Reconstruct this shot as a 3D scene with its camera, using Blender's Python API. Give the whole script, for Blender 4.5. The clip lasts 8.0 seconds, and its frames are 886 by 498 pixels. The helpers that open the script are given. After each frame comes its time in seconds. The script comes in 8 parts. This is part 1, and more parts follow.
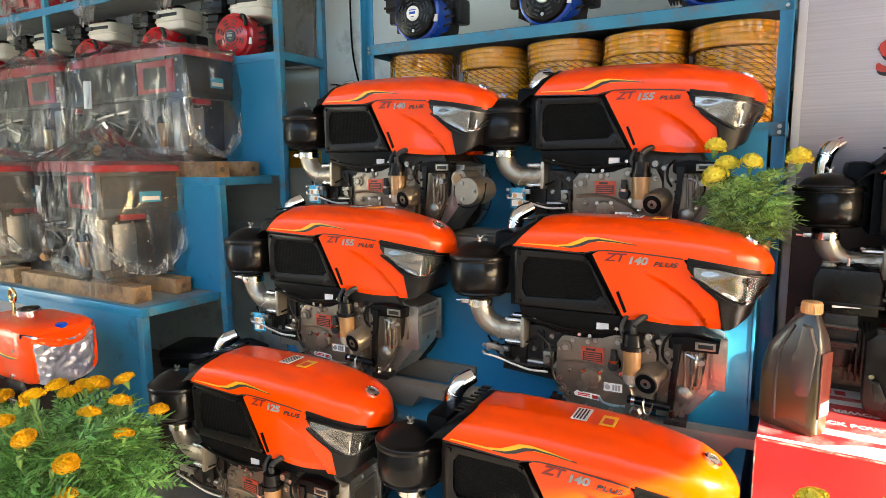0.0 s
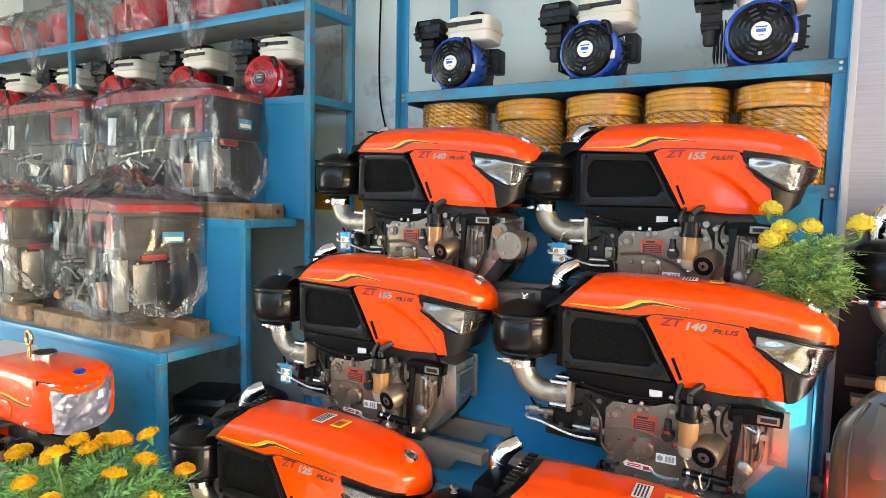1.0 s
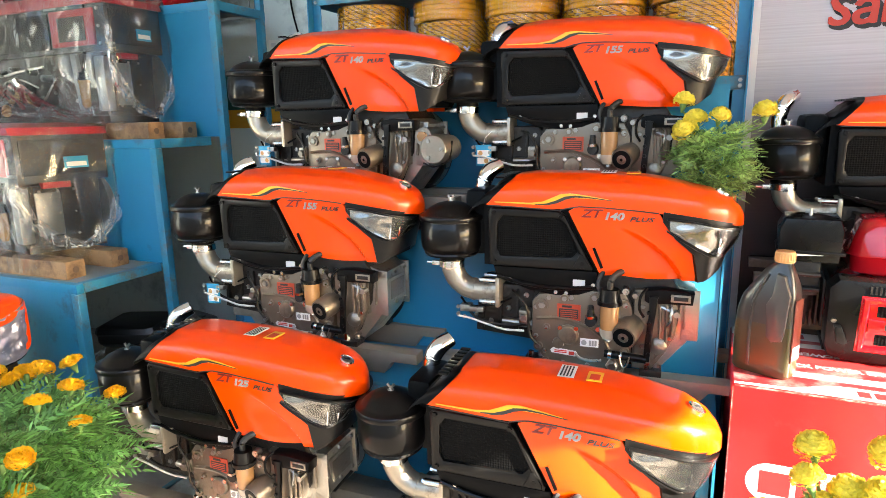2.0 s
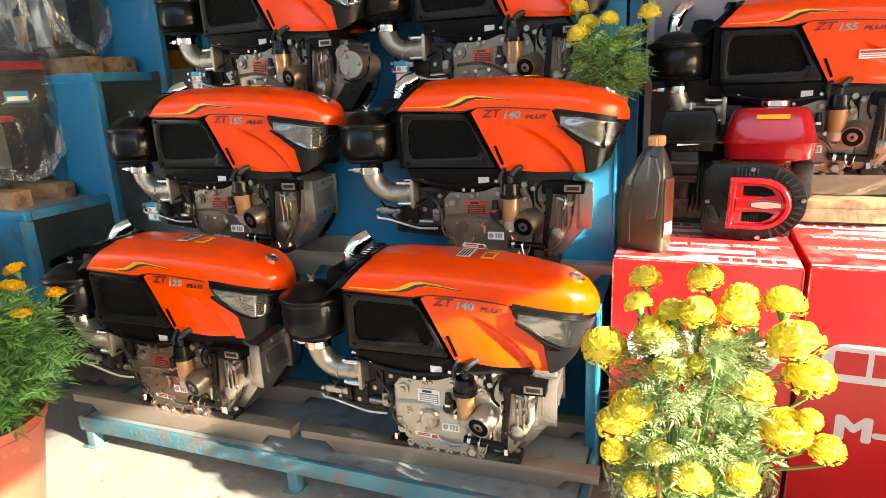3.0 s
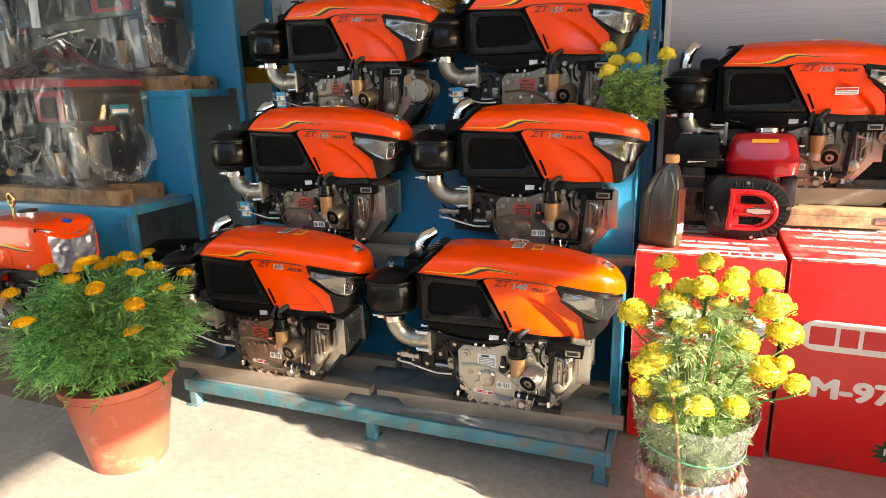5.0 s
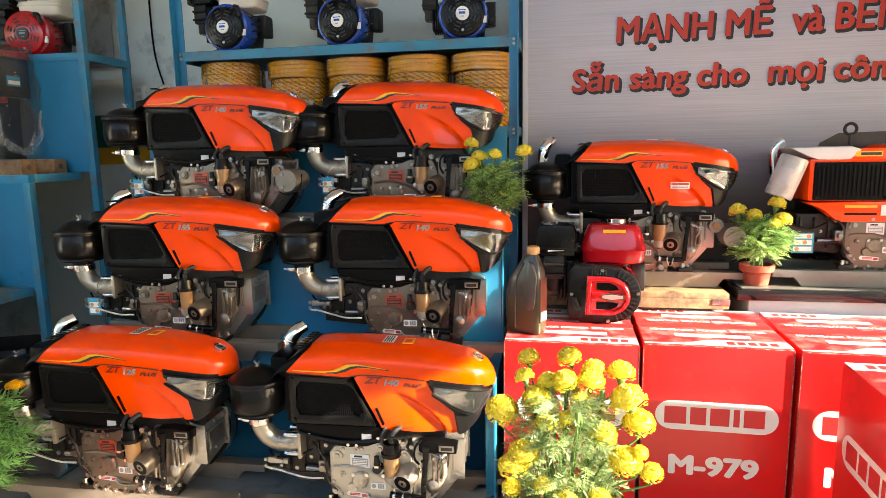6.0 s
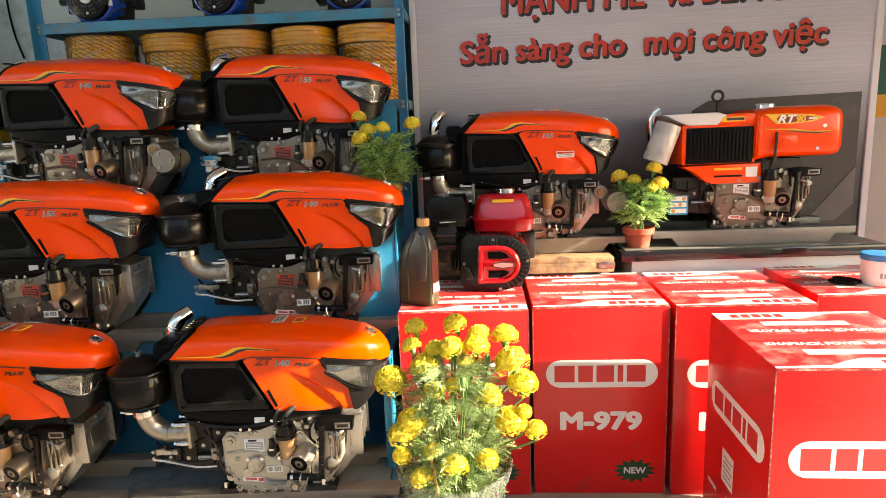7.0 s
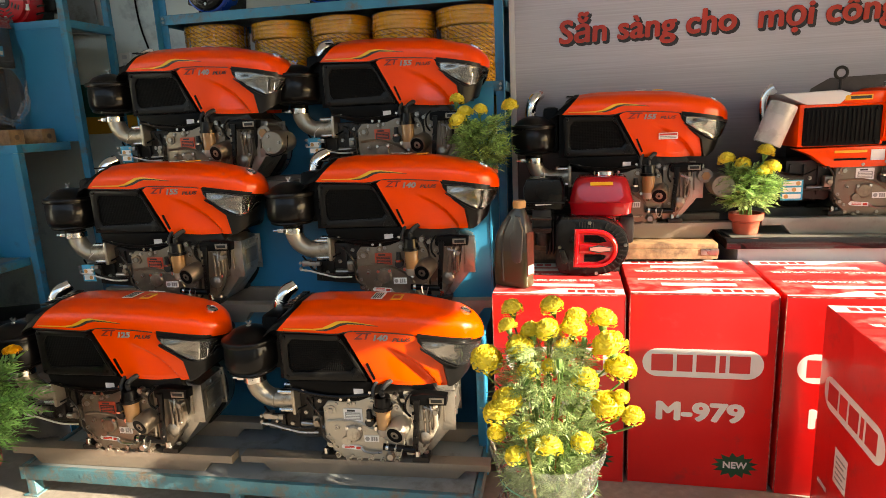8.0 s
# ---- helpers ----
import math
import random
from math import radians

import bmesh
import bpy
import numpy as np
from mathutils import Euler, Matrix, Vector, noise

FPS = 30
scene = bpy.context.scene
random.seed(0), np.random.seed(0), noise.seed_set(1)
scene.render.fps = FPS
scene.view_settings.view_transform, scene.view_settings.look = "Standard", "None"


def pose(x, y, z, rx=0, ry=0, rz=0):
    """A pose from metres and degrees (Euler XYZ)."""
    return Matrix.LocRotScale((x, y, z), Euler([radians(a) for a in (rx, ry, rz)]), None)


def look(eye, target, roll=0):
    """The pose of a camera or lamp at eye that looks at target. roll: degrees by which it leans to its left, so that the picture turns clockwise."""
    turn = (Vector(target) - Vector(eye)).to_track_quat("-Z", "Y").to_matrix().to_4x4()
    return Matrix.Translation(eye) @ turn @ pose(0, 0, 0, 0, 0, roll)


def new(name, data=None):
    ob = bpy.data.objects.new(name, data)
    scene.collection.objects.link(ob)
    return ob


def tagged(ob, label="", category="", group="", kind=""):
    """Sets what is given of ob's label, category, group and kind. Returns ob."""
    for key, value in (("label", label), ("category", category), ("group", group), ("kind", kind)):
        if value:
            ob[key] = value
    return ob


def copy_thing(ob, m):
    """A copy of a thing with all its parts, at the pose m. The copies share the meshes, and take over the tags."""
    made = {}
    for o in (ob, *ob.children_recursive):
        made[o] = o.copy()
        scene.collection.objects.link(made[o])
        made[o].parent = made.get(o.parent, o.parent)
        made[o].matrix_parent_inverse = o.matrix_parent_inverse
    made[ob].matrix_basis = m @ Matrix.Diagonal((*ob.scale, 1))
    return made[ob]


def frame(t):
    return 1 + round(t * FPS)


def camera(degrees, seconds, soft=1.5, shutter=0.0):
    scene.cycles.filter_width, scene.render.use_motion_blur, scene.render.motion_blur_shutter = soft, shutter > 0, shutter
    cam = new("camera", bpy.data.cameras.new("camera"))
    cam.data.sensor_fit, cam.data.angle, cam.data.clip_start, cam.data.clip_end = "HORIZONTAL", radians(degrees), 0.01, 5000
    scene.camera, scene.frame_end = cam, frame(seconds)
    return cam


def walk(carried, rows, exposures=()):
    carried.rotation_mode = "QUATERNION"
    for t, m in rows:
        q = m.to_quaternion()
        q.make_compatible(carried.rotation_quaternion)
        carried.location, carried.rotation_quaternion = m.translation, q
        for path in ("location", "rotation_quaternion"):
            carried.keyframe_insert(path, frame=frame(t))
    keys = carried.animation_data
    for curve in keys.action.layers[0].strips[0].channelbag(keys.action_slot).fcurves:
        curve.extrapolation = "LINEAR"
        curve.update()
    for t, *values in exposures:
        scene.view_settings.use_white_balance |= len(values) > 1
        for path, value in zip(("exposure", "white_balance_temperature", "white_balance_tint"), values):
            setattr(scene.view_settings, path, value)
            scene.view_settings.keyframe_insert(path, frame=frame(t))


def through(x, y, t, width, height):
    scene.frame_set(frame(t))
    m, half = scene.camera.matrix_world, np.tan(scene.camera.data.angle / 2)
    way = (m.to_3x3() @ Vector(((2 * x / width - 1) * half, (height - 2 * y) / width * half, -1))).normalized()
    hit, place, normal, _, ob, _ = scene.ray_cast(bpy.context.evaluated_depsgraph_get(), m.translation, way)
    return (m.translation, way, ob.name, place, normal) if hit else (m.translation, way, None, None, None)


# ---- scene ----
cam = camera(71.6, 8.0, 0.8)
PATH = [
    (0, (-0.115, 0.071, 1.372), (-1.093, 1.792, 1.089), -0.44),
    (0.5, (-0.234, 0.062, 1.419), (-1.224, 1.790, 1.240), 0.16),
    (1, (-0.274, 0.059, 1.423), (-1.249, 1.797, 1.257), 1.16),
    (1.5, (-0.256, 0.094, 1.398), (-1.077, 1.890, 1.082), 0.64),
    (1.7, (-0.265, 0.082, 1.388), (-1.038, 1.893, 1.037), 0.33),
    (2.8, (-0.101, 0.002, 1.237), (-0.874, 1.762, 0.686), -4.58),
    (3, (-0.003, -0.039, 1.205), (-0.702, 1.759, 0.677), -2.68),
    (3.5, (0.175, -0.175, 1.202), (-0.489, 1.611, 0.592), -2.39),
    (4, (0.106, -0.362, 1.203), (-0.609, 1.405, 0.597), -3.09),
    (4.2, (0.036, -0.454, 1.213), (-0.779, 1.278, 0.633), -3.97),
    (5.3, (-0.037, -0.514, 1.329), (-0.631, 1.352, 0.920), -1.19),
    (5.5, (-0.014, -0.491, 1.359), (-0.520, 1.416, 1.036), -1.39),
    (6, (0.011, -0.469, 1.374), (-0.340, 1.476, 1.065), -1.00),
    (6.5, (0.058, -0.454, 1.360), (-0.171, 1.501, 1.005), -1.60),
    (7, (0.109, -0.451, 1.343), (0.021, 1.511, 0.965), -2.31),
    (7.5, (0.157, -0.459, 1.349), (0.119, 1.504, 0.970), -2.61),
    (8, (0.077, -0.472, 1.338), (-0.290, 1.452, 0.921), -2.70),
]
walk(cam, [(t, look(eye, target, roll)) for t, eye, target, roll in PATH],
     [(0, 3.18, 6900, 10), (0.5, 3.4, 6600, 9), (1.7, 3.6, 6650, 9), (2.9, 3.0, 7000, 10), (3.5, 2.45, 7100, 10), (4.2, 2.32, 7200, 10), (5.5, 2.84, 7000, 10), (6.0, 2.78, 7100, 10), (7.0, 2.42, 7500, 10), (7.5, 2.22, 7600, 10), (8, 2.25, 7800, 10)])

# ---- world, sun and daylight ----
SUN_DIR = Vector((-1.0, 0.22, -0.37)).normalized()
world = bpy.data.worlds.new("sky")
scene.world = world
world.use_nodes = True
wn = world.node_tree.nodes
sky = wn.new("ShaderNodeTexSky")
sky.sky_type = "NISHITA"
sky.sun_disc = False
sky.sun_elevation = math.asin(-SUN_DIR.z)
sky.sun_rotation = math.atan2(-SUN_DIR.x, -SUN_DIR.y)
world.node_tree.links.new(sky.outputs[0], wn["Background"].inputs[0])
wn["Background"].inputs[1].default_value = 0.11
sun = bpy.data.lights.new("sun", "SUN")
sun.energy, sun.angle, sun.color = 5.0, radians(0.6), (1.0, 0.92, 0.80)
sun_ob = new("sun", sun)
sun_ob.matrix_world = look((3, -1, 4), Vector((3, -1, 4)) + SUN_DIR)


# ---- materials ----
def mat(name, colour, rough=0.5, metal=0.0, vary=0.12, scale=6.0, bump=0.0, bump_scale=60.0, coat=0.0,
        dirt=None, dirt_amount=0.0, dirt_scale=5.0, rough_vary=0.1, sub=0.0, spec=0.5):
    m = bpy.data.materials.new(name)
    m.use_nodes = True
    nt = m.node_tree
    bsdf = nt.nodes["Principled BSDF"]
    bsdf.inputs["Metallic"].default_value = metal
    bsdf.inputs["Coat Weight"].default_value = coat
    bsdf.inputs["Specular IOR Level"].default_value = spec
    bsdf.inputs["Coat Roughness"].default_value = 0.04
    tc = nt.nodes.new("ShaderNodeTexCoord")
    n1 = nt.nodes.new("ShaderNodeTexNoise")
    n1.inputs["Scale"].default_value = scale
    n1.inputs["Detail"].default_value = 6
    nt.links.new(tc.outputs["Object"], n1.inputs["Vector"])
    ramp = nt.nodes.new("ShaderNodeMix")
    ramp.data_type = "RGBA"
    lo = [max(0.0, c * (1 - vary * 1.6)) for c in colour]
    hi = [min(1.0, c * (1 + vary)) for c in colour]
    ramp.inputs[6].default_value = (*lo, 1)
    ramp.inputs[7].default_value = (*hi, 1)
    nt.links.new(n1.outputs["Fac"], ramp.inputs[0])
    out = ramp.outputs[2]
    if dirt:
        n2 = nt.nodes.new("ShaderNodeTexNoise")
        n2.inputs["Scale"].default_value = dirt_scale
        n2.inputs["Detail"].default_value = 9
        n2.inputs["Roughness"].default_value = 0.68
        nt.links.new(tc.outputs["Object"], n2.inputs["Vector"])
        cr = nt.nodes.new("ShaderNodeMapRange")
        cr.inputs[1].default_value = 0.66 - dirt_amount * 0.4
        cr.inputs[2].default_value = 0.74 - dirt_amount * 0.2
        nt.links.new(n2.outputs["Fac"], cr.inputs[0])
        mx = nt.nodes.new("ShaderNodeMix")
        mx.data_type = "RGBA"
        mx.inputs[7].default_value = (*dirt, 1)
        nt.links.new(cr.outputs[0], mx.inputs[0])
        nt.links.new(out, mx.inputs[6])
        out = mx.outputs[2]
    nt.links.new(out, bsdf.inputs["Base Color"])
    mr = nt.nodes.new("ShaderNodeMapRange")
    mr.inputs[3].default_value = max(0.02, rough - rough_vary)
    mr.inputs[4].default_value = min(1.0, rough + rough_vary)
    nt.links.new(n1.outputs["Fac"], mr.inputs[0])
    nt.links.new(mr.outputs[0], bsdf.inputs["Roughness"])
    if bump:
        n3 = nt.nodes.new("ShaderNodeTexNoise")
        n3.inputs["Scale"].default_value = bump_scale
        n3.inputs["Detail"].default_value = 5
        nt.links.new(tc.outputs["Object"], n3.inputs["Vector"])
        b = nt.nodes.new("ShaderNodeBump")
        b.inputs["Strength"].default_value = bump
        b.inputs["Distance"].default_value = 0.01
        nt.links.new(n3.outputs["Fac"], b.inputs["Height"])
        nt.links.new(b.outputs[0], bsdf.inputs["Normal"])
    if sub:
        bsdf.inputs["Subsurface Weight"].default_value = sub
        bsdf.inputs["Subsurface Radius"].default_value = (0.01, 0.01, 0.005)
    return m


def film_mat(name, haze=0.05, crease=0.4, wrinkle=0.5, scale=9.0, gloss=0.05, tint=(0.96, 0.97, 0.97), stretch=(1, 1, 0.45)):
    """Thin clear plastic: see-through, glossy, with thin milky crease lines."""
    m = bpy.data.materials.new(name)
    m.use_nodes = True
    nt = m.node_tree
    nt.nodes.clear()
    outn = nt.nodes.new("ShaderNodeOutputMaterial")
    tr = nt.nodes.new("ShaderNodeBsdfTransparent")
    tr.inputs[0].default_value = (*tint, 1)
    gl = nt.nodes.new("ShaderNodeBsdfGlossy")
    gl.inputs["Roughness"].default_value = 0.07
    df = nt.nodes.new("ShaderNodeBsdfDiffuse")
    df.inputs[0].default_value = (0.86, 0.87, 0.87, 1)
    tc = nt.nodes.new("ShaderNodeTexCoord")
    mp = nt.nodes.new("ShaderNodeMapping")
    mp.inputs["Scale"].default_value = stretch
    mp.inputs["Rotation"].default_value = (0.25, 0.45, 0.2)
    nt.links.new(tc.outputs["Object"], mp.inputs[0])
    n = nt.nodes.new("ShaderNodeTexNoise")
    n.inputs["Scale"].default_value = scale
    n.inputs["Detail"].default_value = 1.5
    n.inputs["Distortion"].default_value = 0.35
    nt.links.new(mp.outputs[0], n.inputs["Vector"])
    # ridge: distance of the noise from its middle value, folded into sharp creases
    sb = nt.nodes.new("ShaderNodeMath")
    sb.operation = "SUBTRACT"
    sb.inputs[1].default_value = 0.5
    nt.links.new(n.outputs["Fac"], sb.inputs[0])
    ab = nt.nodes.new("ShaderNodeMath")
    ab.operation = "ABSOLUTE"
    nt.links.new(sb.outputs[0], ab.inputs[0])
    b = nt.nodes.new("ShaderNodeBump")
    b.inputs["Strength"].default_value = wrinkle
    b.inputs["Distance"].default_value = 0.14
    b.invert = True
    hs = nt.nodes.new("ShaderNodeMath")
    hs.operation = "ADD"
    nt.links.new(ab.outputs[0], hs.inputs[0])
    nt.links.new(hs.outputs[0], b.inputs["Height"])
    nt.links.new(b.outputs[0], gl.inputs["Normal"])
    nf = nt.nodes.new("ShaderNodeTexNoise")
    nf.inputs["Scale"].default_value = scale * 2.3
    nf.inputs["Detail"].default_value = 1.0
    nf.inputs["Distortion"].default_value = 0.6
    nt.links.new(mp.outputs[0], nf.inputs["Vector"])
    sf = nt.nodes.new("ShaderNodeMath")
    sf.operation = "SUBTRACT"
    sf.inputs[1].default_value = 0.5
    nt.links.new(nf.outputs["Fac"], sf.inputs[0])
    af = nt.nodes.new("ShaderNodeMath")
    af.operation = "ABSOLUTE"
    nt.links.new(sf.outputs[0], af.inputs[0])
    nt.links.new(af.outputs[0], hs.inputs[1])
    mn = nt.nodes.new("ShaderNodeMath")
    mn.operation = "MINIMUM"
    nt.links.new(ab.outputs[0], mn.inputs[0])
    nt.links.new(af.outputs[0], mn.inputs[1])
    hz = nt.nodes.new("ShaderNodeMapRange")
    hz.inputs[1].default_value, hz.inputs[2].default_value = 0.0, 0.03
    hz.inputs[3].default_value, hz.inputs[4].default_value = crease, haze
    nt.links.new(mn.outputs[0], hz.inputs[0])
    # creases come and go over the sheet
    n2 = nt.nodes.new("ShaderNodeTexNoise")
    n2.inputs["Scale"].default_value = scale * 0.8
    nt.links.new(tc.outputs["Object"], n2.inputs["Vector"])
    fade = nt.nodes.new("ShaderNodeMapRange")
    fade.inputs[1].default_value, fade.inputs[2].default_value = 0.42, 0.62
    nt.links.new(n2.outputs["Fac"], fade.inputs[0])
    hm = nt.nodes.new("ShaderNodeMix")
    hm.inputs[2].default_value = haze
    nt.links.new(fade.outputs[0], hm.inputs[0])
    nt.links.new(hz.outputs[0], hm.inputs[3])
    fr = nt.nodes.new("ShaderNodeFresnel")
    fr.inputs["IOR"].default_value = 1.45
    nt.links.new(b.outputs[0], fr.inputs["Normal"])
    ad = nt.nodes.new("ShaderNodeMath")
    ad.operation = "MULTIPLY_ADD"
    ad.inputs[1].default_value = 0.8
    ad.inputs[2].default_value = gloss
    nt.links.new(fr.outputs[0], ad.inputs[0])
    m1 = nt.nodes.new("ShaderNodeMixShader")
    nt.links.new(hm.outputs[0], m1.inputs[0])
    nt.links.new(tr.outputs[0], m1.inputs[1])
    nt.links.new(df.outputs[0], m1.inputs[2])
    m2 = nt.nodes.new("ShaderNodeMixShader")
    nt.links.new(ad.outputs[0], m2.inputs[0])
    nt.links.new(m1.outputs[0], m2.inputs[1])
    nt.links.new(gl.outputs[0], m2.inputs[2])
    nt.links.new(m2.outputs[0], outn.inputs[0])
    return m


def leaf_mat(name, colour, through=0.4, vary=0.35):
    """Thin leaf or petal: a soft sheen in front, light let through from behind, each leaf its own tone."""
    m = mat(name, colour, 0.5, vary=0.2, scale=12)
    nt = m.node_tree
    bsdf = nt.nodes["Principled BSDF"]
    old = bsdf.inputs["Base Color"].links[0].from_socket
    geo = nt.nodes.new("ShaderNodeNewGeometry")
    mr = nt.nodes.new("ShaderNodeMapRange")
    mr.inputs[3].default_value, mr.inputs[4].default_value = 1 - vary, 1 + vary
    nt.links.new(geo.outputs["Random Per Island"], mr.inputs[0])
    mx = nt.nodes.new("ShaderNodeVectorMath")
    mx.operation = "SCALE"
    nt.links.new(old, mx.inputs[0])
    nt.links.new(mr.outputs[0], mx.inputs[3])
    nt.links.new(mx.outputs[0], bsdf.inputs["Base Color"])
    tl = nt.nodes.new("ShaderNodeBsdfTranslucent")
    nt.links.new(mx.outputs[0], tl.inputs[0])
    mix = nt.nodes.new("ShaderNodeMixShader")
    mix.inputs[0].default_value = through
    nt.links.new(bsdf.outputs[0], mix.inputs[1])
    nt.links.new(tl.outputs[0], mix.inputs[2])
    nt.links.new(mix.outputs[0], nt.nodes["Material Output"].inputs[0])
    return m


ORANGE = mat("orange_enamel", (0.87, 0.060, 0.0005), 0.30, vary=0.05, scale=3, coat=0.48, spec=0.14, bump=0.035, bump_scale=9, rough_vary=0.05)
BLACK = mat("black_plastic", (0.004, 0.004, 0.0042), 0.42, spec=0.08, vary=0.3, scale=14, bump=0.05, bump_scale=160)
BLACK_GLOSS = mat("black_enamel", (0.005, 0.0045, 0.0045), 0.30, vary=0.2, scale=9, coat=0.22, spec=0.10, rough_vary=0.05)
DARK = mat("dark_cast_iron", (0.02, 0.019, 0.018), 0.5, 0.4, vary=0.3, scale=18, bump=0.2, bump_scale=90)
CAST = mat("cast_aluminium", (0.31, 0.275, 0.23), 0.34, 0.85, vary=0.2, scale=14, bump=0.18, bump_scale=120, dirt=(0.16, 0.13, 0.10), dirt_amount=0.25, dirt_scale=14)
PLATE = mat("warm_grey_cast_plate", (0.22, 0.178, 0.135), 0.34, 0.65, vary=0.15, scale=10, bump=0.12, bump_scale=120, dirt=(0.14, 0.11, 0.085), dirt_amount=0.25, dirt_scale=12)
PLATE_PALE = mat("pale_cast_plate", (0.50, 0.455, 0.375), 0.36, 0.55, vary=0.12, scale=10, bump=0.12, bump_scale=120, dirt=(0.20, 0.16, 0.12), dirt_amount=0.2, dirt_scale=12)
CAST_DARK = mat("cast_grey", (0.032, 0.027, 0.023), 0.45, 0.6, vary=0.2, scale=16, bump=0.25, bump_scale=110, dirt=(0.03, 0.026, 0.022), dirt_amount=0.4, dirt_scale=12)
HOUSING = mat("silver_grey_cast_housing", (0.46, 0.43, 0.38), 0.32, 0.85, vary=0.2, scale=14, bump=0.18, bump_scale=120, dirt=(0.16, 0.13, 0.10), dirt_amount=0.3, dirt_scale=14)
ELBOW = mat("tan_cast_elbow", (0.46, 0.40, 0.32), 0.38, 0.75, vary=0.2, scale=12, bump=0.12, bump_scale=110, dirt=(0.18, 0.14, 0.10), dirt_amount=0.25, dirt_scale=12)
ZINC = mat("bright_zinc_plating", (0.72, 0.70, 0.66), 0.22, 1.0, vary=0.12, scale=40)
CABLE_GREY = mat("pale_grey_cable_sleeve", (0.55, 0.55, 0.53), 0.4, vary=0.1)
FRAME_BLK = mat("satin_black_moulding", (0.007, 0.0066, 0.0062), 0.36, spec=0.22, vary=0.25, scale=14, bump=0.05, bump_scale=160)
MOULDED = mat("black_moulded_plastic", (0.005, 0.0049, 0.0047), 0.28, spec=0.25, vary=0.2, scale=14, bump=0.04, bump_scale=120)
STEEL = mat("zinc_steel", (0.40, 0.38, 0.35), 0.3, 1.0, vary=0.1, scale=30)
CHROME = mat("chrome", (0.85, 0.85, 0.86), 0.06, 1.0, vary=0.02, rough_vary=0.02)
GREY_CAST = mat("grey_cast_aluminium", (0.24, 0.245, 0.25), 0.36, 0.75, vary=0.2, scale=12, bump=0.15, bump_scale=100, dirt=(0.10, 0.10, 0.10), dirt_amount=0.3, dirt_scale=10)
AMBER = mat("amber_cup", (0.36, 0.19, 0.075), 0.15, vary=0.15, scale=20, coat=0.5)
CLOUDY = mat("cloudy_clear_plastic", (0.36, 0.30, 0.24), 0.15, vary=0.1, coat=0.5)
RUBBER = mat("rubber", (0.02, 0.02, 0.02), 0.6)
LABEL_W = mat("white_label", (0.78, 0.77, 0.74), 0.5, vary=0.04, scale=40)
PLATE_RED = mat("dull_red_metal_plate", (0.50, 0.075, 0.035), 0.4, 0.3, vary=0.1)
LABEL_K = mat("black_print", (0.02, 0.02, 0.022), 0.5)
LABEL_R = mat("red_print", (0.62, 0.04, 0.02), 0.5)
BANNER_R = mat("deep_red_banner_print", (0.46, 0.034, 0.016), 0.45)
GOLD = mat("gold_print", (0.80, 0.42, 0.02), 0.4, vary=0.06)
GREY_P = mat("grey_print", (0.30, 0.29, 0.28), 0.35)
DECAL_DK = mat("dark_red_print", (0.20, 0.012, 0.010), 0.35)
BLUE = mat("blue_steel_paint", (0.012, 0.20, 0.38), 0.40, vary=0.18, scale=3, bump=0.06, bump_scale=45, dirt=(0.03, 0.10, 0.16), dirt_amount=0.12, dirt_scale=4, coat=0.15)
BLUE_WORN = mat("worn_blue_steel_paint", (0.028, 0.225, 0.37), 0.5, vary=0.25, scale=5, bump=0.15, bump_scale=60, dirt=(0.11, 0.12, 0.12), dirt_amount=0.4, dirt_scale=11)
SHEET = mat("dusty_shelf_sheet", (0.24, 0.26, 0.26), 0.55, vary=0.2, scale=4, dirt=(0.12, 0.11, 0.10), dirt_amount=0.35, dirt_scale=6)
RAIL = mat("grey_steel_skid", (0.27, 0.222, 0.175), 0.48, 0.3, vary=0.2, scale=6, bump=0.08, bump_scale=60, dirt=(0.18, 0.14, 0.10), dirt_amount=0.3, dirt_scale=7)
RAIL_GREY = mat("green_grey_steel_skid", (0.20, 0.205, 0.19), 0.45, 0.4, vary=0.2, scale=6, bump=0.08, bump_scale=60, dirt=(0.14, 0.13, 0.11), dirt_amount=0.3, dirt_scale=7)
WOOD = mat("raw_timber", (0.33, 0.20, 0.10), 0.65, vary=0.4, scale=7, bump=0.3, bump_scale=40, dirt=(0.10, 0.055, 0.03), dirt_amount=0.5, dirt_scale=9)
WOOD_DK = mat("dark_timber", (0.13, 0.085, 0.055), 0.7, vary=0.35, scale=7, bump=0.3, bump_scale=40)
CARTON = mat("red_carton", (0.70, 0.012, 0.013), 0.32, vary=0.06, scale=4, bump=0.16, bump_scale=9, coat=0.22, dirt=(0.50, 0.03, 0.03), dirt_amount=0.22, dirt_scale=9)
CARTON_W = mat("white_carton_print", (0.80, 0.77, 0.73), 0.42, vary=0.04, scale=6)
# Flap red with the bright sheen of the tops put in as pale patches.
CARTON_TOP = mat("pale_sheen_red_carton_flap", (0.62, 0.025, 0.028), 0.34, vary=0.12, scale=5, bump=0.05, bump_scale=16, coat=0.3, dirt=(0.70, 0.28, 0.25), dirt_amount=0.42, dirt_scale=11)
CARTON_WEAR = mat("scuffed_carton_edge", (0.20, 0.03, 0.022), 0.6, vary=0.3, scale=30, dirt=(0.55, 0.40, 0.34), dirt_amount=0.45, dirt_scale=40)
PALE_RED = mat("red_ink", (0.66, 0.03, 0.03), 0.42)
GREEN_INK = mat("green_ink", (0.01, 0.075, 0.03), 0.45)
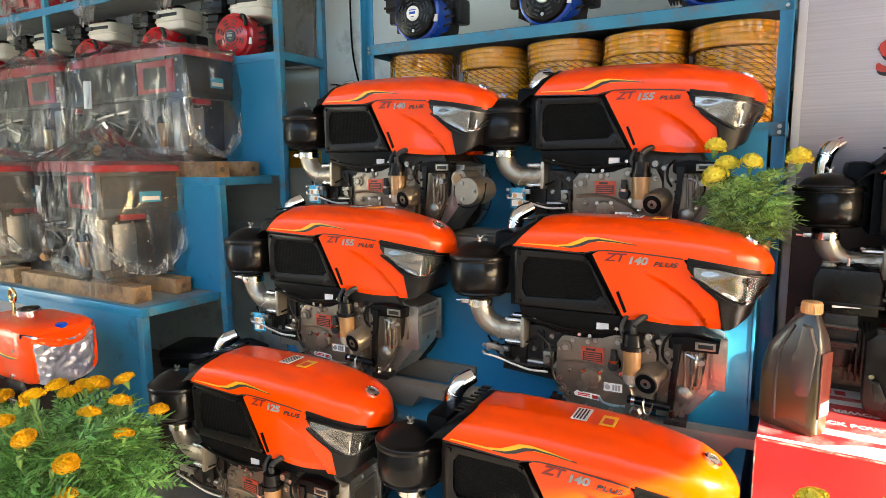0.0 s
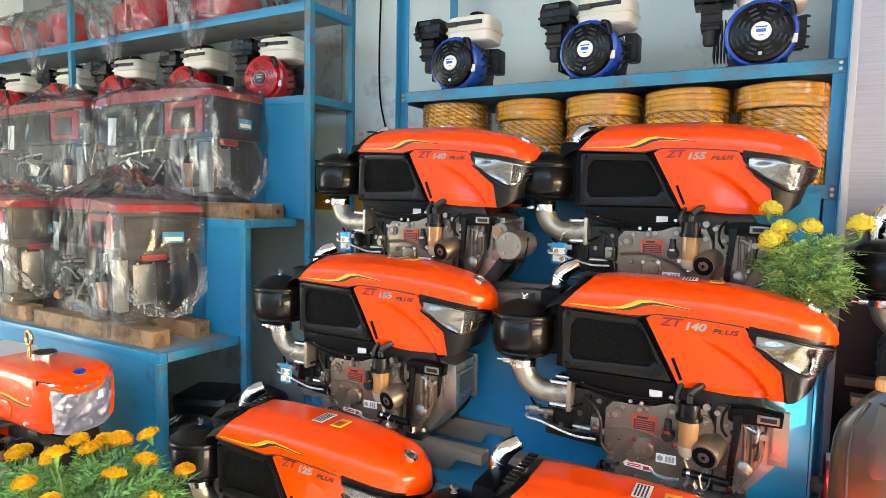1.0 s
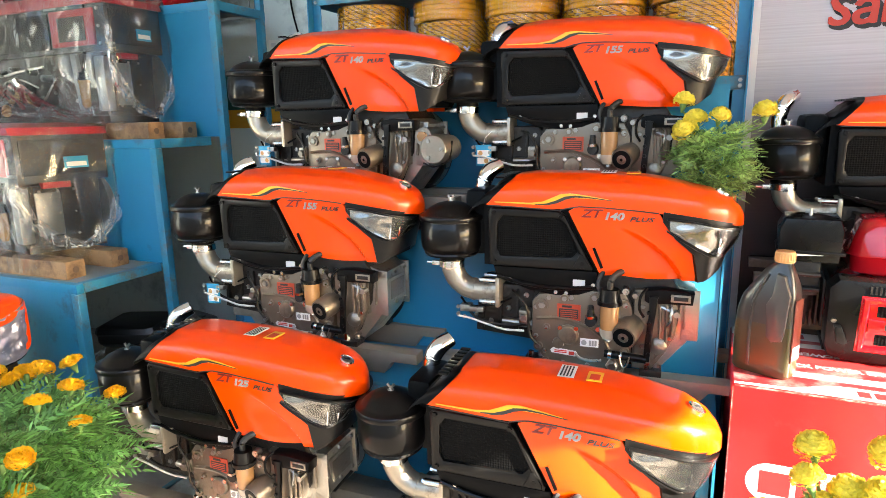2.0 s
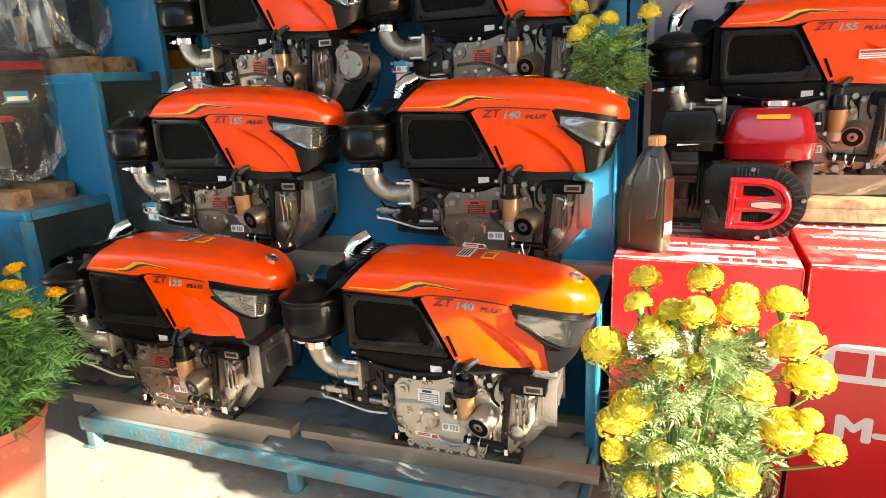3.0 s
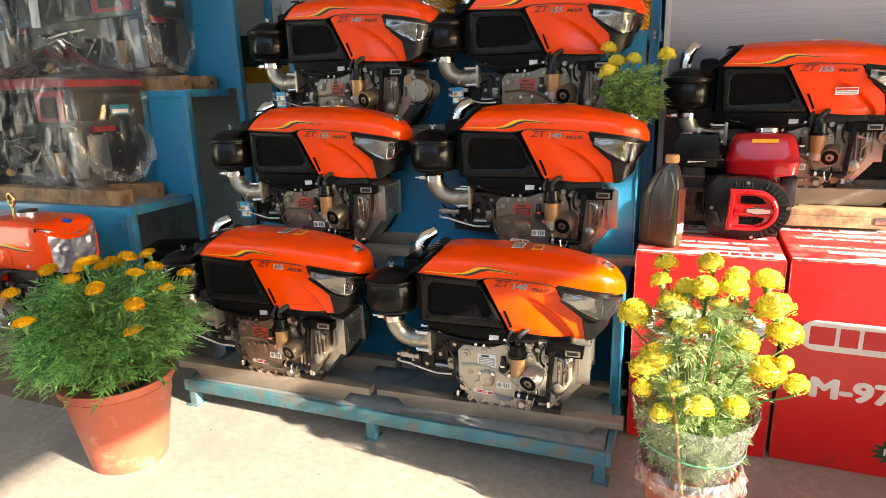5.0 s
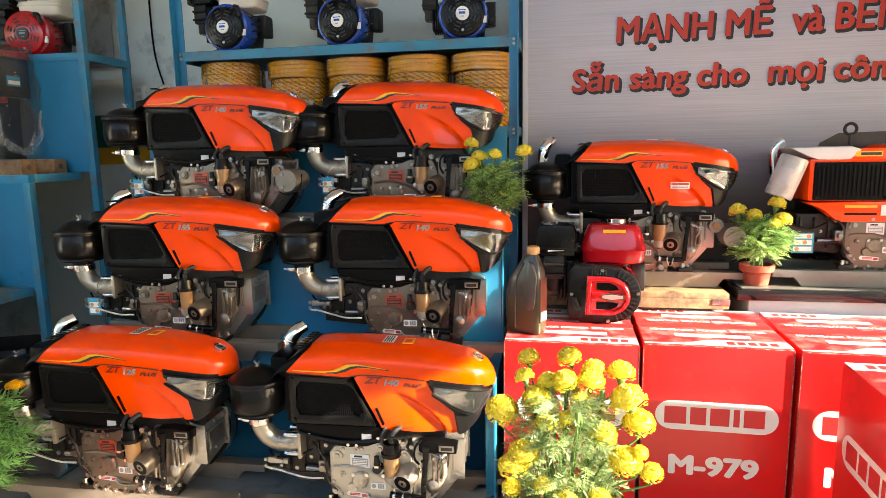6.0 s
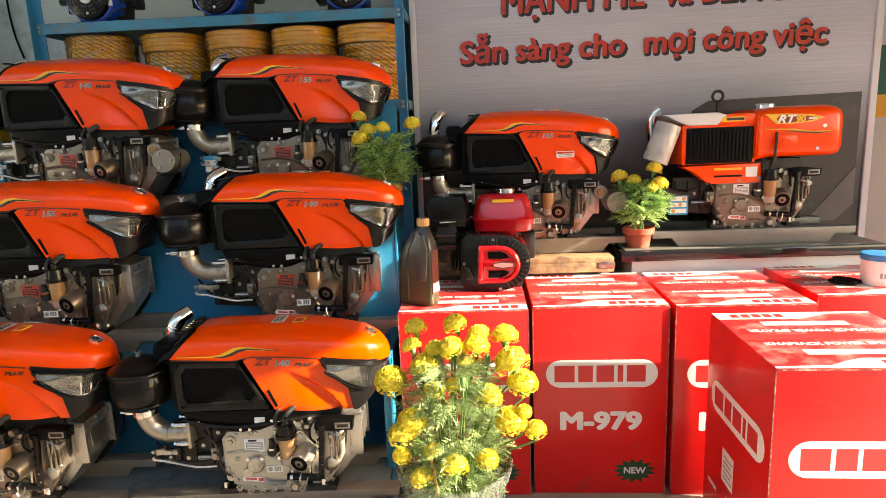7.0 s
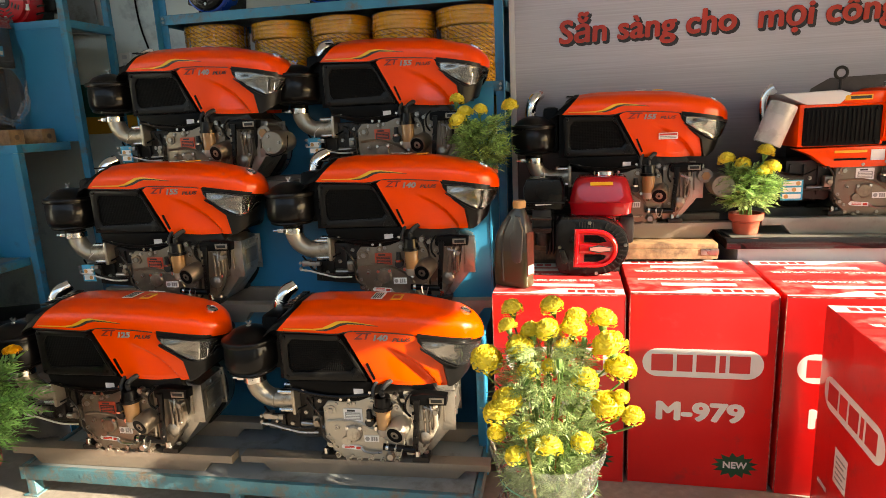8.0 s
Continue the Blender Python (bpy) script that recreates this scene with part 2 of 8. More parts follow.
CONCRETE = mat("screeded_concrete", (0.345, 0.305, 0.26), 0.8, vary=0.30, scale=38, bump=0.20, bump_scale=34, dirt=(0.27, 0.235, 0.20), dirt_amount=0.55, dirt_scale=4)
WALL = mat("pale_blue_grey_plaster", (0.68, 0.75, 0.73), 0.75, vary=0.08, scale=2, bump=0.15, bump_scale=30, dirt=(0.36, 0.41, 0.42), dirt_amount=0.2, dirt_scale=3)
WALL_CREAM = mat("cream_plaster", (0.62, 0.57, 0.50), 0.75, vary=0.08, scale=2, bump=0.12, bump_scale=30)
PIER = mat("grey_cream_plaster", (0.44, 0.43, 0.39), 0.75, vary=0.1, scale=2, bump=0.15, bump_scale=30, dirt=(0.34, 0.32, 0.28), dirt_amount=0.25, dirt_scale=3)
ASPHALT = mat("asphalt", (0.055, 0.053, 0.05), 0.85, vary=0.3, scale=3, bump=0.4, bump_scale=80)
GREEN_BAND = mat("dark_green_wall_paint", (0.008, 0.085, 0.05), 0.5, vary=0.12, scale=4)
YELLOW_BAND = mat("ochre_wall_paint", (0.62, 0.30, 0.015), 0.5, vary=0.12, scale=4)
CEIL = mat("ceiling_sheet", (0.52, 0.52, 0.50), 0.7, vary=0.08)
LEAF = leaf_mat("marigold_leaf", (0.34, 0.45, 0.20), 0.35, 0.45)
LEAF_LT = leaf_mat("fresh_green_marigold_leaf", (0.36, 0.56, 0.20), 0.35, 0.5)
LEAF_DK = leaf_mat("deep_green_marigold_leaf", (0.20, 0.43, 0.13), 0.35, 0.6)
STEM = mat("green_stem", (0.12, 0.22, 0.05), 0.55, vary=0.2)
PETAL_Y = leaf_mat("yellow_petal", (0.98, 0.76, 0.10), 0.30, 0.08)
PETAL_O = leaf_mat("orange_petal", (1.0, 0.52, 0.012), 0.3, 0.10)
POT = mat("terracotta_plastic", (0.38, 0.085, 0.048), 0.45, vary=0.2, scale=7, dirt=(0.46, 0.20, 0.13), dirt_amount=0.26, dirt_scale=10)
SOIL = mat("potting_soil", (0.07, 0.045, 0.03), 0.9, vary=0.4, scale=30, bump=0.8, bump_scale=60)
FILM = film_mat("clear_plastic_bag", 0.022, 0.20, 0.55, 2.4, 0.02, stretch=(1.2, 1.2, 0.8))
FILM_FOLD = film_mat("gathered_plastic_film", 0.17, 0.40, 0.35, 5, 0.02, stretch=(1.5, 1.5, 0.5))
FILM_POT = film_mat("clear_plastic_pot_wrap", 0.06, 0.24, 0.6, 9, 0.05)
FILM_HEM = film_mat("gathered_wrap_hem", 0.07, 0.30, 0.6, 11, 0.04)
FILM_COIL = film_mat("clear_shrink_film", 0.0, 0.10, 0.5, 6, 0.04, (1, 1, 1), (1.6, 1.6, 0.5))
CREAM = mat("cream_tank_plastic", (0.74, 0.69, 0.58), 0.35, vary=0.05, coat=0.2)
RED_E = mat("red_enamel", (0.46, 0.006, 0.012), 0.14, vary=0.08, scale=5, coat=0.5)
BADGE_PINK = mat("pale_red_badge", (0.62, 0.22, 0.20), 0.35)
RED_DULL = mat("dull_red_paint", (0.36, 0.012, 0.02), 0.4, vary=0.15, scale=6)
BENCH_BLUE = mat("chipped_rusty_blue_paint", (0.06, 0.20, 0.25), 0.6, vary=0.3, scale=9, bump=0.3, bump_scale=70, dirt=(0.17, 0.12, 0.08), dirt_amount=0.45, dirt_scale=13)
BLUE_E = mat("royal_blue_enamel", (0.006, 0.06, 0.42), 0.25, vary=0.08, scale=5, coat=0.5)
CHARCOAL = mat("charcoal_panel", (0.012, 0.0125, 0.0135), 0.45, vary=0.2, scale=8, bump=0.05)
BOTTLE = mat("smoked_grey_plastic", (0.030, 0.028, 0.026), 0.32, vary=0.2, scale=4, coat=0.2)
BOTTLE_OIL = mat("smoked_olive_plastic", (0.046, 0.035, 0.013), 0.32, vary=0.25, scale=4, coat=0.2)
BOTTLE_GREY = mat("lighter_grey_bottle_grip", (0.055, 0.052, 0.048), 0.35, vary=0.25, scale=9, coat=0.2)
LABEL_BROWN = mat("dark_red_brown_label", (0.14, 0.035, 0.022), 0.35, vary=0.4, scale=60)
CAP = mat("tan_cap", (0.58, 0.30, 0.11), 0.4, vary=0.1)
BLUE_LID = mat("blue_lid", (0.02, 0.22, 0.50), 0.35)
BRASS = mat("yellow_zinc_plating", (0.62, 0.46, 0.20), 0.22, 1.0, vary=0.1)
TAG_BLUE = mat("blue_tag_print", (0.02, 0.30, 0.52), 0.4)
FOIL = mat("crumpled_silver_film", (0.52, 0.51, 0.62), 0.24, 0.6, vary=0.15, scale=40, bump=0.25, bump_scale=45)
GREY_LINER = mat("grey_white_paint", (0.60, 0.60, 0.62), 0.4, vary=0.04, coat=0.2)
GRANITE = mat("black_polished_stone", (0.012, 0.011, 0.012), 0.12, vary=0.4, scale=40, coat=0.4)
DULL_STONE = mat("dusty_black_stone_top", (0.20, 0.19, 0.16), 0.4, vary=0.2, scale=5)
TARP = mat("dark_plastic_sheeting", (0.14, 0.115, 0.09), 0.24, vary=0.5, scale=6, bump=1.0, bump_scale=11, coat=0.4)


def screen_mat():
    """Perforated black radiator screen: rows of fine holes."""
    m = mat("black_radiator_mesh", (0.004, 0.004, 0.004), 0.5, vary=0.2, spec=0.05)
    nt = m.node_tree
    tc = nt.nodes.new("ShaderNodeTexCoord")
    v = nt.nodes.new("ShaderNodeTexVoronoi")
    v.inputs["Scale"].default_value = 150
    v.inputs["Randomness"].default_value = 0.0
    nt.links.new(tc.outputs["Object"], v.inputs["Vector"])
    b = nt.nodes.new("ShaderNodeBump")
    b.inputs["Strength"].default_value = 0.8
    b.inputs["Distance"].default_value = 0.004
    nt.links.new(v.outputs["Distance"], b.inputs["Height"])
    nt.links.new(b.outputs[0], nt.nodes["Principled BSDF"].inputs["Normal"])
    return m


def lamp_mat():
    """Headlight behind a clear lens: silvered reflector with soft facets."""
    m = mat("headlight_reflector", (0.36, 0.335, 0.30), 0.16, 0.9, coat=0.7, vary=0.45, scale=18, rough_vary=0.06)
    nt = m.node_tree
    tc = nt.nodes.new("ShaderNodeTexCoord")
    mp = nt.nodes.new("ShaderNodeMapping")
    mp.inputs["Scale"].default_value = (10, 10, 18)
    mp.inputs["Rotation"].default_value = (0, 0.5, 0)
    nt.links.new(tc.outputs["Object"], mp.inputs[0])
    n = nt.nodes.new("ShaderNodeTexNoise")
    n.inputs["Scale"].default_value = 1.0
    n.inputs["Detail"].default_value = 1
    nt.links.new(mp.outputs[0], n.inputs["Vector"])
    b = nt.nodes.new("ShaderNodeBump")
    b.inputs["Strength"].default_value = 0.5
    b.inputs["Distance"].default_value = 0.03
    nt.links.new(n.outputs["Fac"], b.inputs["Height"])
    nt.links.new(b.outputs[0], nt.nodes["Principled BSDF"].inputs["Normal"])
    return m


def hose_mat():
    """Yellow reinforced hose with slanting dark threads, laid out along the hose by its UV map."""
    m = mat("yellow_reinforced_hose", (0.96, 0.44, 0.018), 0.22, vary=0.22, scale=12, coat=0.6)
    nt = m.node_tree
    bsdf = nt.nodes["Principled BSDF"]
    uv = nt.nodes.new("ShaderNodeUVMap")
    w = nt.nodes.new("ShaderNodeTexWave")
    w.bands_direction = "DIAGONAL"
    w.inputs["Scale"].default_value = 1.0
    nt.links.new(uv.outputs[0], w.inputs["Vector"])
    mr = nt.nodes.new("ShaderNodeMapRange")
    mr.inputs[1].default_value = 0.80
    mr.inputs[2].default_value = 0.93
    nt.links.new(w.outputs["Fac"], mr.inputs[0])
    mx = nt.nodes.new("ShaderNodeMix")
    mx.data_type = "RGBA"
    old = bsdf.inputs["Base Color"].links[0].from_socket
    nt.links.new(old, mx.inputs[6])
    mx.inputs[7].default_value = (0.22, 0.10, 0.015, 1)
    nt.links.new(mr.outputs[0], mx.inputs[0])
    nt.links.new(mx.outputs[2], bsdf.inputs["Base Color"])
    return m


def banner_mat():
    """Printed brushed-metal banner: soft grey-violet sweep, darker towards the bottom, with fine horizontal streaks."""
    m = mat("printed_brushed_metal_banner", (0.42, 0.39, 0.42), 0.38, vary=0.02)
    nt = m.node_tree
    bsdf = nt.nodes["Principled BSDF"]
    tc = nt.nodes.new("ShaderNodeTexCoord")
    sep = nt.nodes.new("ShaderNodeSeparateXYZ")
    nt.links.new(tc.outputs["Object"], sep.inputs[0])
    mp = nt.nodes.new("ShaderNodeMapping")
    mp.inputs["Scale"].default_value = (0.7, 1, 60)
    nt.links.new(tc.outputs["Object"], mp.inputs[0])
    n = nt.nodes.new("ShaderNodeTexNoise")
    n.inputs["Scale"].default_value = 3
    n.inputs["Detail"].default_value = 6
    nt.links.new(mp.outputs[0], n.inputs["Vector"])
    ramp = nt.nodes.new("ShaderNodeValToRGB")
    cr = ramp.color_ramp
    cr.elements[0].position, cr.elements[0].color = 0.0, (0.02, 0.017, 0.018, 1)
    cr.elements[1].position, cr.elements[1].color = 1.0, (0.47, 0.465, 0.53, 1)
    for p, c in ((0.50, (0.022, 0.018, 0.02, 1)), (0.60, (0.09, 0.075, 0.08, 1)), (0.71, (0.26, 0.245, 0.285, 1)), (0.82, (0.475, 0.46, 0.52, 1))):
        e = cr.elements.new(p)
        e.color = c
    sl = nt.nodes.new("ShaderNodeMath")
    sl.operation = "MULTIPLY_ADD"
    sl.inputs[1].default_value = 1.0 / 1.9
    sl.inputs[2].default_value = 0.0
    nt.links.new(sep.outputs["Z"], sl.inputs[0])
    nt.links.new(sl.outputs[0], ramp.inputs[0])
    mx = nt.nodes.new("ShaderNodeMix")
    mx.data_type = "RGBA"
    mx.blend_type = "MULTIPLY"
    mx.inputs[0].default_value = 0.55
    nt.links.new(ramp.outputs[0], mx.inputs[6])
    g = nt.nodes.new("ShaderNodeMapRange")
    g.inputs[1].default_value, g.inputs[2].default_value = 0.3, 0.7
    g.inputs[3].default_value, g.inputs[4].default_value = 0.72, 1.1
    nt.links.new(n.outputs["Fac"], g.inputs[0])
    nt.links.new(g.outputs[0], mx.inputs[7])
    nt.links.new(mx.outputs[2], bsdf.inputs["Base Color"])
    return m


SCREEN = screen_mat()
LAMP = lamp_mat()
LAMP_DK = mat("smoked_lamp_interior", (0.022, 0.019, 0.016), 0.2, 0.5, vary=0.6, scale=24)
LENS = film_mat("clear_lamp_lens", 0.015, 0.015, 0.0, 2, 0.0)
SURROUND = mat("black_bumper_plastic", (0.007, 0.0066, 0.0063), 0.33, spec=0.25, vary=0.2, scale=10, bump=0.03, bump_scale=200)
HOSE = hose_mat()
HOSE_PLAIN = mat("plain_yellow_hose", (0.98, 0.46, 0.02), 0.22, vary=0.12, scale=12, coat=0.6)
FOAM = mat("white_foam_wrap", (0.50, 0.485, 0.47), 0.28, vary=0.3, scale=16, coat=0.4, bump=0.5, bump_scale=24)
BANNER_DK = mat("printed_dark_banner_field", (0.046, 0.03, 0.029), 0.4, vary=0.45, scale=1.6, dirt=(0.075, 0.06, 0.06), dirt_amount=0.25, dirt_scale=2)
BANNER_LT = mat("printed_light_banner_streak", (0.15, 0.112, 0.105), 0.4, vary=0.5, scale=3)
BANNER = banner_mat()


# ---- mesh helpers ----
def box(bm, x0, x1, y0, y1, z0, z1, bev=0.0, m=None):
    r = bmesh.ops.create_cube(bm, size=1.0)
    vs = r["verts"]
    for v in vs:
        v.co = Vector(((x0 + x1) / 2 + v.co.x * (x1 - x0), (y0 + y1) / 2 + v.co.y * (y1 - y0), (z0 + z1) / 2 + v.co.z * (z1 - z0)))
    if bev:
        es = list({e for v in vs for e in v.link_edges})
        b = bmesh.ops.bevel(bm, geom=es, offset=bev, segments=2, affect="EDGES", profile=0.6)
        vs = list({v for f in b["faces"] for v in f.verts} | {v for v in vs if v.is_valid})
    if m:
        bmesh.ops.transform(bm, matrix=m, verts=[v for v in vs if v.is_valid])
    return bm


def prism(bm, poly, y0, y1, bev=0.0, m=None):
    """Extrudes an outline of (x, z) from y0 to y1."""
    a = [bm.verts.new((x, y0, z)) for x, z in poly]
    b = [bm.verts.new((x, y1, z)) for x, z in poly]
    k = len(poly)
    fs = [bm.faces.new(a), bm.faces.new(b[::-1])]
    for i in range(k):
        fs.append(bm.faces.new((a[i], b[i], b[(i + 1) % k], a[(i + 1) % k])))
    bmesh.ops.recalc_face_normals(bm, faces=fs)
    vs = a + b
    if bev:
        es = list({e for f in fs[:2] for e in f.edges})
        r = bmesh.ops.bevel(bm, geom=es, offset=bev, segments=2, affect="EDGES", profile=0.6)
        vs = list({v for f in r["faces"] for v in f.verts} | {v for v in vs if v.is_valid})
    if m:
        bmesh.ops.transform(bm, matrix=m, verts=[v for v in vs if v.is_valid])
    return bm


def lathe(bm, prof, segs=24, m=None):
    """Turns (radius, z) round the z axis; m places it."""
    rings = []
    for r, z in prof:
        if r < 1e-5:
            rings.append([bm.verts.new((0, 0, z))])
        else:
            rings.append([bm.verts.new((r * math.cos(2 * math.pi * i / segs), r * math.sin(2 * math.pi * i / segs), z)) for i in range(segs)])
    for a, b in zip(rings, rings[1:]):
        for i in range(segs):
            j = (i + 1) % segs
            if len(a) == 1 and len(b) > 1:
                bm.faces.new((a[0], b[j], b[i]))
            elif len(b) == 1 and len(a) > 1:
                bm.faces.new((a[i], a[j], b[0]))
            elif len(a) > 1:
                bm.faces.new((a[i], a[j], b[j], b[i]))
    for r in (rings[0], rings[-1]):
        if len(r) > 2:
            bm.faces.new(r)
    if m:
        bmesh.ops.transform(bm, matrix=m, verts=[v for r in rings for v in r])
    return bm


def rod(bm, p0, p1, r0, r1=None, segs=14):
    p0, p1 = Vector(p0), Vector(p1)
    d = p1 - p0
    m = Matrix.Translation(p0) @ d.to_track_quat("Z", "Y").to_matrix().to_4x4()
    return lathe(bm, [(r0, 0), (r1 or r0, d.length)], segs, m)


def tube(bm, pts, r, segs=10, radii=None):
    """A round pipe along points smoothed by a spline."""
    pts = [Vector(p) for p in pts]
    P = []
    n = 6
    ext = [pts[0] * 2 - pts[1]] + pts + [pts[-1] * 2 - pts[-2]]
    for i in range(len(pts) - 1):
        a, b, c, d = ext[i:i + 4]
        for k in range(n):
            t = k / n
            P.append(0.5 * ((2 * b) + (c - a) * t + (2 * a - 5 * b + 4 * c - d) * t * t + (3 * b - a - 3 * c + d) * t ** 3))
    P.append(pts[-1])
    rings = []
    up = Vector((0.31, 0.2, 0.93)).normalized()
    for i, p in enumerate(P):
        d = (P[min(i + 1, len(P) - 1)] - P[max(i - 1, 0)]).normalized()
        x = d.cross(up)
        if x.length < 1e-3:
            x = d.cross(Vector((1, 0, 0)))
        x.normalize()
        y = x.cross(d)
        q = r
        if radii:
            f = i / (len(P) - 1) * (len(radii) - 1)
            k = min(int(f), len(radii) - 2)
            q = radii[k] * (1 - f + k) + radii[k + 1] * (f - k)
        rings.append([bm.verts.new(p + q * (x * math.cos(2 * math.pi * s / segs) + y * math.sin(2 * math.pi * s / segs))) for s in range(segs)])
    for a, b in zip(rings, rings[1:]):
        for s in range(segs):
            bm.faces.new((a[s], a[(s + 1) % segs], b[(s + 1) % segs], b[s]))
    bm.faces.new(rings[0])
    bm.faces.new(rings[-1])
    return bm


def loft(bm, rings, caps=True, closed=True):
    vr = [[bm.verts.new(p) for p in r] for r in rings]
    k = len(vr[0])
    for a, b in zip(vr, vr[1:]):
        for i in range(k if closed else k - 1):
            bm.faces.new((a[i], a[(i + 1) % k], b[(i + 1) % k], b[i]))
    if caps:
        bm.faces.new(vr[0])
        bm.faces.new(vr[-1])
    return bm


def interp(x, table):
    for (a, fa), (b, fb) in zip(table, table[1:]):
        if x <= b:
            t = max(0.0, (x - a) / (b - a))
            return fa + (fb - fa) * t
    return table[-1][1]


def finish(bm, name, material, angle=38):
    bmesh.ops.recalc_face_normals(bm, faces=bm.faces)
    me = bpy.data.meshes.new(name)
    bm.to_mesh(me)
    bm.free()
    me.materials.append(material)
    me.polygons.foreach_set("use_smooth", [True] * len(me.polygons))
    me.set_sharp_from_angle(angle=radians(angle))
    return me


def part(name, bm, material, parent=None, label="", m=None):
    ob = new(name, finish(bm, name, material))
    if parent:
        ob.parent = parent
    if m:
        ob.matrix_basis = m
    return tagged(ob, label)


def B():
    return bmesh.new()


def thing(name, label, category, group="", m=None):
    ob = new(name)
    ob.empty_display_size = 0.05
    if m:
        ob.matrix_basis = m
    return tagged(ob, label, category, group)


def structure(name, bm, material, label="", category=""):
    ob = new(name, finish(bm, name, material))
    return tagged(ob, label, category, kind="structure")


def words(text, size, material, m, parent, name="lettering", depth=0.0012, bold=0.0, shear=0.0, squeeze=1.0, fat=0.0):
    """Lettering as a thin mesh: m takes it from the xy plane (x along the line, y up) to its place."""
    cu = bpy.data.curves.new("lettering", "FONT")
    cu.body, cu.size, cu.extrude, cu.offset, cu.shear = text, size, depth, bold, shear
    cu.align_x, cu.align_y = "CENTER", "CENTER"
    cu.resolution_u = 3
    tmp = bpy.data.objects.new("lettering", cu)
    scene.collection.objects.link(tmp)
    bpy.context.view_layer.update()
    me = bpy.data.meshes.new_from_object(tmp.evaluated_get(bpy.context.evaluated_depsgraph_get()))
    bpy.data.objects.remove(tmp)
    bpy.data.curves.remove(cu)
    me.transform(Matrix.Diagonal((squeeze, 1, 1, 1)))
    if fat:
        b = bmesh.new()
        for k, (dx, dy) in enumerate([(0, 0)] + [(fat * math.cos(q * math.pi / 4), 0.7 * fat * math.sin(q * math.pi / 4)) for q in range(8)]):
            c = bmesh.new()
            c.from_mesh(me)
            bmesh.ops.translate(c, verts=c.verts, vec=(dx, dy, -0.00003 * k))
            tmp_me = bpy.data.meshes.new("stroke")
            c.to_mesh(tmp_me)
            c.free()
            b.from_mesh(tmp_me)
            bpy.data.meshes.remove(tmp_me)
        b.to_mesh(me)
        b.free()
    me.materials.clear()
    me.materials.append(material)
    ob = new(name, me)
    if parent:
        ob.parent = parent
    ob.matrix_basis = m
    return ob


def split_words(ob, gap):
    """Part a line of lettering into one mesh a word, where the space between letters is wider than gap."""
    bm = bmesh.new()
    bm.from_mesh(ob.data)
    left = set(bm.verts)
    isles = []
    while left:
        heap = [left.pop()]
        isle = []
        while heap:
            v = heap.pop()
            isle.append(v)
            for e in v.link_edges:
                o = e.other_vert(v)
                if o in left:
                    left.remove(o)
                    heap.append(o)
        isles.append((min(v.co.x for v in isle), max(v.co.x for v in isle), isle))
    isles.sort(key=lambda q: q[0])
    word_of, k, reach = {}, 0, isles[0][1]
    for x0, x1, isle in isles:
        if x0 > reach + gap:
            k += 1
        reach = max(reach, x1)
        for v in isle:
            word_of[v.index] = k
    bm.free()
    pieces = []
    for w in range(k + 1):
        c = bmesh.new()
        c.from_mesh(ob.data)
        bmesh.ops.delete(c, geom=[v for v in c.verts if word_of[v.index] != w], context="VERTS")
        me = bpy.data.meshes.new("word")
        c.to_mesh(me)
        c.free()
        me.materials.append(ob.data.materials[0])
        piece = new("word", me)
        piece.parent = ob.parent
        piece.matrix_basis = ob.matrix_basis.copy()
        pieces.append(piece)
    bpy.data.objects.remove(ob)
    return pieces


FACE_FRONT = Matrix.Rotation(radians(90), 4, "X")


def on_front(x, y, z, turn=0.0):
    """Lettering on a face that looks to -y."""
    return Matrix.Translation((x, y, z)) @ FACE_FRONT @ Matrix.Rotation(radians(turn), 4, "Z")


# ---- setting ----
# Unseen outside ground, kept dark so little light bounces into the shop.
bm = B()
box(bm, -70, 70, -70, 70, -0.3, -0.02)
structure("ground", bm, ASPHALT, "unseen dark asphalt yard, added to cut bounced light", "ground")
bm = B()
box(bm, -6.4, 4.2, -2.2, 3.06, -0.2, 0.0, 0.01)
structure("floor", bm, CONCRETE, "screeded pale concrete shop floor with stains", "floor")
WY = 2.86
bm = B()
box(bm, -6.2, 6.0, WY, WY + 0.2, 0, 3.8)
structure("wall_north", bm, WALL, "pale blue-grey plastered back wall", "wall")
bm = B()
box(bm, -6.2, 6.0, WY - 0.004, WY, 1.44, 1.63)
structure("trim_green", bm, GREEN_BAND, "dark green painted band on the wall", "paint band")
bm = B()
box(bm, -6.2, 6.0, WY - 0.004, WY, 1.34, 1.44)
structure("trim_yellow", bm, YELLOW_BAND, "ochre yellow painted band on the wall", "paint band")
bm = B()
box(bm, -6.4, -6.2, -1.6, WY + 0.2, 0, 3.8)
structure("wall_west", bm, WALL, "pale blue-grey plastered side wall", "wall")
# Unseen wall added to block the sun; its stepped opening sets the lit areas.
bm = B()
box(bm, 2.75, 2.95, -2.8, -1.25, 0, 3.8)
box(bm, 2.75, 2.95, -1.25, 1.20, 1.88, 3.8)
box(bm, 2.75, 2.95, 1.20, 1.34, 2.08, 3.8)
box(bm, 2.75, 2.95, 1.34, 1.78, 1.86, 3.8)
box(bm, 2.75, 2.95, 1.78, WY, 0, 3.8)
structure("sun_blocker_east", bm, WALL_CREAM, "unseen wall with stepped opening, added to shape the sunlight", "wall")
bm = B()
box(bm, -6.4, 2.95, -1.8, WY + 0.2, 3.8, 3.9)
structure("ceiling", bm, CEIL, "plain pale ceiling", "ceiling")
bm = B()
box(bm, 1.96, 2.746, WY - 0.30, WY - 0.006, 0, 3.8, 0.004)
structure("wall_pier", bm, PIER, "cream plastered pier beside the banner", "wall")
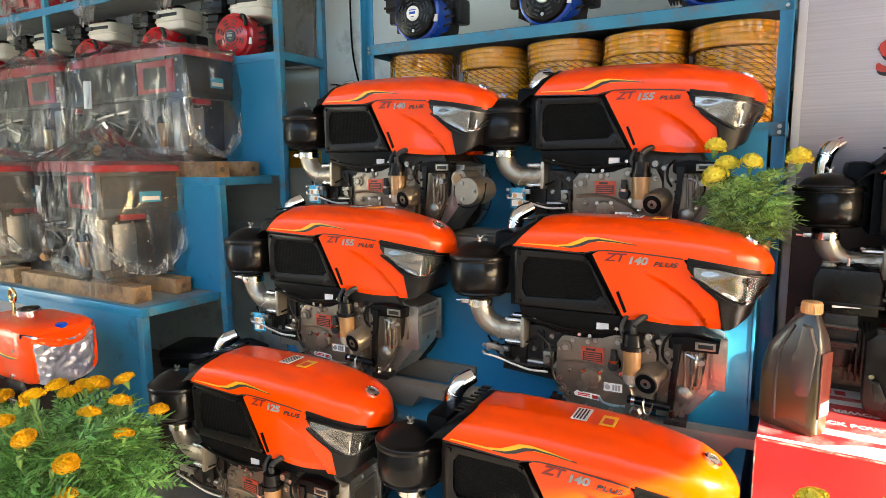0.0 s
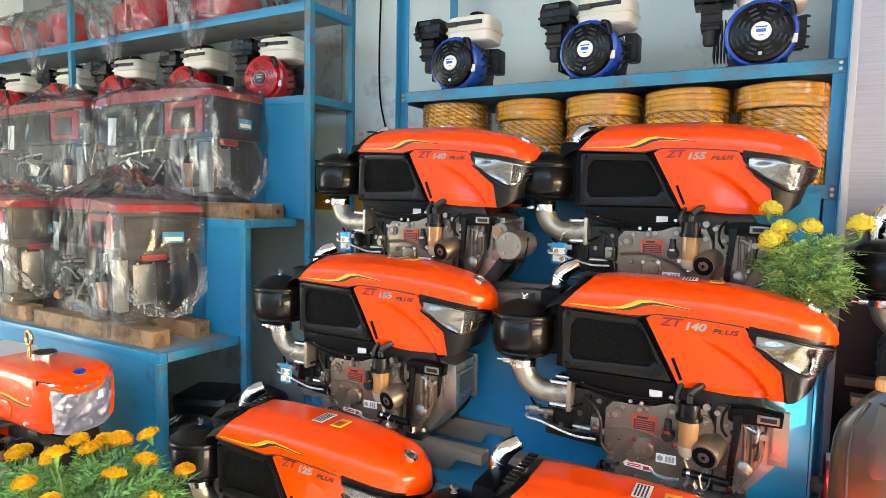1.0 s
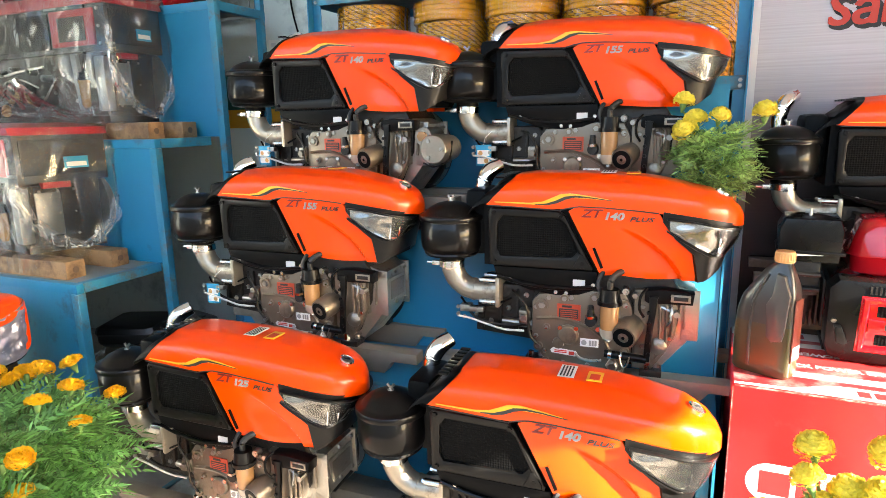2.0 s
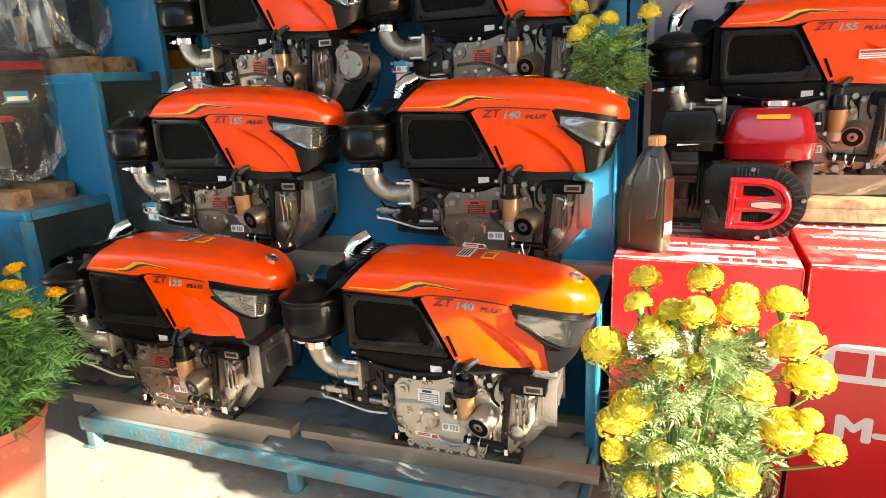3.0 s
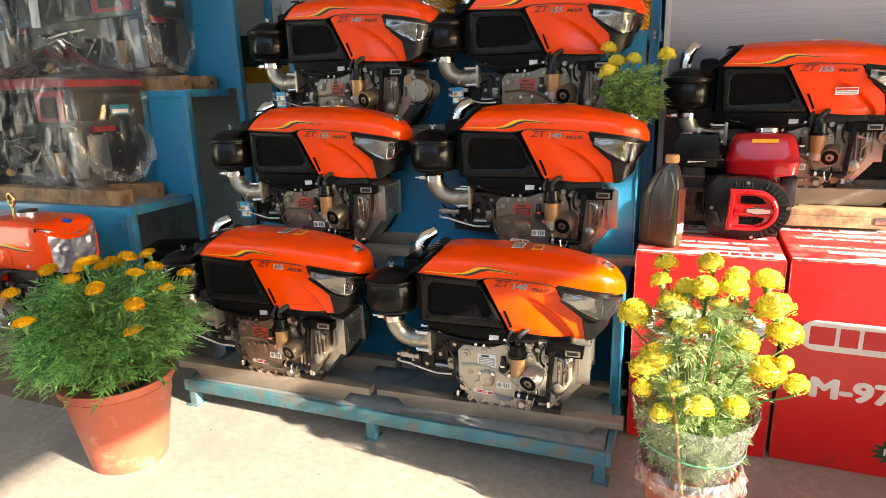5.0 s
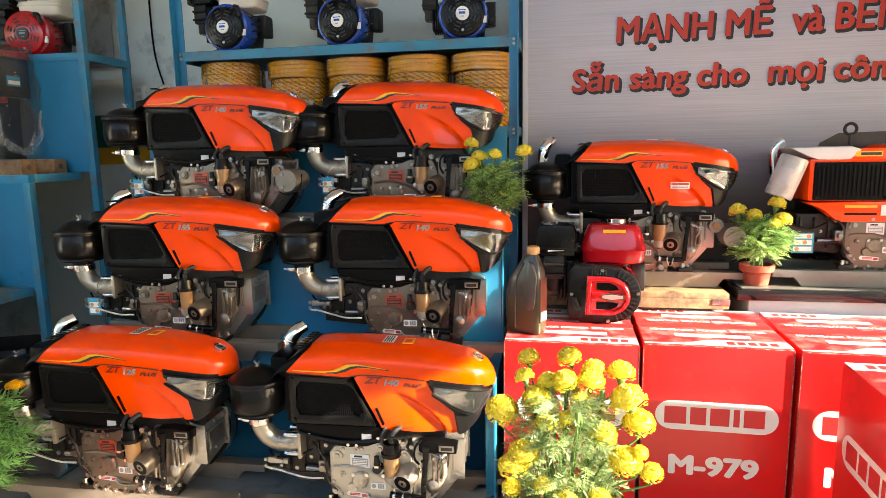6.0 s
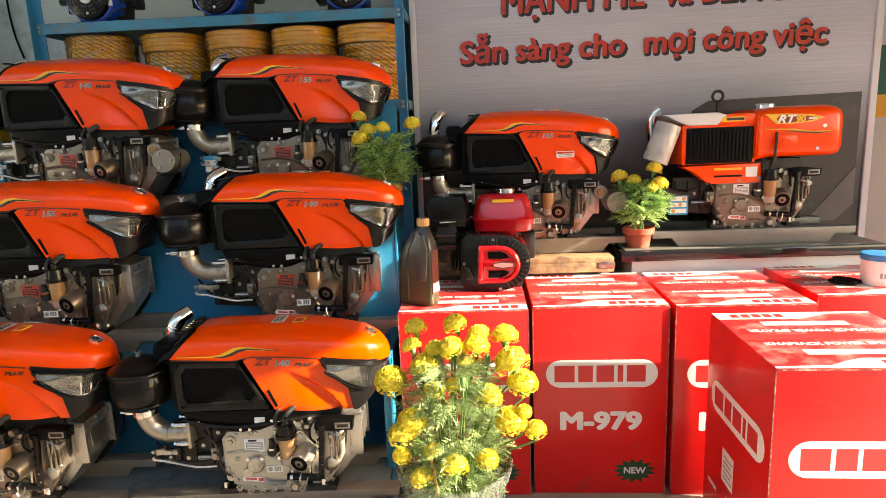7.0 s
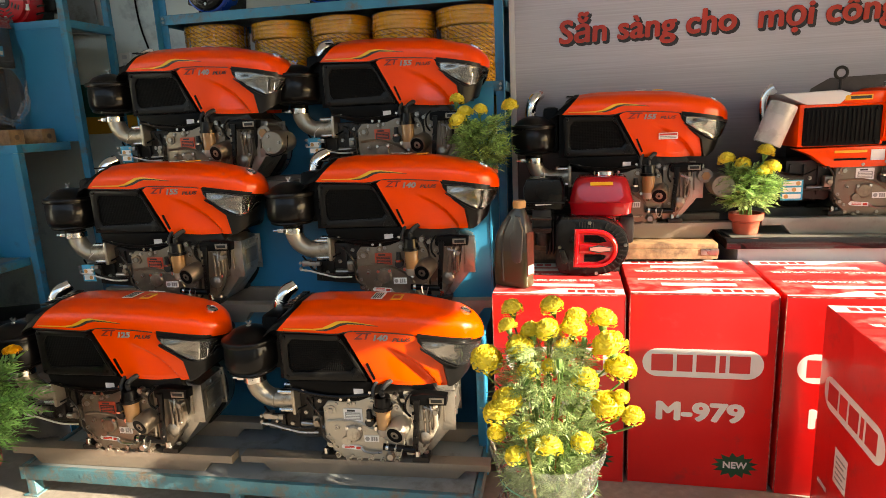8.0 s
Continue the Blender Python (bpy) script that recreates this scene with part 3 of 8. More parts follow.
for nm, z0, z1, mt, lab in (("trim_pier_green", 1.427, 1.648, GREEN_BAND, "dark green painted band on the pier"), ("trim_pier_yellow", 1.325, 1.427, YELLOW_BAND, "ochre yellow painted band on the pier")):
    bm = B()
    box(bm, 1.956, 2.746, WY - 0.304, WY - 0.30, z0, z1)
    structure(nm, bm, mt, lab, "paint band")
# Unseen wall, added to hold low sky out of the front reflections.
bm = B()
box(bm, -22, 7, -8.9, -8.5, -0.02, 4.2)
structure("backdrop", bm, WALL_CREAM, "unseen plain wall added across the yard to block low sky", "wall")



# ---- tiered steel stands ----
def frame_bars(ob, bars, material, name="bar", bev=0.003):
    for x0, x1, y0, y1, z0, z1 in bars:
        b = B()
        box(b, x0, x1, y0, y1, z0, z1, bev)
        part(name, b, material, ob)


def low_bench():
    ob = thing("low_bench", "low worn blue steel bench with chipped rusty edges on the floor", "bench")
    b = B()
    box(b, -1.915, -0.205, 1.325, 1.70, 0.095, 0.118, 0.003)
    part("top_sheet", b, SHEET, ob, "dusty grey sheet top")
    frame_bars(ob, [(-1.92, -0.2, 1.305, 1.325, 0.068, 0.121), (-1.92, -0.2, 1.70, 1.72, 0.068, 0.121)], BENCH_BLUE, "rail")
    frame_bars(ob, [(-1.94, -1.92, 1.305, 1.72, 0.068, 0.121), (-0.2, -0.18, 1.305, 1.72, 0.068, 0.121)], BENCH_BLUE, "end_rail")
    for x in (-1.905, -1.06, -0.215):
        for y in (1.31, 1.675):
            b = B()
            prism(b, [(x - 0.018, 0.0), (x + 0.018, 0.0), (x + 0.018, 0.068), (x - 0.018, 0.068)], y, y + 0.036, 0.002)
            part("leg", b, BENCH_BLUE, ob)
            b = B()
            box(b, x - 0.03, x + 0.03, y - 0.012, y + 0.048, 0.0, 0.005, 0.001)
            part("foot_plate", b, BENCH_BLUE, ob)


def tiered_stand():
    ob = thing("tiered_stand", "stepped blue painted steel display stand with two tiers", "display stand")
    X0, X1 = -1.95, -0.182
    for y0, y1, z in ((1.60, 1.99, 0.575), (1.95, 2.29, 1.035)):
        b = B()
        box(b, X0, X1, y0, y1, z - 0.012, z, 0.002)
        part("tier_sheet", b, BLUE, ob)
        b = B()
        box(b, X0, X1, y0 - 0.004, y0 + 0.02, z - 0.045, z + 0.002, 0.002)
        part("front_rail", b, BLUE_WORN, ob)
    b = B()
    box(b, X0 + 0.01, X1 - 0.008, 1.953, 1.960, 0.0, 1.0)
    part("riser_panel", b, BLUE, ob, "flat blue sheet riser")
    b = B()
    box(b, X0 + 0.01, X1 - 0.01, 2.285, 2.292, 0.0, 1.46)
    part("back_panel", b, BLUE, ob, "flat blue sheet back")
    for x in (X0, X1 - 0.006):
        b = B()
        prism(b, [(1.58, 0.03), (1.58, 0.56), (1.95, 0.56), (1.95, 1.02), (2.28, 1.02), (2.28, 0.03)], 0, 0.006, 0.0,
              Matrix.Translation((x, 0, 0)) @ Matrix(((0, 1, 0, 0), (1, 0, 0, 0), (0, 0, 1, 0), (0, 0, 0, 1))))
        part("side_panel", b, BLUE, ob)
        for y, z in ((1.59, 0.575), (1.94, 1.03), (2.25, 1.03)):
            b = B()
            box(b, x + (0.008 if x == X0 else -0.034), x + (0.034 if x == X0 else -0.004), y + 0.04, y + 0.066, 0, z - 0.014, 0.002)
            part("post", b, BLUE_WORN, ob)


def back_shelf():
    ob = thing("back_shelf", "tall blue steel shelf rack of bolted angle posts", "shelf rack")
    X0, X1, Y0, Y1 = -1.765, -0.143, 2.315, 2.74
    for x in (X0, X1 - 0.04):
        for y in (Y0, Y1 - 0.04):
            b = B()
            prism(b, [(0, 0), (0.04, 0), (0.04, 0.004), (0.004, 0.004), (0.004, 0.04), (0, 0.04)], 0, 2.95, 0.0,
                  Matrix.Translation((x if x == X0 else x + 0.04, y if y == Y0 else y + 0.04, 2.95))
                  @ Matrix.Rotation(radians(-90), 4, "X") @ Matrix.Diagonal((1 if x == X0 else -1, 1, -1 if y == Y0 else 1, 1)))
            part("post", b, BLUE, ob)
    for z in (1.485, 1.868, 2.6):
        b = B()
        box(b, X0 + 0.005, X1 - 0.005, Y0 + 0.01, Y1 - 0.01, z - 0.01, z, 0.001)
        part("shelf_sheet", b, SHEET, ob, "dusty grey sheet shelf")
        frame_bars(ob, [(X0 + 0.004, X1 - 0.004, Y0 - 0.007, Y0 - 0.0045, z - 0.042, z + 0.002), (X0 + 0.004, X1 - 0.004, Y1 - 0.006, Y1 + 0.004, z - 0.042, z + 0.002)], BLUE_WORN, "shelf_rail")
        frame_bars(ob, [(X1 - 0.004, X1 + 0.004, Y0 + 0.01, Y1 - 0.01, z - 0.042, z), (X0 - 0.004, X0 + 0.004, Y0 + 0.01, Y1 - 0.01, z - 0.042, z)], BLUE_WORN, "shelf_end")
        for x in (X0 + 0.02, X1 - 0.02):
            for dz in (-0.012, -0.03):
                b = B()
                rod(b, (x, Y0 - 0.006, z + dz), (x, Y0 - 0.013, z + dz), 0.007, 0.006, 6)
                part("bolt", b, STEEL, ob)


def left_stand():
    """Stepped stand for the bagged engines, closed in front and open at its end."""
    ob = thing("stepped_stand", "stepped blue steel stand with chipped edges, bagged engines on it", "display stand")
    XL = -5.7
    steps = [(-2.435, 1.615, 2.02, 0.77), (-2.375, 2.005, 2.33, 1.305), (-2.275, 2.315, 2.66, 1.895)]
    for k, (xr, y0, y1, z) in enumerate(steps):
        b = B()
        box(b, XL, xr - 0.002, y0 + 0.005, y1, z - 0.008, z, 0.001)
        part("tier_sheet", b, SHEET, ob, "dusty grey sheet top")
        base = 0.0 if k == 0 else steps[k - 1][3]
        b = B()
        box(b, XL, xr - 0.036, y0 + 0.002, y0 + 0.008, base + 0.004, z - 0.03)
        part("front_panel", b, BLUE, ob)
        frame_bars(ob, [(XL, xr, y0 - 0.002, y0 + 0.03, z - 0.036, z + 0.002)], BLUE, "front_rail")
        frame_bars(ob, [(xr - 0.036, xr + 0.002, y0 + 0.032, y1, z - 0.036, z + 0.003)], BLUE_WORN, "end_rail")
        frame_bars(ob, [(xr - 0.034, xr + 0.003, y0 - 0.003, y0 + 0.032, 0, z - 0.037 if k < 2 else 3.2)], BLUE_WORN, "post")
    frame_bars(ob, [(-2.31, -2.275, 2.63, 2.66, 0, 3.2)], BLUE_WORN, "post")
    for x in (-4.25,):
        frame_bars(ob, [(x, x + 0.035, 2.315, 2.345, 1.9, 3.2)], BLUE_WORN, "post")
    b = B()
    box(b, XL, -2.315, 2.322, 2.655, 2.315, 2.325)
    part("upper_sheet", b, SHEET, ob, "grey sheet upper shelf")
    frame_bars(ob, [(XL, -2.31, 2.312, 2.322, 2.285, 2.33)], BLUE, "upper_rail")
    frame_bars(ob, [(-2.312, -2.275, 2.35, 2.63, 2.29, 2.33)], BLUE, "upper_end_rail")
    b = B()
    box(b, XL, -2.48, 2.8, 2.81, 1.9, 3.1)
    part("back_panel", b, SHEET, ob, "grey backing")


low_bench()
tiered_stand()
back_shelf()
left_stand()


# ---- orange diesel engines ----
HW = [(-0.40, 0.122), (-0.37, 0.126), (-0.2, 0.129), (0.0, 0.129), (0.12, 0.124), (0.22, 0.110), (0.27, 0.09), (0.302, 0.062), (0.321, 0.03), (0.327, 0.008)]
HT = [(-0.40, 0.532), (-0.37, 0.540), (-0.25, 0.547), (-0.08, 0.546), (0.06, 0.539), (0.16, 0.527), (0.24, 0.511), (0.29, 0.487), (0.316, 0.462), (0.327, 0.440)]
HS = [(-0.40, 0.467), (-0.37, 0.465), (-0.155, 0.456), (-0.135, 0.461), (-0.105, 0.466), (-0.04, 0.465), (0.04, 0.459), (0.12, 0.451), (0.24, 0.432), (0.327, 0.412)]


def hood_ring(x, inset=0.0, n=30):
    w, t, s = interp(x, HW) - inset, interp(x, HT) - inset, interp(x, HS)
    ring = []
    for i in range(n + 1):
        a = math.pi * i / n
        c, q = math.cos(a), math.sin(a)
        y = -w * math.copysign(abs(c) ** 0.52, c)
        z = s + (t - s) * abs(q) ** 0.62
        if abs(y) < 0.072 and x < 0.2:
            z += 0.007 * min(1, (0.2 - x) / 0.1) * min(1.0, (0.072 - abs(y)) / 0.012)
        lean = 0.07 * max(0.0, 1 - (x + 0.372) / 0.16) * min(1.0, (z - s) / max(1e-4, t - s))
        ring.append((x + lean, y, z))
    return ring


def plan_curve(th, out=0.0):
    """Plan of the nose below the hood: th 0 on the near side, 180 on the far side."""
    a = radians(th)
    c = math.cos(a)
    return 0.10 + (0.213 + out) * math.sin(a) ** 0.75, -(0.122 + out) * math.copysign(abs(c) ** 0.8, c)


def nose_band(bm, lo, hi, t0, t1, out, thick=0.012, n=26):
    rows = []
    for i in range(n + 1):
        th = t0 + (t1 - t0) * i / n
        x, y = plan_curve(th, out)
        xi, yi = plan_curve(th, out - thick)
        rake = lambda px, z: px - 0.30 * max(0.0, 0.425 - z) * math.sin(radians(th)) ** 2
        l, h = lo(x), hi(x)
        m = (l + h) / 2
        rows.append(((rake(x, l), y, l), (rake(x, m), y, m), (rake(x, h), y, h), (rake(xi, h), yi, h), (rake(xi, l), yi, l)))
    return loft(bm, rows)


def strip(bm, pts, half, y):
    """A flat printed ribbon along (x, z) points, with half widths, standing at y."""
    rows = []
    for i, (x, z) in enumerate(pts):
        a, b2 = pts[max(i - 1, 0)], pts[min(i + 1, len(pts) - 1)]
        d = Vector((b2[0] - a[0], 0, b2[1] - a[1])).normalized()
        nrm = Vector((-d.z, 0, d.x))
        p = Vector((x, y, z))
        h = half[i]
        q0, q1 = p - nrm * h, p + nrm * h
        rows.append((q0, q1, q1 + Vector((0, 0.002, 0)), q0 + Vector((0, 0.002, 0))))
    return loft(bm, rows)


def ease(v, a, b):
    t = min(1.0, max(0.0, (v - a) / (b - a)))
    return t * t * (3 - 2 * t)


CREASE = [(-0.06, 0.436), (-0.03, 0.431), (0.015, 0.415), (0.061, 0.393), (0.10, 0.367), (0.135, 0.337), (0.167, 0.292), (0.178, 0.262)]


def side_panel(bm, sign=1):
    """Orange flank: slanted rear edge, front edge that follows the lamp surround, a scoop below a sweeping crease."""
    nu, nv = 44, 26
    grid = []
    for j in range(nv + 1):
        v = j / nv
        row = []
        for i in range(nu + 1):
            u = i / nu
            bottom = interp(u, [(0.0, 0.271), (0.10, 0.274), (0.16, 0.280), (0.24, 0.274), (0.5, 0.269), (1.0, 0.267)])
            top = interp(u, [(0.0, 0.452), (0.10, 0.466), (0.40, 0.466), (0.75, 0.460), (1.0, 0.454)])
            z = bottom + (top - bottom) * v
            xl = -0.040 - 0.094 * v - 0.012 * ease(v, 0.9, 1.0) * (v - 1.0)
            xr = interp(z, [(0.26, 0.213), (0.318, 0.221), (0.330, 0.219), (0.345, 0.204), (0.39, 0.148), (0.452, 0.106), (0.47, 0.106)])
            x = xl + (xr - xl) * u
            w = interp(x, [(-0.2, 0.1245), (0.06, 0.1245), (0.14, 0.119), (0.22, 0.101)])
            d = interp(x, CREASE) - z
            dip = 0.021 * ease(x, -0.05, 0.13) * ease(d, 0.0, 0.020) * (1 - 0.8 * ease(d, 0.02, 0.13)) * (1 - ease(x, 0.165, 0.185))
            lip = 0.004 * ease(z, bottom + 0.016, bottom + 0.002)
            row.append(Vector((x, -(w - dip - lip) * sign, z)))
        grid.append(row)
    vs = [[bm.verts.new(p) for p in r] for r in grid]
    vi = [[bm.verts.new(p + Vector((0, 0.008 * sign, 0))) for p in r] for r in grid]
    for g in (vs, vi):
        for j in range(nv):
            for i in range(nu):
                bm.faces.new((g[j][i], g[j][i + 1], g[j + 1][i + 1], g[j + 1][i]))
    edge = [(0, i) for i in range(nu)] + [(j, nu) for j in range(nv)] + [(nv, i) for i in range(nu, 0, -1)] + [(j, 0) for j in range(nv, 0, -1)]
    for k, (j, i) in enumerate(edge):
        j2, i2 = edge[(k + 1) % len(edge)]
        bm.faces.new((vs[j][i], vs[j2][i2], vi[j2][i2], vi[j][i]))
    return bm


def bolt(parent, x, y, z, r=0.007, mat_=None, axis="y", h=0.006):
    b = B()
    d = {"y": (0, -h, 0), "z": (0, 0, h), "x": (h, 0, 0)}[axis]
    rod(b, (x, y, z), (x + d[0], y + d[1], z + d[2]), r, r * 0.85, 6)
    return part("bolt", b, mat_ or STEEL, parent)


def skid(bm, x0, x1, y, top, drop, w=0.05):
    end = drop * 0.45
    prism(bm, [(x0, top), (x1, top), (x1, top - end), (x1 - 0.085, top - end), (x1 - 0.115, top - drop), (x0 + 0.115, top - drop), (x0 + 0.085, top - end), (x0, top - end)], y, y + w, 0.003)


def crankcase(ob, plate=PLATE, flywheel=True, label_red=True, tail=True):
    """Everything below the hood of a diesel engine: block, cover, pump, filter cup, lever, flywheel, cylinder head."""
    b = B()
    prism(b, [(-0.20, 0.0), (0.09, 0.0), (0.125, 0.03), (0.17, 0.13), (0.18, 0.22), (0.14, 0.285), (-0.22, 0.285), (-0.235, 0.2), (-0.235, 0.05)], -0.085, 0.13, 0.008)
    part("block", b, CAST_DARK, ob)
    b = B()
    prism(b, [(-0.205, 0.015), (-0.17, -0.012), (0.015, -0.012), (0.035, 0.01), (0.05, 0.06), (0.05, 0.18), (0.03, 0.222), (-0.10, 0.225), (-0.13, 0.21), (-0.215, 0.205), (-0.235, 0.18), (-0.235, 0.06)], -0.118, -0.084, 0.007)
    cover = part("gear_cover", b, plate, ob)
    for x, z, rr in ((-0.205, 0.172, 0.02), (-0.14, 0.196, 0.014), (-0.055, 0.205, 0.016), (0.03, 0.19, 0.016), (0.034, 0.05, 0.016), (-0.215, 0.045, 0.015), (-0.19, 0.105, 0.011)):
        b = B()
        rod(b, (x, -0.10, z), (x, -0.124, z), rr, rr * 0.9, 16)
        boss = part("bolt_boss", b, plate, cover)
        bolt(boss, x, -0.123, z, rr * 0.55)
    b = B()
    tube(b, [(-0.22, -0.119, 0.13), (-0.16, -0.119, 0.135), (-0.10, -0.119, 0.125), (-0.03, -0.119, 0.085), (0.0, -0.119, 0.02)], 0.006, 6)
    part("cover_rib", b, plate, cover)
    for x, z in ((-0.222, 0.075), (-0.222, 0.165), (-0.185, 0.195), (-0.12, 0.2), (-0.055, 0.212), (0.025, 0.2), (0.038, 0.13), (0.036, 0.05), (0.005, 0.005), (-0.07, 0.0), (-0.14, 0.0), (-0.195, 0.03)):
        bolt(cover, x, -0.117, z, 0.0075)
    b = B()
    prism(b, [(0.052, 0.0), (0.105, 0.0), (0.14, 0.05), (0.168, 0.11), (0.168, 0.2), (0.13, 0.235), (0.052, 0.235)], -0.108, -0.08, 0.01)
    c2 = part("front_cover", b, plate, ob)
    for k in range(7):
        a = radians(30 + k * 51)
        bolt(c2, 0.108 + 0.046 * math.cos(a), -0.107, 0.13 + 0.075 * math.sin(a), 0.007)
    for k, (x, z0, z1) in enumerate(((0.122, 0.03, 0.205), (0.139, 0.055, 0.21), (0.155, 0.09, 0.205))):
        b = B()
        tube(b, [(x - 0.012, -0.100, z0), (x, -0.112, z0 + 0.025), (x + 0.003, -0.113, (z0 + z1) / 2), (x, -0.112, z1 - 0.02), (x - 0.006, -0.100, z1)], 0.0045, 8)
        part("cover_rib", b, PLATE, c2)
    b = B()
    lathe(b, [(0.024, 0), (0.024, 0.008), (0.016, 0.014), (0.0, 0.015)], 20, Matrix.Translation((0.122, -0.108, 0.075)) @ Matrix.Rotation(radians(90), 4, "X"))
    part("bearing_cap", b, CAST, c2)
    if tail:
        for y in (-0.072, 0.09):
            b = B()
            box(b, 0.18, 0.226, y, y + 0.009, 0.085, 0.232, 0.002)
            part("cooling_rib", b, HOUSING, ob)
        b = B()
        prism(b, [(0.085, -0.012), (0.125, -0.012), (0.195, 0.075), (0.215, 0.11), (0.215, 0.225), (0.15, 0.25)], -0.07, 0.10, 0.006)
        part("end_housing", b, HOUSING, ob)
        b = B()
        box(b, 0.214, 0.222, -0.055, 0.075, 0.12, 0.20, 0.002)
        ins = part("inspection_cover", b, HOUSING, ob)
        for y in (-0.058, 0.012, 0.08):
            for z in (0.11, 0.212):
                bolt(ins, 0.214, y, z, 0.007, STEEL, "x", 0.008)
        b = B()
        box(b, 0.221, 0.224, -0.04, 0.06, 0.13, 0.19, 0.002)
        part("cover_panel", b, CAST, ins)
    for k, x in enumerate((0.132, 0.158, 0.184)):
        b = B()
        box(b, x, x + 0.006, -0.098 + 0.008 * k, -0.06, 0.06 + 0.03 * k, 0.228, 0.002)
        part("housing_rib", b, CAST, ob)
    b = B()
    tube(b, [(0.085, -0.128, 0.245), (0.07, -0.145, 0.225), (0.068, -0.146, 0.19), (0.08, -0.135, 0.165)], 0.004, 8)
    part("throttle_wire", b, BLACK, ob)
    b = B()
    rod(b, (0.03, -0.12, 0.235), (0.03, -0.142, 0.235), 0.012, 0.010, 8)
    part("union_nut", b, STEEL, ob)
    b = B()
    rod(b, (0.055, -0.118, 0.222), (0.055, -0.134, 0.222), 0.009, 0.008, 6)
    part("union_nut", b, STEEL, ob)
    # stack of small pipes, studs and unions between head and cover
    b = B()
    tube(b, [(-0.30, -0.09, 0.20), (-0.27, -0.125, 0.19), (-0.245, -0.128, 0.15), (-0.24, -0.125, 0.08), (-0.21, -0.125, 0.045)], 0.004, 8)
    part("oil_pipe", b, CAST_DARK, ob)
    b = B()
    box(b, -0.275, -0.24, -0.12, -0.08, 0.105, 0.15, 0.006)
    rod(b, (-0.258, -0.12, 0.128), (-0.258, -0.135, 0.128), 0.013, 0.011, 6)
    part("pump_block", b, CAST, ob)
    b = B()
    tube(b, [(0.14, -0.11, 0.215), (0.152, -0.13, 0.19), (0.15, -0.135, 0.16), (0.142, -0.12, 0.14)], 0.0035, 6)
    part("governor_spring", b, STEEL, ob)
    b = B()
    rod(b, (0.125, -0.11, 0.19), (0.165, -0.115, 0.175), 0.006, 0.005, 8)
    rod(b, (0.165, -0.10, 0.175), (0.165, -0.128, 0.175), 0.009, 0.009, 8)
    part("governor_arm", b, STEEL, ob)
    b = B()
    tube(b, [(-0.105, -0.125, 0.035), (-0.09, -0.128, 0.022), (-0.06, -0.128, 0.018), (-0.03, -0.125, 0.02)], 0.004, 6)
    part("dipstick_pipe", b, STEEL, ob)
    b = B()
    rod(b, (-0.155, -0.115, 0.06), (-0.155, -0.128, 0.06), 0.018, 0.016, 14)
    part("core_plug", b, plate, ob)
    if flywheel:
        b = B()
        lathe(b, [(0.0, 0), (0.05, 0), (0.06, 0.012), (0.14, 0.012), (0.155, 0.0), (0.172, 0.0), (0.175, 0.006), (0.175, 0.07), (0.168, 0.076), (0.0, 0.076)], 48,
              Matrix.Translation((0.035, 0.215, 0.125)) @ Matrix.Rotation(radians(90), 4, "X") @ Matrix.Diagonal((0.94, 0.94, 1, 1)))
        fw = part("flywheel", b, DARK, ob, "dark cast iron flywheel")
        b = B()
        lathe(b, [(0.160, 0.020), (0.1658, 0.021), (0.1658, 0.058), (0.160, 0.059)], 48, Matrix.Translation((0.035, 0.215, 0.125)) @ Matrix.Rotation(radians(90), 4, "X"))
        part("machined_rim", b, STEEL, fw, "bare machined rim")
    b = B()
    prism(b, [(-0.42, 0.06), (-0.25, 0.045), (-0.235, 0.055), (-0.235, 0.20), (-0.25, 0.215), (-0.41, 0.215)], -0.075, 0.11, 0.008)
    head = part("cylinder_head", b, CAST_DARK, ob)
    for i, x in enumerate((-0.40, -0.345, -0.29)):
        b = B()
        box(b, x, x + 0.008, -0.086, 0.0, 0.07, 0.20, 0.002)
        part("fin", b, CAST_DARK, head)
        bolt(head, x + 0.03, -0.074, 0.095 + 0.045 * i, 0.009)
    b = B()
    rod(b, (-0.33, -0.082, 0.10), (-0.215, -0.095, 0.10), 0.012, 0.012, 10)
    rod(b, (-0.245, -0.095, 0.10), (-0.235, -0.095, 0.10), 0.017, 0.017, 6)
    part("fuel_pipe_nut", b, STEEL, ob)
    b = B()
    tube(b, [(-0.44, -0.10, 0.135), (-0.40, -0.115, 0.11), (-0.33, -0.11, 0.095), (-0.25, -0.10, 0.10)], 0.0045, 8)
    part("injector_pipe", b, CAST_DARK, ob)
    b = B()
    tube(b, [(-0.46, -0.10, 0.17), (-0.43, -0.112, 0.15), (-0.36, -0.108, 0.155), (-0.30, -0.1, 0.18)], 0.0035, 6)
    part("cable", b, BLACK, ob)
    # filter cup, oil filter, lever
    b = B()
    rod(b, (-0.012, -0.14, 0.205), (-0.012, -0.14, 0.24), 0.030, 0.026, 20)
    rod(b, (-0.012, -0.14, 0.195), (-0.012, -0.14, 0.207), 0.034, 0.034, 20)
    part("filter_head", b, BLACK_GLOSS, ob)
    b = B()
    lathe(b, [(0.027, 0.195), (0.026, 0.15), (0.024, 0.11), (0.018, 0.098), (0.0, 0.096)], 20, Matrix.Translation((-0.012, -0.14, 0)))
    cup = part("filter_cup", b, AMBER, ob, "amber see-through fuel filter cup")
    b = B()
    lathe(b, [(0.0262, 0.125), (0.0255, 0.108), (0.019, 0.0965), (0.0, 0.0955)], 20, Matrix.Translation((-0.012, -0.14, 0)))
    part("cup_bottom", b, CLOUDY, cup, "cloudy lower bowl")
    b = B()
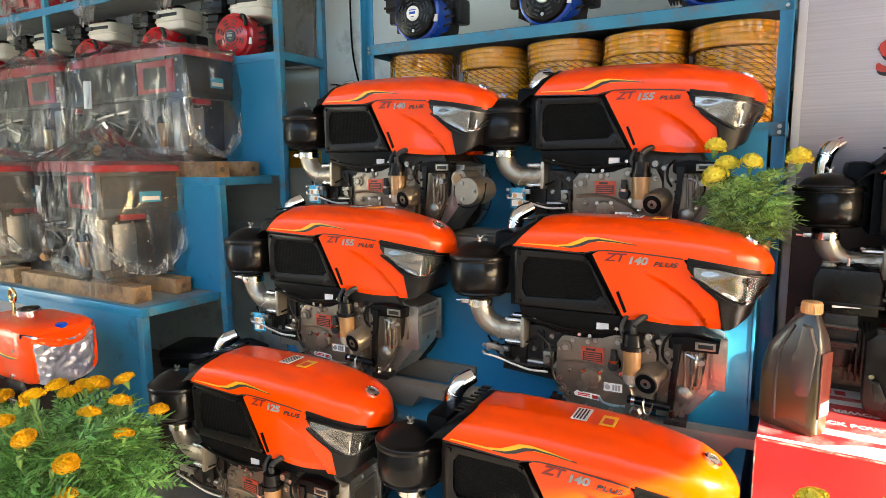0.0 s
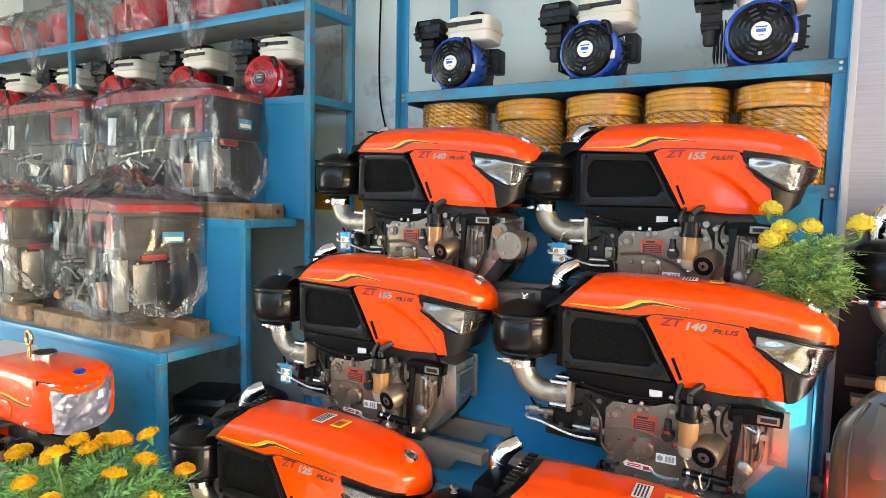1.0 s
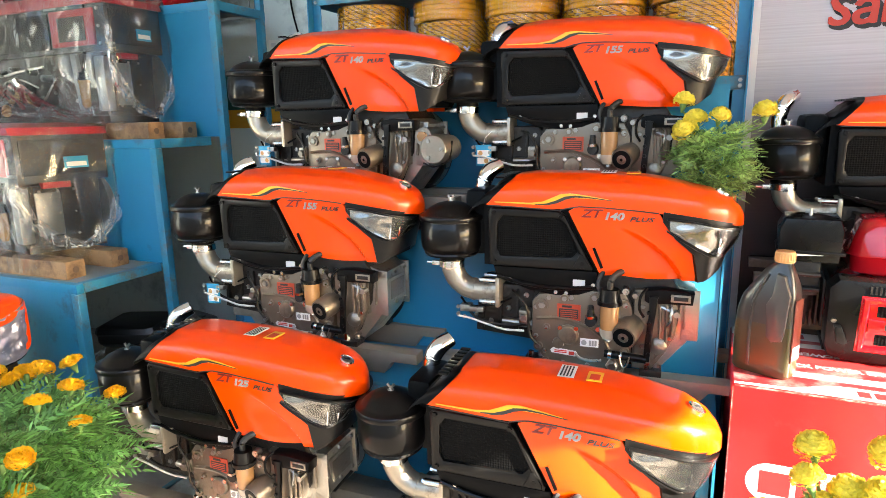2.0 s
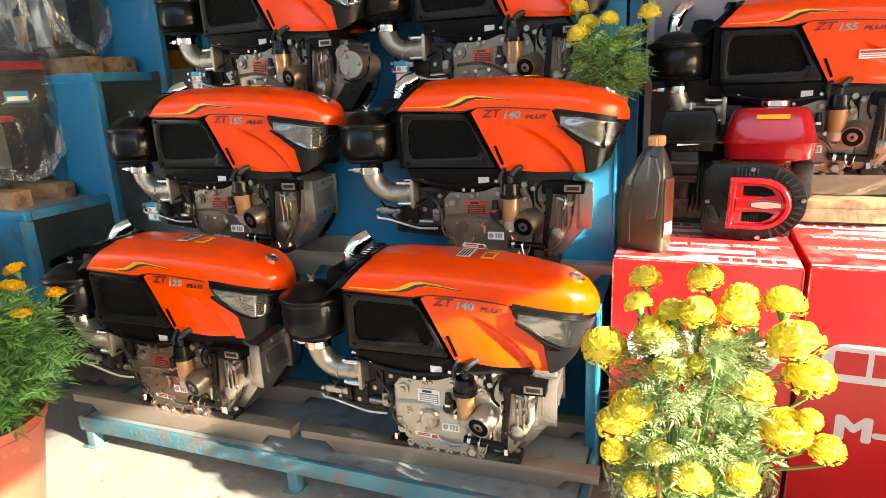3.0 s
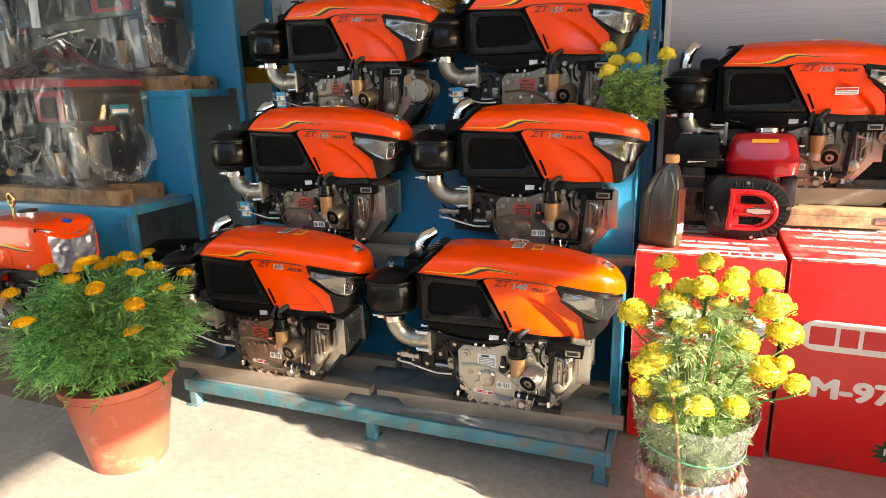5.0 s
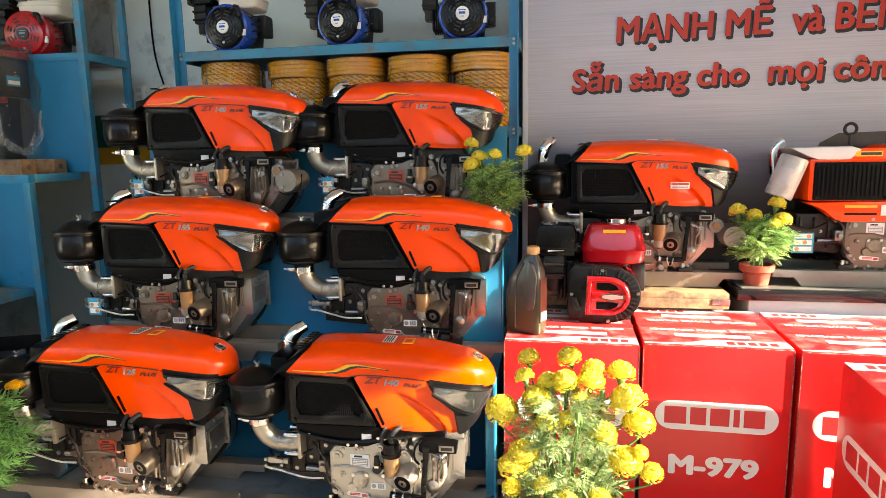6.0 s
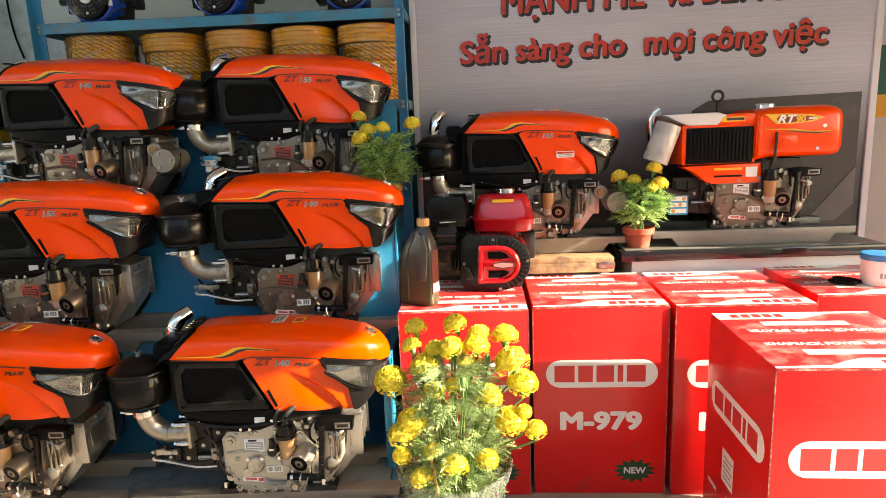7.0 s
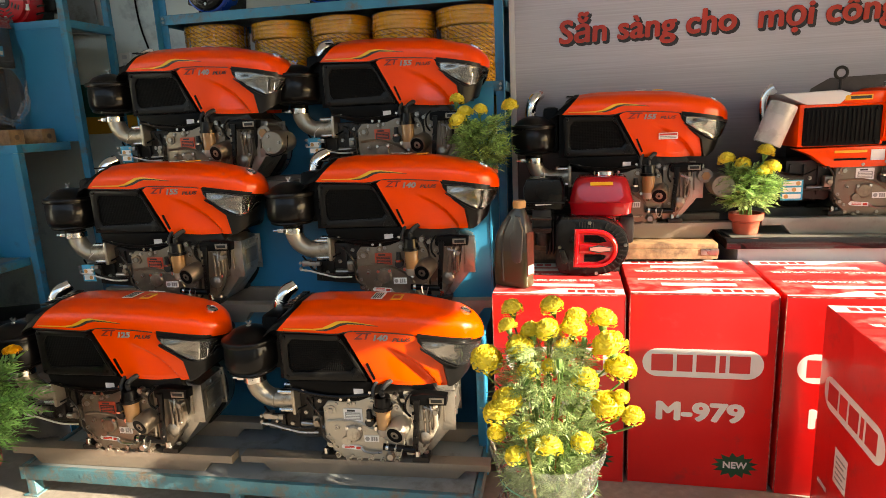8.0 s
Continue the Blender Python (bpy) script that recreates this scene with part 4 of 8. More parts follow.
    rod(b, (-0.012, -0.14, 0.088), (-0.012, -0.14, 0.098), 0.009, 0.006, 8)
    part("drain_screw", b, STEEL, cup)
    b = B()
    tube(b, [(-0.012, -0.14, 0.235), (-0.010, -0.142, 0.265), (0.012, -0.125, 0.285), (0.03, -0.09, 0.285)], 0.009, 8)
    part("fuel_hose", b, RUBBER, ob)
    b = B()
    tube(b, [(-0.035, -0.135, 0.225), (-0.045, -0.135, 0.25), (-0.035, -0.12, 0.28), (-0.02, -0.1, 0.295)], 0.007, 8)
    part("fuel_hose", b, RUBBER, ob)
    b = B()
    m = Matrix.Translation((0.055, -0.07, 0.135)) @ Matrix.Rotation(radians(104), 4, "X") @ Matrix.Rotation(radians(-14), 4, "Y")
    lathe(b, [(0.030, 0), (0.034, 0.01), (0.036, 0.05), (0.036, 0.098), (0.033, 0.105), (0.024, 0.105), (0.022, 0.098), (0.0, 0.098)], 24, m)
    oil = part("oil_filter", b, plate, ob)
    b = B()
    lathe(b, [(0.029, 0.098), (0.029, 0.1065), (0.015, 0.1065), (0.015, 0.102), (0.0, 0.102)], 20, m)
    part("filter_seal", b, BLACK, oil)
    b = B()
    lathe(b, [(0.0145, 0.098), (0.0145, 0.106), (0.006, 0.107), (0.0, 0.107)], 16, m)
    part("drain_plug", b, CAST, oil)
    b = B()
    lathe(b, [(0.0, 0.108), (0.005, 0.108), (0.005, 0.105)], 8, m)
    part("plug_bolt", b, BLACK, oil)
    b = B()
    prism(b, [(0.092, 0.226), (0.116, 0.226), (0.113, 0.19), (0.106, 0.12), (0.101, 0.036), (0.083, 0.036), (0.086, 0.10), (0.094, 0.18)], -0.142, -0.128, 0.004)
    part("stand_bracket", b, BLACK_GLOSS, ob)
    b = B()
    prism(b, [(0.080, 0.210), (0.090, 0.204), (0.205, 0.206), (0.208, 0.238), (0.130, 0.246), (0.080, 0.240)], -0.135, -0.09, 0.005)
    lev = part("speed_lever_box", b, BLACK, ob)
    b = B()
    box(b, 0.148, 0.198, -0.1375, -0.134, 0.213, 0.234, 0.001)
    part("lever_slot", b, CAST, lev)
    b = B()
    box(b, 0.155, 0.192, -0.1385, -0.137, 0.218, 0.229, 0.001)
    part("slot_recess", b, DARK, lev)
    for k in range(5):
        bolt(ob, 0.097 - 0.001 * k, -0.141, 0.06 + 0.03 * k, 0.006, BLACK_GLOSS)
    b = B()
    rod(b, (-0.022, -0.132, 0.046), (0.092, -0.134, 0.040), 0.012, 0.012, 14)
    tie = part("tie_bar", b, BLACK_GLOSS, ob)
    b = B()
    rod(b, (-0.012, -0.132, 0.0455), (-0.002, -0.132, 0.045), 0.014, 0.014, 14)
    part("tie_clip", b, ZINC, tie)
    b = B()
    rod(b, (0.022, -0.133, 0.0435), (0.026, -0.133, 0.0433), 0.014, 0.014, 14)
    part("tie_clip", b, ZINC, tie)
    b = B()
    tube(b, [(0.02, -0.146, 0.05), (0.028, -0.150, 0.020), (0.04, -0.150, 0.020), (0.048, -0.146, 0.048)], 0.0022, 6)
    part("wire_clip", b, STEEL, ob)
    # injection pump knob and plates
    b = B()
    rod(b, (-0.063, -0.116, 0.140), (-0.063, -0.142, 0.140), 0.019, 0.016, 14)
    rod(b, (-0.063, -0.134, 0.146), (-0.063, -0.138, 0.176), 0.013, 0.009, 10)
    rod(b, (-0.063, -0.138, 0.170), (-0.063, -0.138, 0.186), 0.009, 0.009, 6)
    part("pump_union", b, DARK, ob)
    b = B()
    rod(b, (-0.063, -0.136, 0.150), (-0.063, -0.137, 0.158), 0.0145, 0.0145, 6)
    part("union_nut", b, ZINC, ob)
    b = B()
    rod(b, (-0.040, -0.130, 0.120), (-0.040, -0.146, 0.120), 0.009, 0.008, 6)
    part("union_nut", b, ZINC, ob)
    b = B()
    box(b, -0.160, -0.093, -0.121, -0.117, 0.133, 0.180, 0.0)
    lab = part("rating_plate", b, PLATE_RED if label_red else LABEL_W, ob)
    b = B()
    box(b, -0.154, -0.099, -0.1225, -0.1205, 0.139, 0.166)
    part("plate_field", b, GREY_P if not label_red else LABEL_K, lab)
    b = B()
    for k in range(4):
        box(b, -0.151, -0.102, -0.1230, -0.1220, 0.142 + k * 0.006, 0.1445 + k * 0.006)
    part("plate_print", b, LABEL_W if not label_red else PLATE_RED, lab)
    b = B()
    box(b, -0.146, -0.118, -0.1225, -0.1205, 0.170, 0.176)
    part("plate_heading", b, LABEL_K, lab)
    # long caution sticker low on the cover
    b = B()
    prism(b, [(-0.178, 0.036), (-0.174, 0.028), (-0.105, 0.022), (-0.098, 0.030), (-0.104, 0.038), (-0.170, 0.044)], -0.1205, -0.117)
    lst = part("caution_sticker", b, LABEL_W, ob)
    b = B()
    for k in range(2):
        box(b, -0.166, -0.130, -0.1215, -0.1203, 0.030 + 0.005 * k, 0.033 + 0.005 * k)
    box(b, -0.124, -0.108, -0.1215, -0.1203, 0.026, 0.036)
    part("sticker_print", b, LABEL_R, lst)
    # half-round breather dome and the bolt lobes along the cover's lower edge
    b = B()
    lathe(b, [(0.030, 0.0), (0.030, 0.010), (0.024, 0.016), (0.0, 0.018)], 24, Matrix.Translation((-0.127, -0.115, 0.088)) @ Matrix.Rotation(radians(90), 4, "X"))
    dome = part("breather_dome", b, plate, ob)
    for x, z in ((-0.150, 0.108), (-0.104, 0.110)):
        bolt(dome, x, -0.117, z, 0.008, ZINC, h=0.012)
    for x, z in ((-0.192, 0.002), (-0.155, -0.013), (-0.115, -0.016), (-0.075, -0.016), (-0.03, -0.014), (0.02, -0.010)):
        b = B()
        rod(b, (x, -0.098, z), (x, -0.1225, z), 0.0125, 0.011, 14)
        lobe = part("bolt_lobe", b, plate, ob)
        bolt(lobe, x, -0.122, z, 0.0075, CAST)
    b = B()
    box(b, -0.092, -0.040, -0.1205, -0.117, 0.056, 0.080)
    st = part("sticker", b, LABEL_W, ob)
    b = B()
    rod(b, (-0.081, -0.1205, 0.068), (-0.081, -0.1215, 0.068), 0.008, 0.008, 12)
    for k in range(3):
        box(b, -0.067 + 0.008 * k, -0.061 + 0.008 * k, -0.1215, -0.1203, 0.060, 0.076)
    part("sticker_print", b, GREY_P, st)
    b = B()
    lathe(b, [(0.018, 0), (0.018, 0.014), (0.012, 0.02), (0.0, 0.02)], 6, Matrix.Translation((0.0, -0.117, 0.008)) @ Matrix.Rotation(radians(90), 4, "X"))
    part("drain_bolt", b, STEEL, ob)
    for x in (-0.225, 0.105):
        b = B()
        box(b, x - 0.03, x + 0.03, -0.126, -0.07, -0.014, 0.004, 0.003)
        foot = part("mount_foot", b, CAST_DARK, ob)
        bolt(foot, x - 0.012, -0.113, 0.004, 0.010, ZINC, "z", 0.020)
        bolt(foot, x + 0.014, -0.09, 0.004, 0.010, STEEL, "z", 0.012)
        b = B()
        box(b, x - 0.03, x + 0.03, 0.10, 0.19, -0.014, 0.004, 0.003)
        part("mount_foot", b, CAST_DARK, ob)


def air_cleaner(ob, x=-0.497, y=-0.075, z0=0.296):
    R = 0.0955
    b = B()
    lathe(b, [(0.03, z0), (0.055, z0 + 0.001), (0.080, z0 + 0.006), (0.085, z0 + 0.012), (0.083, z0 + 0.017), (0.088, z0 + 0.021), (R - 0.002, z0 + 0.036), (R - 0.001, z0 + 0.06),
              (R - 0.002, z0 + 0.104), (R - 0.006, z0 + 0.110), (R - 0.006, z0 + 0.114)], 44, Matrix.Translation((x, y, 0)))
    c = part("air_cleaner", b, BLACK_GLOSS, ob, "glossy black oil-bath air cleaner")
    b = B()
    lathe(b, [(R - 0.008, z0 + 0.113), (R + 0.002, z0 + 0.114), (R + 0.0035, z0 + 0.119), (R + 0.0035, z0 + 0.127), (R + 0.001, z0 + 0.131), (R - 0.010, z0 + 0.133), (R - 0.016, z0 + 0.138),
              (R - 0.030, z0 + 0.152), (R - 0.052, z0 + 0.163), (0.02, z0 + 0.169), (0.0, z0 + 0.170)], 44, Matrix.Translation((x, y, 0)))
    part("lid", b, BLACK_GLOSS, c, "domed black lid")
    b = B()
    rod(b, (x, y, z0 + 0.166), (x, y, z0 + 0.182), 0.005, 0.004, 8)
    rod(b, (x, y, z0 + 0.168), (x, y, z0 + 0.172), 0.010, 0.009, 14)
    for q in (-1, 1):
        rod(b, (x + q * 0.003, y, z0 + 0.177), (x + q * 0.010, y, z0 + 0.187), 0.003, 0.0042, 8)
    part("wing_nut", b, STEEL, c)
    b = B()
    lathe(b, [(0.036, z0 - 0.012), (0.038, z0 - 0.010), (0.038, z0 + 0.002), (0.034, z0 + 0.004)], 24, Matrix.Translation((x, y, 0)))
    part("neck", b, BLACK, c)
    b = B()
    lathe(b, [(0.037, z0 - 0.035), (0.0405, z0 - 0.034), (0.0405, z0 - 0.014), (0.037, z0 - 0.013)], 28, Matrix.Translation((x + 0.001, y, 0)))
    box(b, x - 0.060, x - 0.036, y - 0.018, y - 0.004, z0 - 0.031, z0 - 0.017, 0.002)
    rod(b, (x - 0.078, y - 0.011, z0 - 0.024), (x - 0.05, y - 0.011, z0 - 0.024), 0.004, 0.004, 8)
    box(b, x - 0.006, x + 0.012, y - 0.043, y - 0.039, z0 - 0.036, z0 - 0.012, 0.001)
    part("hose_clip", b, ZINC, c, "bright worm-drive clip")
    b = B()
    tube(b, [(x + 0.001, y, z0 - 0.012), (x + 0.004, y, z0 - 0.044), (x + 0.022, y, z0 - 0.078), (x + 0.058, y, z0 - 0.101), (x + 0.102, y, z0 - 0.104), (x + 0.152, y + 0.002, z0 - 0.099)],
         0.03, 20, [0.0345, 0.0345, 0.034, 0.033, 0.0335, 0.036])
    e = part("intake_elbow", b, ELBOW, c, "bare cast intake elbow")
    b = B()
    rod(b, (x + 0.070, y, z0 - 0.1035), (x + 0.077, y, z0 - 0.104), 0.0355, 0.0355, 20)
    part("casting_seam", b, ELBOW, e)
    b = B()
    box(b, x + 0.150, x + 0.164, y - 0.048, y + 0.05, z0 - 0.145, z0 - 0.052, 0.006)
    fl = part("elbow_flange", b, ELBOW, e)
    for dz, dy in ((0.034, -0.03), (-0.034, -0.03), (0.034, 0.03)):
        b = B()
        rod(b, (x + 0.106, y + dy, z0 - 0.099 + dz), (x + 0.152, y + dy, z0 - 0.099 + dz), 0.010, 0.010, 10)
        rod(b, (x + 0.098, y + dy, z0 - 0.099 + dz), (x + 0.107, y + dy, z0 - 0.099 + dz), 0.0075, 0.0075, 6)
        part("flange_bolt", b, ZINC, fl)
    b = B()
    box(b, x + 0.040, x + 0.072, y - 0.05, y - 0.015, z0 - 0.164, z0 - 0.142, 0.004)
    for dx, dz in ((0.036, -0.148), (0.036, -0.170), (0.056, -0.178), (0.094, -0.150), (0.094, -0.166)):
        rod(b, (x + dx, y - 0.05, z0 + dz), (x + dx, y - 0.058, z0 + dz), 0.006, 0.0055, 8)
    box(b, x + 0.07, x + 0.115, y - 0.052, y - 0.03, z0 - 0.162, z0 - 0.146, 0.002)
    part("bracket", b, STEEL, e)
    b = B()
    tube(b, [(x + 0.035, y - 0.055, z0 - 0.176), (x + 0.075, y - 0.058, z0 - 0.180), (x + 0.13, y - 0.055, z0 - 0.196), (x + 0.18, y - 0.052, z0 - 0.208), (x + 0.24, y - 0.05, z0 - 0.208)], 0.0034, 8)
    part("decompression_cable", b, CABLE_GREY, e, "pale grey sleeved cable")
    return c


def modern_engine(number, skids=RAIL, rail_drop=0.066, tag=True, starter=False, elbow=-0.41, label="", flywheel=True, sticker=False, white_plate=False):
    ob = thing("diesel_engine", label, "engine", "orange diesel engines")
    crankcase(ob, PLATE_PALE if white_plate else PLATE, flywheel=flywheel, label_red=not (sticker or white_plate))
    air_cleaner(ob)
    # inner dark core so that nothing shows through
    b = B()
    loft(b, [[(x, y * 0.84, z) for x, y, z in ((x, -w, 0.28), (x, w, 0.28), (x, w, s + 0.03), (x, -w, s + 0.03))]
             for x, w, s in ((-0.385, 0.118, 0.46), (0.08, 0.118, 0.45), (0.18, 0.105, 0.44), (0.25, 0.07, 0.43))])
    part("radiator_core", b, BLACK, ob)
    b = B()
    n = 34
    xs = [-0.372 + (0.327 + 0.372) * (1 - (1 - i / n) ** 1.7) for i in range(n + 1)]
    loft(b, [hood_ring(x) for x in xs])
    hood = part("hood", b, ORANGE, ob, "glossy orange hood")
    # rear vent trim, sloping down behind the hood
    b = B()
    rows = []
    for k, (dx, dz, sc) in enumerate(((0.004, 0.003, 1.01), (-0.012, 0.002, 1.0), (-0.05, -0.016, 0.96), (-0.058, -0.03, 0.94))):
        rows.append([(x + dx, y * sc, 0.455 + (z - 0.463) * (1.0 if k < 2 else 0.93) + dz + 0.008) for x, y, z in hood_ring(-0.372)])
    loft(b, rows)
    trim = part("rear_trim", b, BLACK, hood, "black rear vent trim")
    for k in range(8):
        y = -0.088 + k * 0.025
        b = B()
        box(b, -0.352, -0.325, y - 0.008, y + 0.008, 0.538, 0.5435, 0.0015)
        part("vent_louvre", b, BLACK_GLOSS, trim)
    # top stickers
    b = B()
    box(b, -0.055, -0.015, -0.045, 0.03, 0.5535, 0.5548)
    s1 = part("caution_sticker", b, LABEL_W, hood)
    b = B()
    for k in range(4):
        box(b, -0.05 + k * 0.008, -0.046 + k * 0.008, -0.04, 0.024, 0.5546, 0.5554)
    part("sticker_print", b, LABEL_K, s1)
    b = B()
    box(b, 0.015, 0.052, -0.045, 0.012, 0.5508, 0.5532)
    s2 = part("caution_sticker", b, GOLD, hood)
    b = B()
    box(b, 0.022, 0.046, -0.038, -0.005, 0.553, 0.554)
    part("sticker_print", b, LABEL_R, s2)
    # emblem on the nose
    m = Matrix.Translation((0.268, -0.004, 0.5005)) @ Matrix.Rotation(radians(27), 4, "Y")
    b = B()
    lathe(b, [(0.0215, -0.004), (0.0215, 0.003), (0.017, 0.005), (0.016, 0.003), (0.0, 0.003)], 28, m)
    em = part("emblem", b, CHROME, hood, "round chrome emblem")
    b = B()
    lathe(b, [(0.0155, 0.002), (0.0155, 0.0042), (0.0, 0.0042)], 24, m)
    part("emblem_field", b, CAST, em)
    b = B()
    box(b, -0.009, 0.009, -0.002, 0.003, 0.004, 0.0052, 0, m @ Matrix.Rotation(radians(35), 4, "Z"))
    box(b, -0.004, 0.004, 0.002, 0.009, 0.004, 0.0053, 0, m @ Matrix.Rotation(radians(-25), 4, "Z"))
    part("emblem_sign", b, LABEL_K, em)
    # flanks, lamp surround, lamps
    for sgn in (1, -1):
        b = B()
        side_panel(b, sgn)
        part("side_panel", b, ORANGE, ob)
    sur = B()
    low = lambda x: interp(x, [(0.10, 0.447), (0.106, 0.445), (0.148, 0.386), (0.204, 0.343), (0.219, 0.330), (0.222, 0.266), (0.25, 0.268), (0.27, 0.280), (0.315, 0.305)])
    nose_band(sur, low, lambda x: interp(x, HS) + 0.006, 2, 178, 0.002)
    sur = part("lamp_surround", sur, SURROUND, ob, "matt black front bumper and lamp surround")
    upper = lambda x: interp(x, [(0.105, 0.4395), (0.20, 0.431), (0.27, 0.416), (0.33, 0.404)])
    lower = lambda x: interp(x, [(0.105, 0.431), (0.112, 0.423), (0.14, 0.403), (0.18, 0.379), (0.22, 0.357), (0.25, 0.344), (0.275, 0.340), (0.295, 0.350), (0.308, 0.368), (0.316, 0.385)])

    def lamp_sheet(t0, t1, f0, f1, v0, v1, off, cols=24, rows_=8):
        """A curved sheet over part of the lamp's opening; off gives how far it stands out at (f, v)."""
        sheet = B()
        pts = []
        for i in range(cols + 1):
            f = f0 + (f1 - f0) * i / cols
            th = t0 + (t1 - t0) * f
            x, y = plan_curve(th)
            lo, hi = lower(x), upper(x)
            line = []
            for j in range(rows_ + 1):
                v = v0 + (v1 - v0) * j / rows_
                z = lo + (hi - lo) * v
                x, y = plan_curve(th, off(f, v))
                line.append(sheet.verts.new((x - 0.30 * max(0.0, 0.425 - z) * math.sin(radians(th)) ** 2, y, z)))
            pts.append(line)
        for i in range(cols):
            for j in range(rows_):
                q = (pts[i][j], pts[i + 1][j], pts[i + 1][j + 1], pts[i][j + 1])
                sheet.faces.new(q if t1 > t0 else q[::-1])
        return sheet

    for t0, t1 in ((5, 82), (175, 98)):
        at = lambda f: t0 + (t1 - t0) * f
        relief = lambda f, v: 0.0065 + (0.0028 * math.cos(9.0 * f + 2.2 * v) + 0.002 * math.cos(14.0 * f - 5.0 * v) * v) * min(1.0, 6 * min(f + 0.02, 1.02 - f, v + 0.02, 1.02 - v))
        hl = part("headlight", lamp_sheet(t0, t1, 0, 1, 0, 1, relief, 44, 12), LAMP, sur, "clear headlight with silvered reflector")
        part("lamp_bowl", lamp_sheet(t0, t1, 0.50, 0.97, 0.10, 0.90, lambda f, v: 0.0132 - 0.002 * math.cos(9 * f) * v), LAMP_DK, hl, "dark inner bowl")
        for f0, f1, v0, v1 in ((0.47, 0.485, 0.05, 0.6), (0.62, 0.64, 0.15, 0.55), (0.51, 0.80, 0.06, 0.11)):
            part("reflector", lamp_sheet(t0, t1, f0, f1, v0, v1, lambda f, v: 0.0142 + 0.002 * math.sin(4 * v), 6, 6), CHROME, hl, "silvered reflector")
        part("lens", lamp_sheet(t0, t1, -0.01, 1.0, -0.02, 1.02, lambda f, v: 0.0165), LENS, hl, "clear lens")
        for edge_of, dz in ((lower, -0.003), (upper, 0.001)):
            b = B()
            nose_band(b, lambda x: edge_of(x) + dz - 0.0025, lambda x: edge_of(x) + dz + 0.0015, at(-0.02), at(1.0), 0.0165, 0.014, 30)
            part("lens_rim", b, SURROUND, hl)
    # radiator screen
    y0 = -0.1265
    outer = [(-0.366, 0.444), (-0.358, 0.455), (-0.162, 0.4505), (-0.146, 0.440), (-0.064, 0.294), (-0.066, 0.284), (-0.350, 0.284), (-0.362, 0.290)]
    inner = [(-0.340, 0.412), (-0.324, 0.434), (-0.158, 0.4285), (-0.138, 0.412), (-0.106, 0.335), (-0.122, 0.317), (-0.330, 0.312), (-0.342, 0.332)]
    b = B()
    rows = []
    for (ox, oz), (ix, iz) in zip(outer, inner):
        mx, mz = ox * 0.3 + ix * 0.7, oz * 0.3 + iz * 0.7
        rows.append(((ox, y0 + 0.022, oz), (ox, y0 + 0.003, oz), (ox * 0.9 + ix * 0.1, y0, oz * 0.9 + iz * 0.1), (mx, y0, mz), (ix, y0 + 0.004, iz), (ix, y0 + 0.022, iz)))
    loft(b, rows + rows[:1], caps=False)
    bmesh.ops.remove_doubles(b, verts=b.verts, dist=1e-5)
    fr = part("radiator_frame", b, FRAME_BLK, ob, "satin black radiator side frame")
    b = B()
    prism(b, [(x * 1.004, z + (0.004 if z > 0.37 else -0.004)) for x, z in inner], y0 + 0.011, y0 + 0.018)
    part("radiator_screen", b, SCREEN, fr, "fine perforated radiator screen")
    b = B()
    prism(b, [(-0.118, 0.291), (-0.072, 0.291), (-0.072, 0.300), (-0.092, 0.330), (-0.100, 0.330), (-0.106, 0.314)], y0 - 0.005, y0 + 0.002, 0.002)
    part("corner_clip", b, FRAME_BLK, fr)
    for x, z in ((-0.349, 0.443), (-0.154, 0.436), (-0.347, 0.298), (-0.092, 0.304)):
        bolt(fr, x, y0, z, 0.007, BLACK_GLOSS)
    # tray below the radiator
    b = B()
    prism(b, [(-0.352, 0.281), (-0.052, 0.281), (-0.047, 0.25), (-0.06, 0.224), (-0.10, 0.209), (-0.165, 0.203), (-0.24, 0.213), (-0.30, 0.232), (-0.345, 0.258)], -0.120, -0.06, 0.005)
    tray = part("lower_tray", b, BLACK, ob)
    b = B()
    tube(b, [(-0.34, -0.122, 0.252), (-0.27, -0.124, 0.236), (-0.17, -0.124, 0.226), (-0.06, -0.122, 0.236)], 0.006, 8)
    part("tray_bead", b, BLACK_GLOSS, tray)
    b = B()
    box(b, -0.117, -0.083, -0.1225, -0.119, 0.236, 0.255)
    part("tray_label", b, GREY_LINER, tray)
    for x, z in ((-0.165, 0.215), (-0.06, 0.243), (-0.30, 0.245), (-0.135, 0.214)):
        bolt(tray, x, -0.120, z, 0.007, ZINC)
    b = B()
    prism(b, [(-0.065, 0.350), (-0.058, 0.353), (-0.034, 0.296), (-0.041, 0.292)], -0.1285, -0.121, 0.0)
    part("flank_slot", b, BLACK, ob)
    # printed ribbon and lettering
    path = [(-0.345, 0.4735), (-0.24, 0.4715), (-0.205, 0.4725), (-0.178, 0.4805), (-0.155, 0.4915), (-0.128, 0.4965), (-0.085, 0.4935), (-0.025, 0.4865)]
    yh = -0.1306
    b = B()
    strip(b, path, [0.0012, 0.0022, 0.0055, 0.0088, 0.0088, 0.0062, 0.004, 0.0012], yh)
    dec = part("ribbon_decal", b, GOLD, hood, "yellow and black ribbon stripe")
    b = B()
    strip(b, [(x + 0.012, z - 0.002) for x, z in path[1:]], [0.0008, 0.003, 0.0045, 0.0045, 0.0028, 0.0016, 0.0008], yh - 0.0008)
    part("ribbon_shade", b, LABEL_K, dec)
    b = B()
    strip(b, [(-0.155, 0.4555), (-0.135, 0.461), (-0.105, 0.466), (-0.04, 0.465), (0.04, 0.4595), (0.106, 0.4535)], [0.0016] * 6, yh + 0.0005)
    part("seam_line", b, LABEL_K, hood)
    b = B()
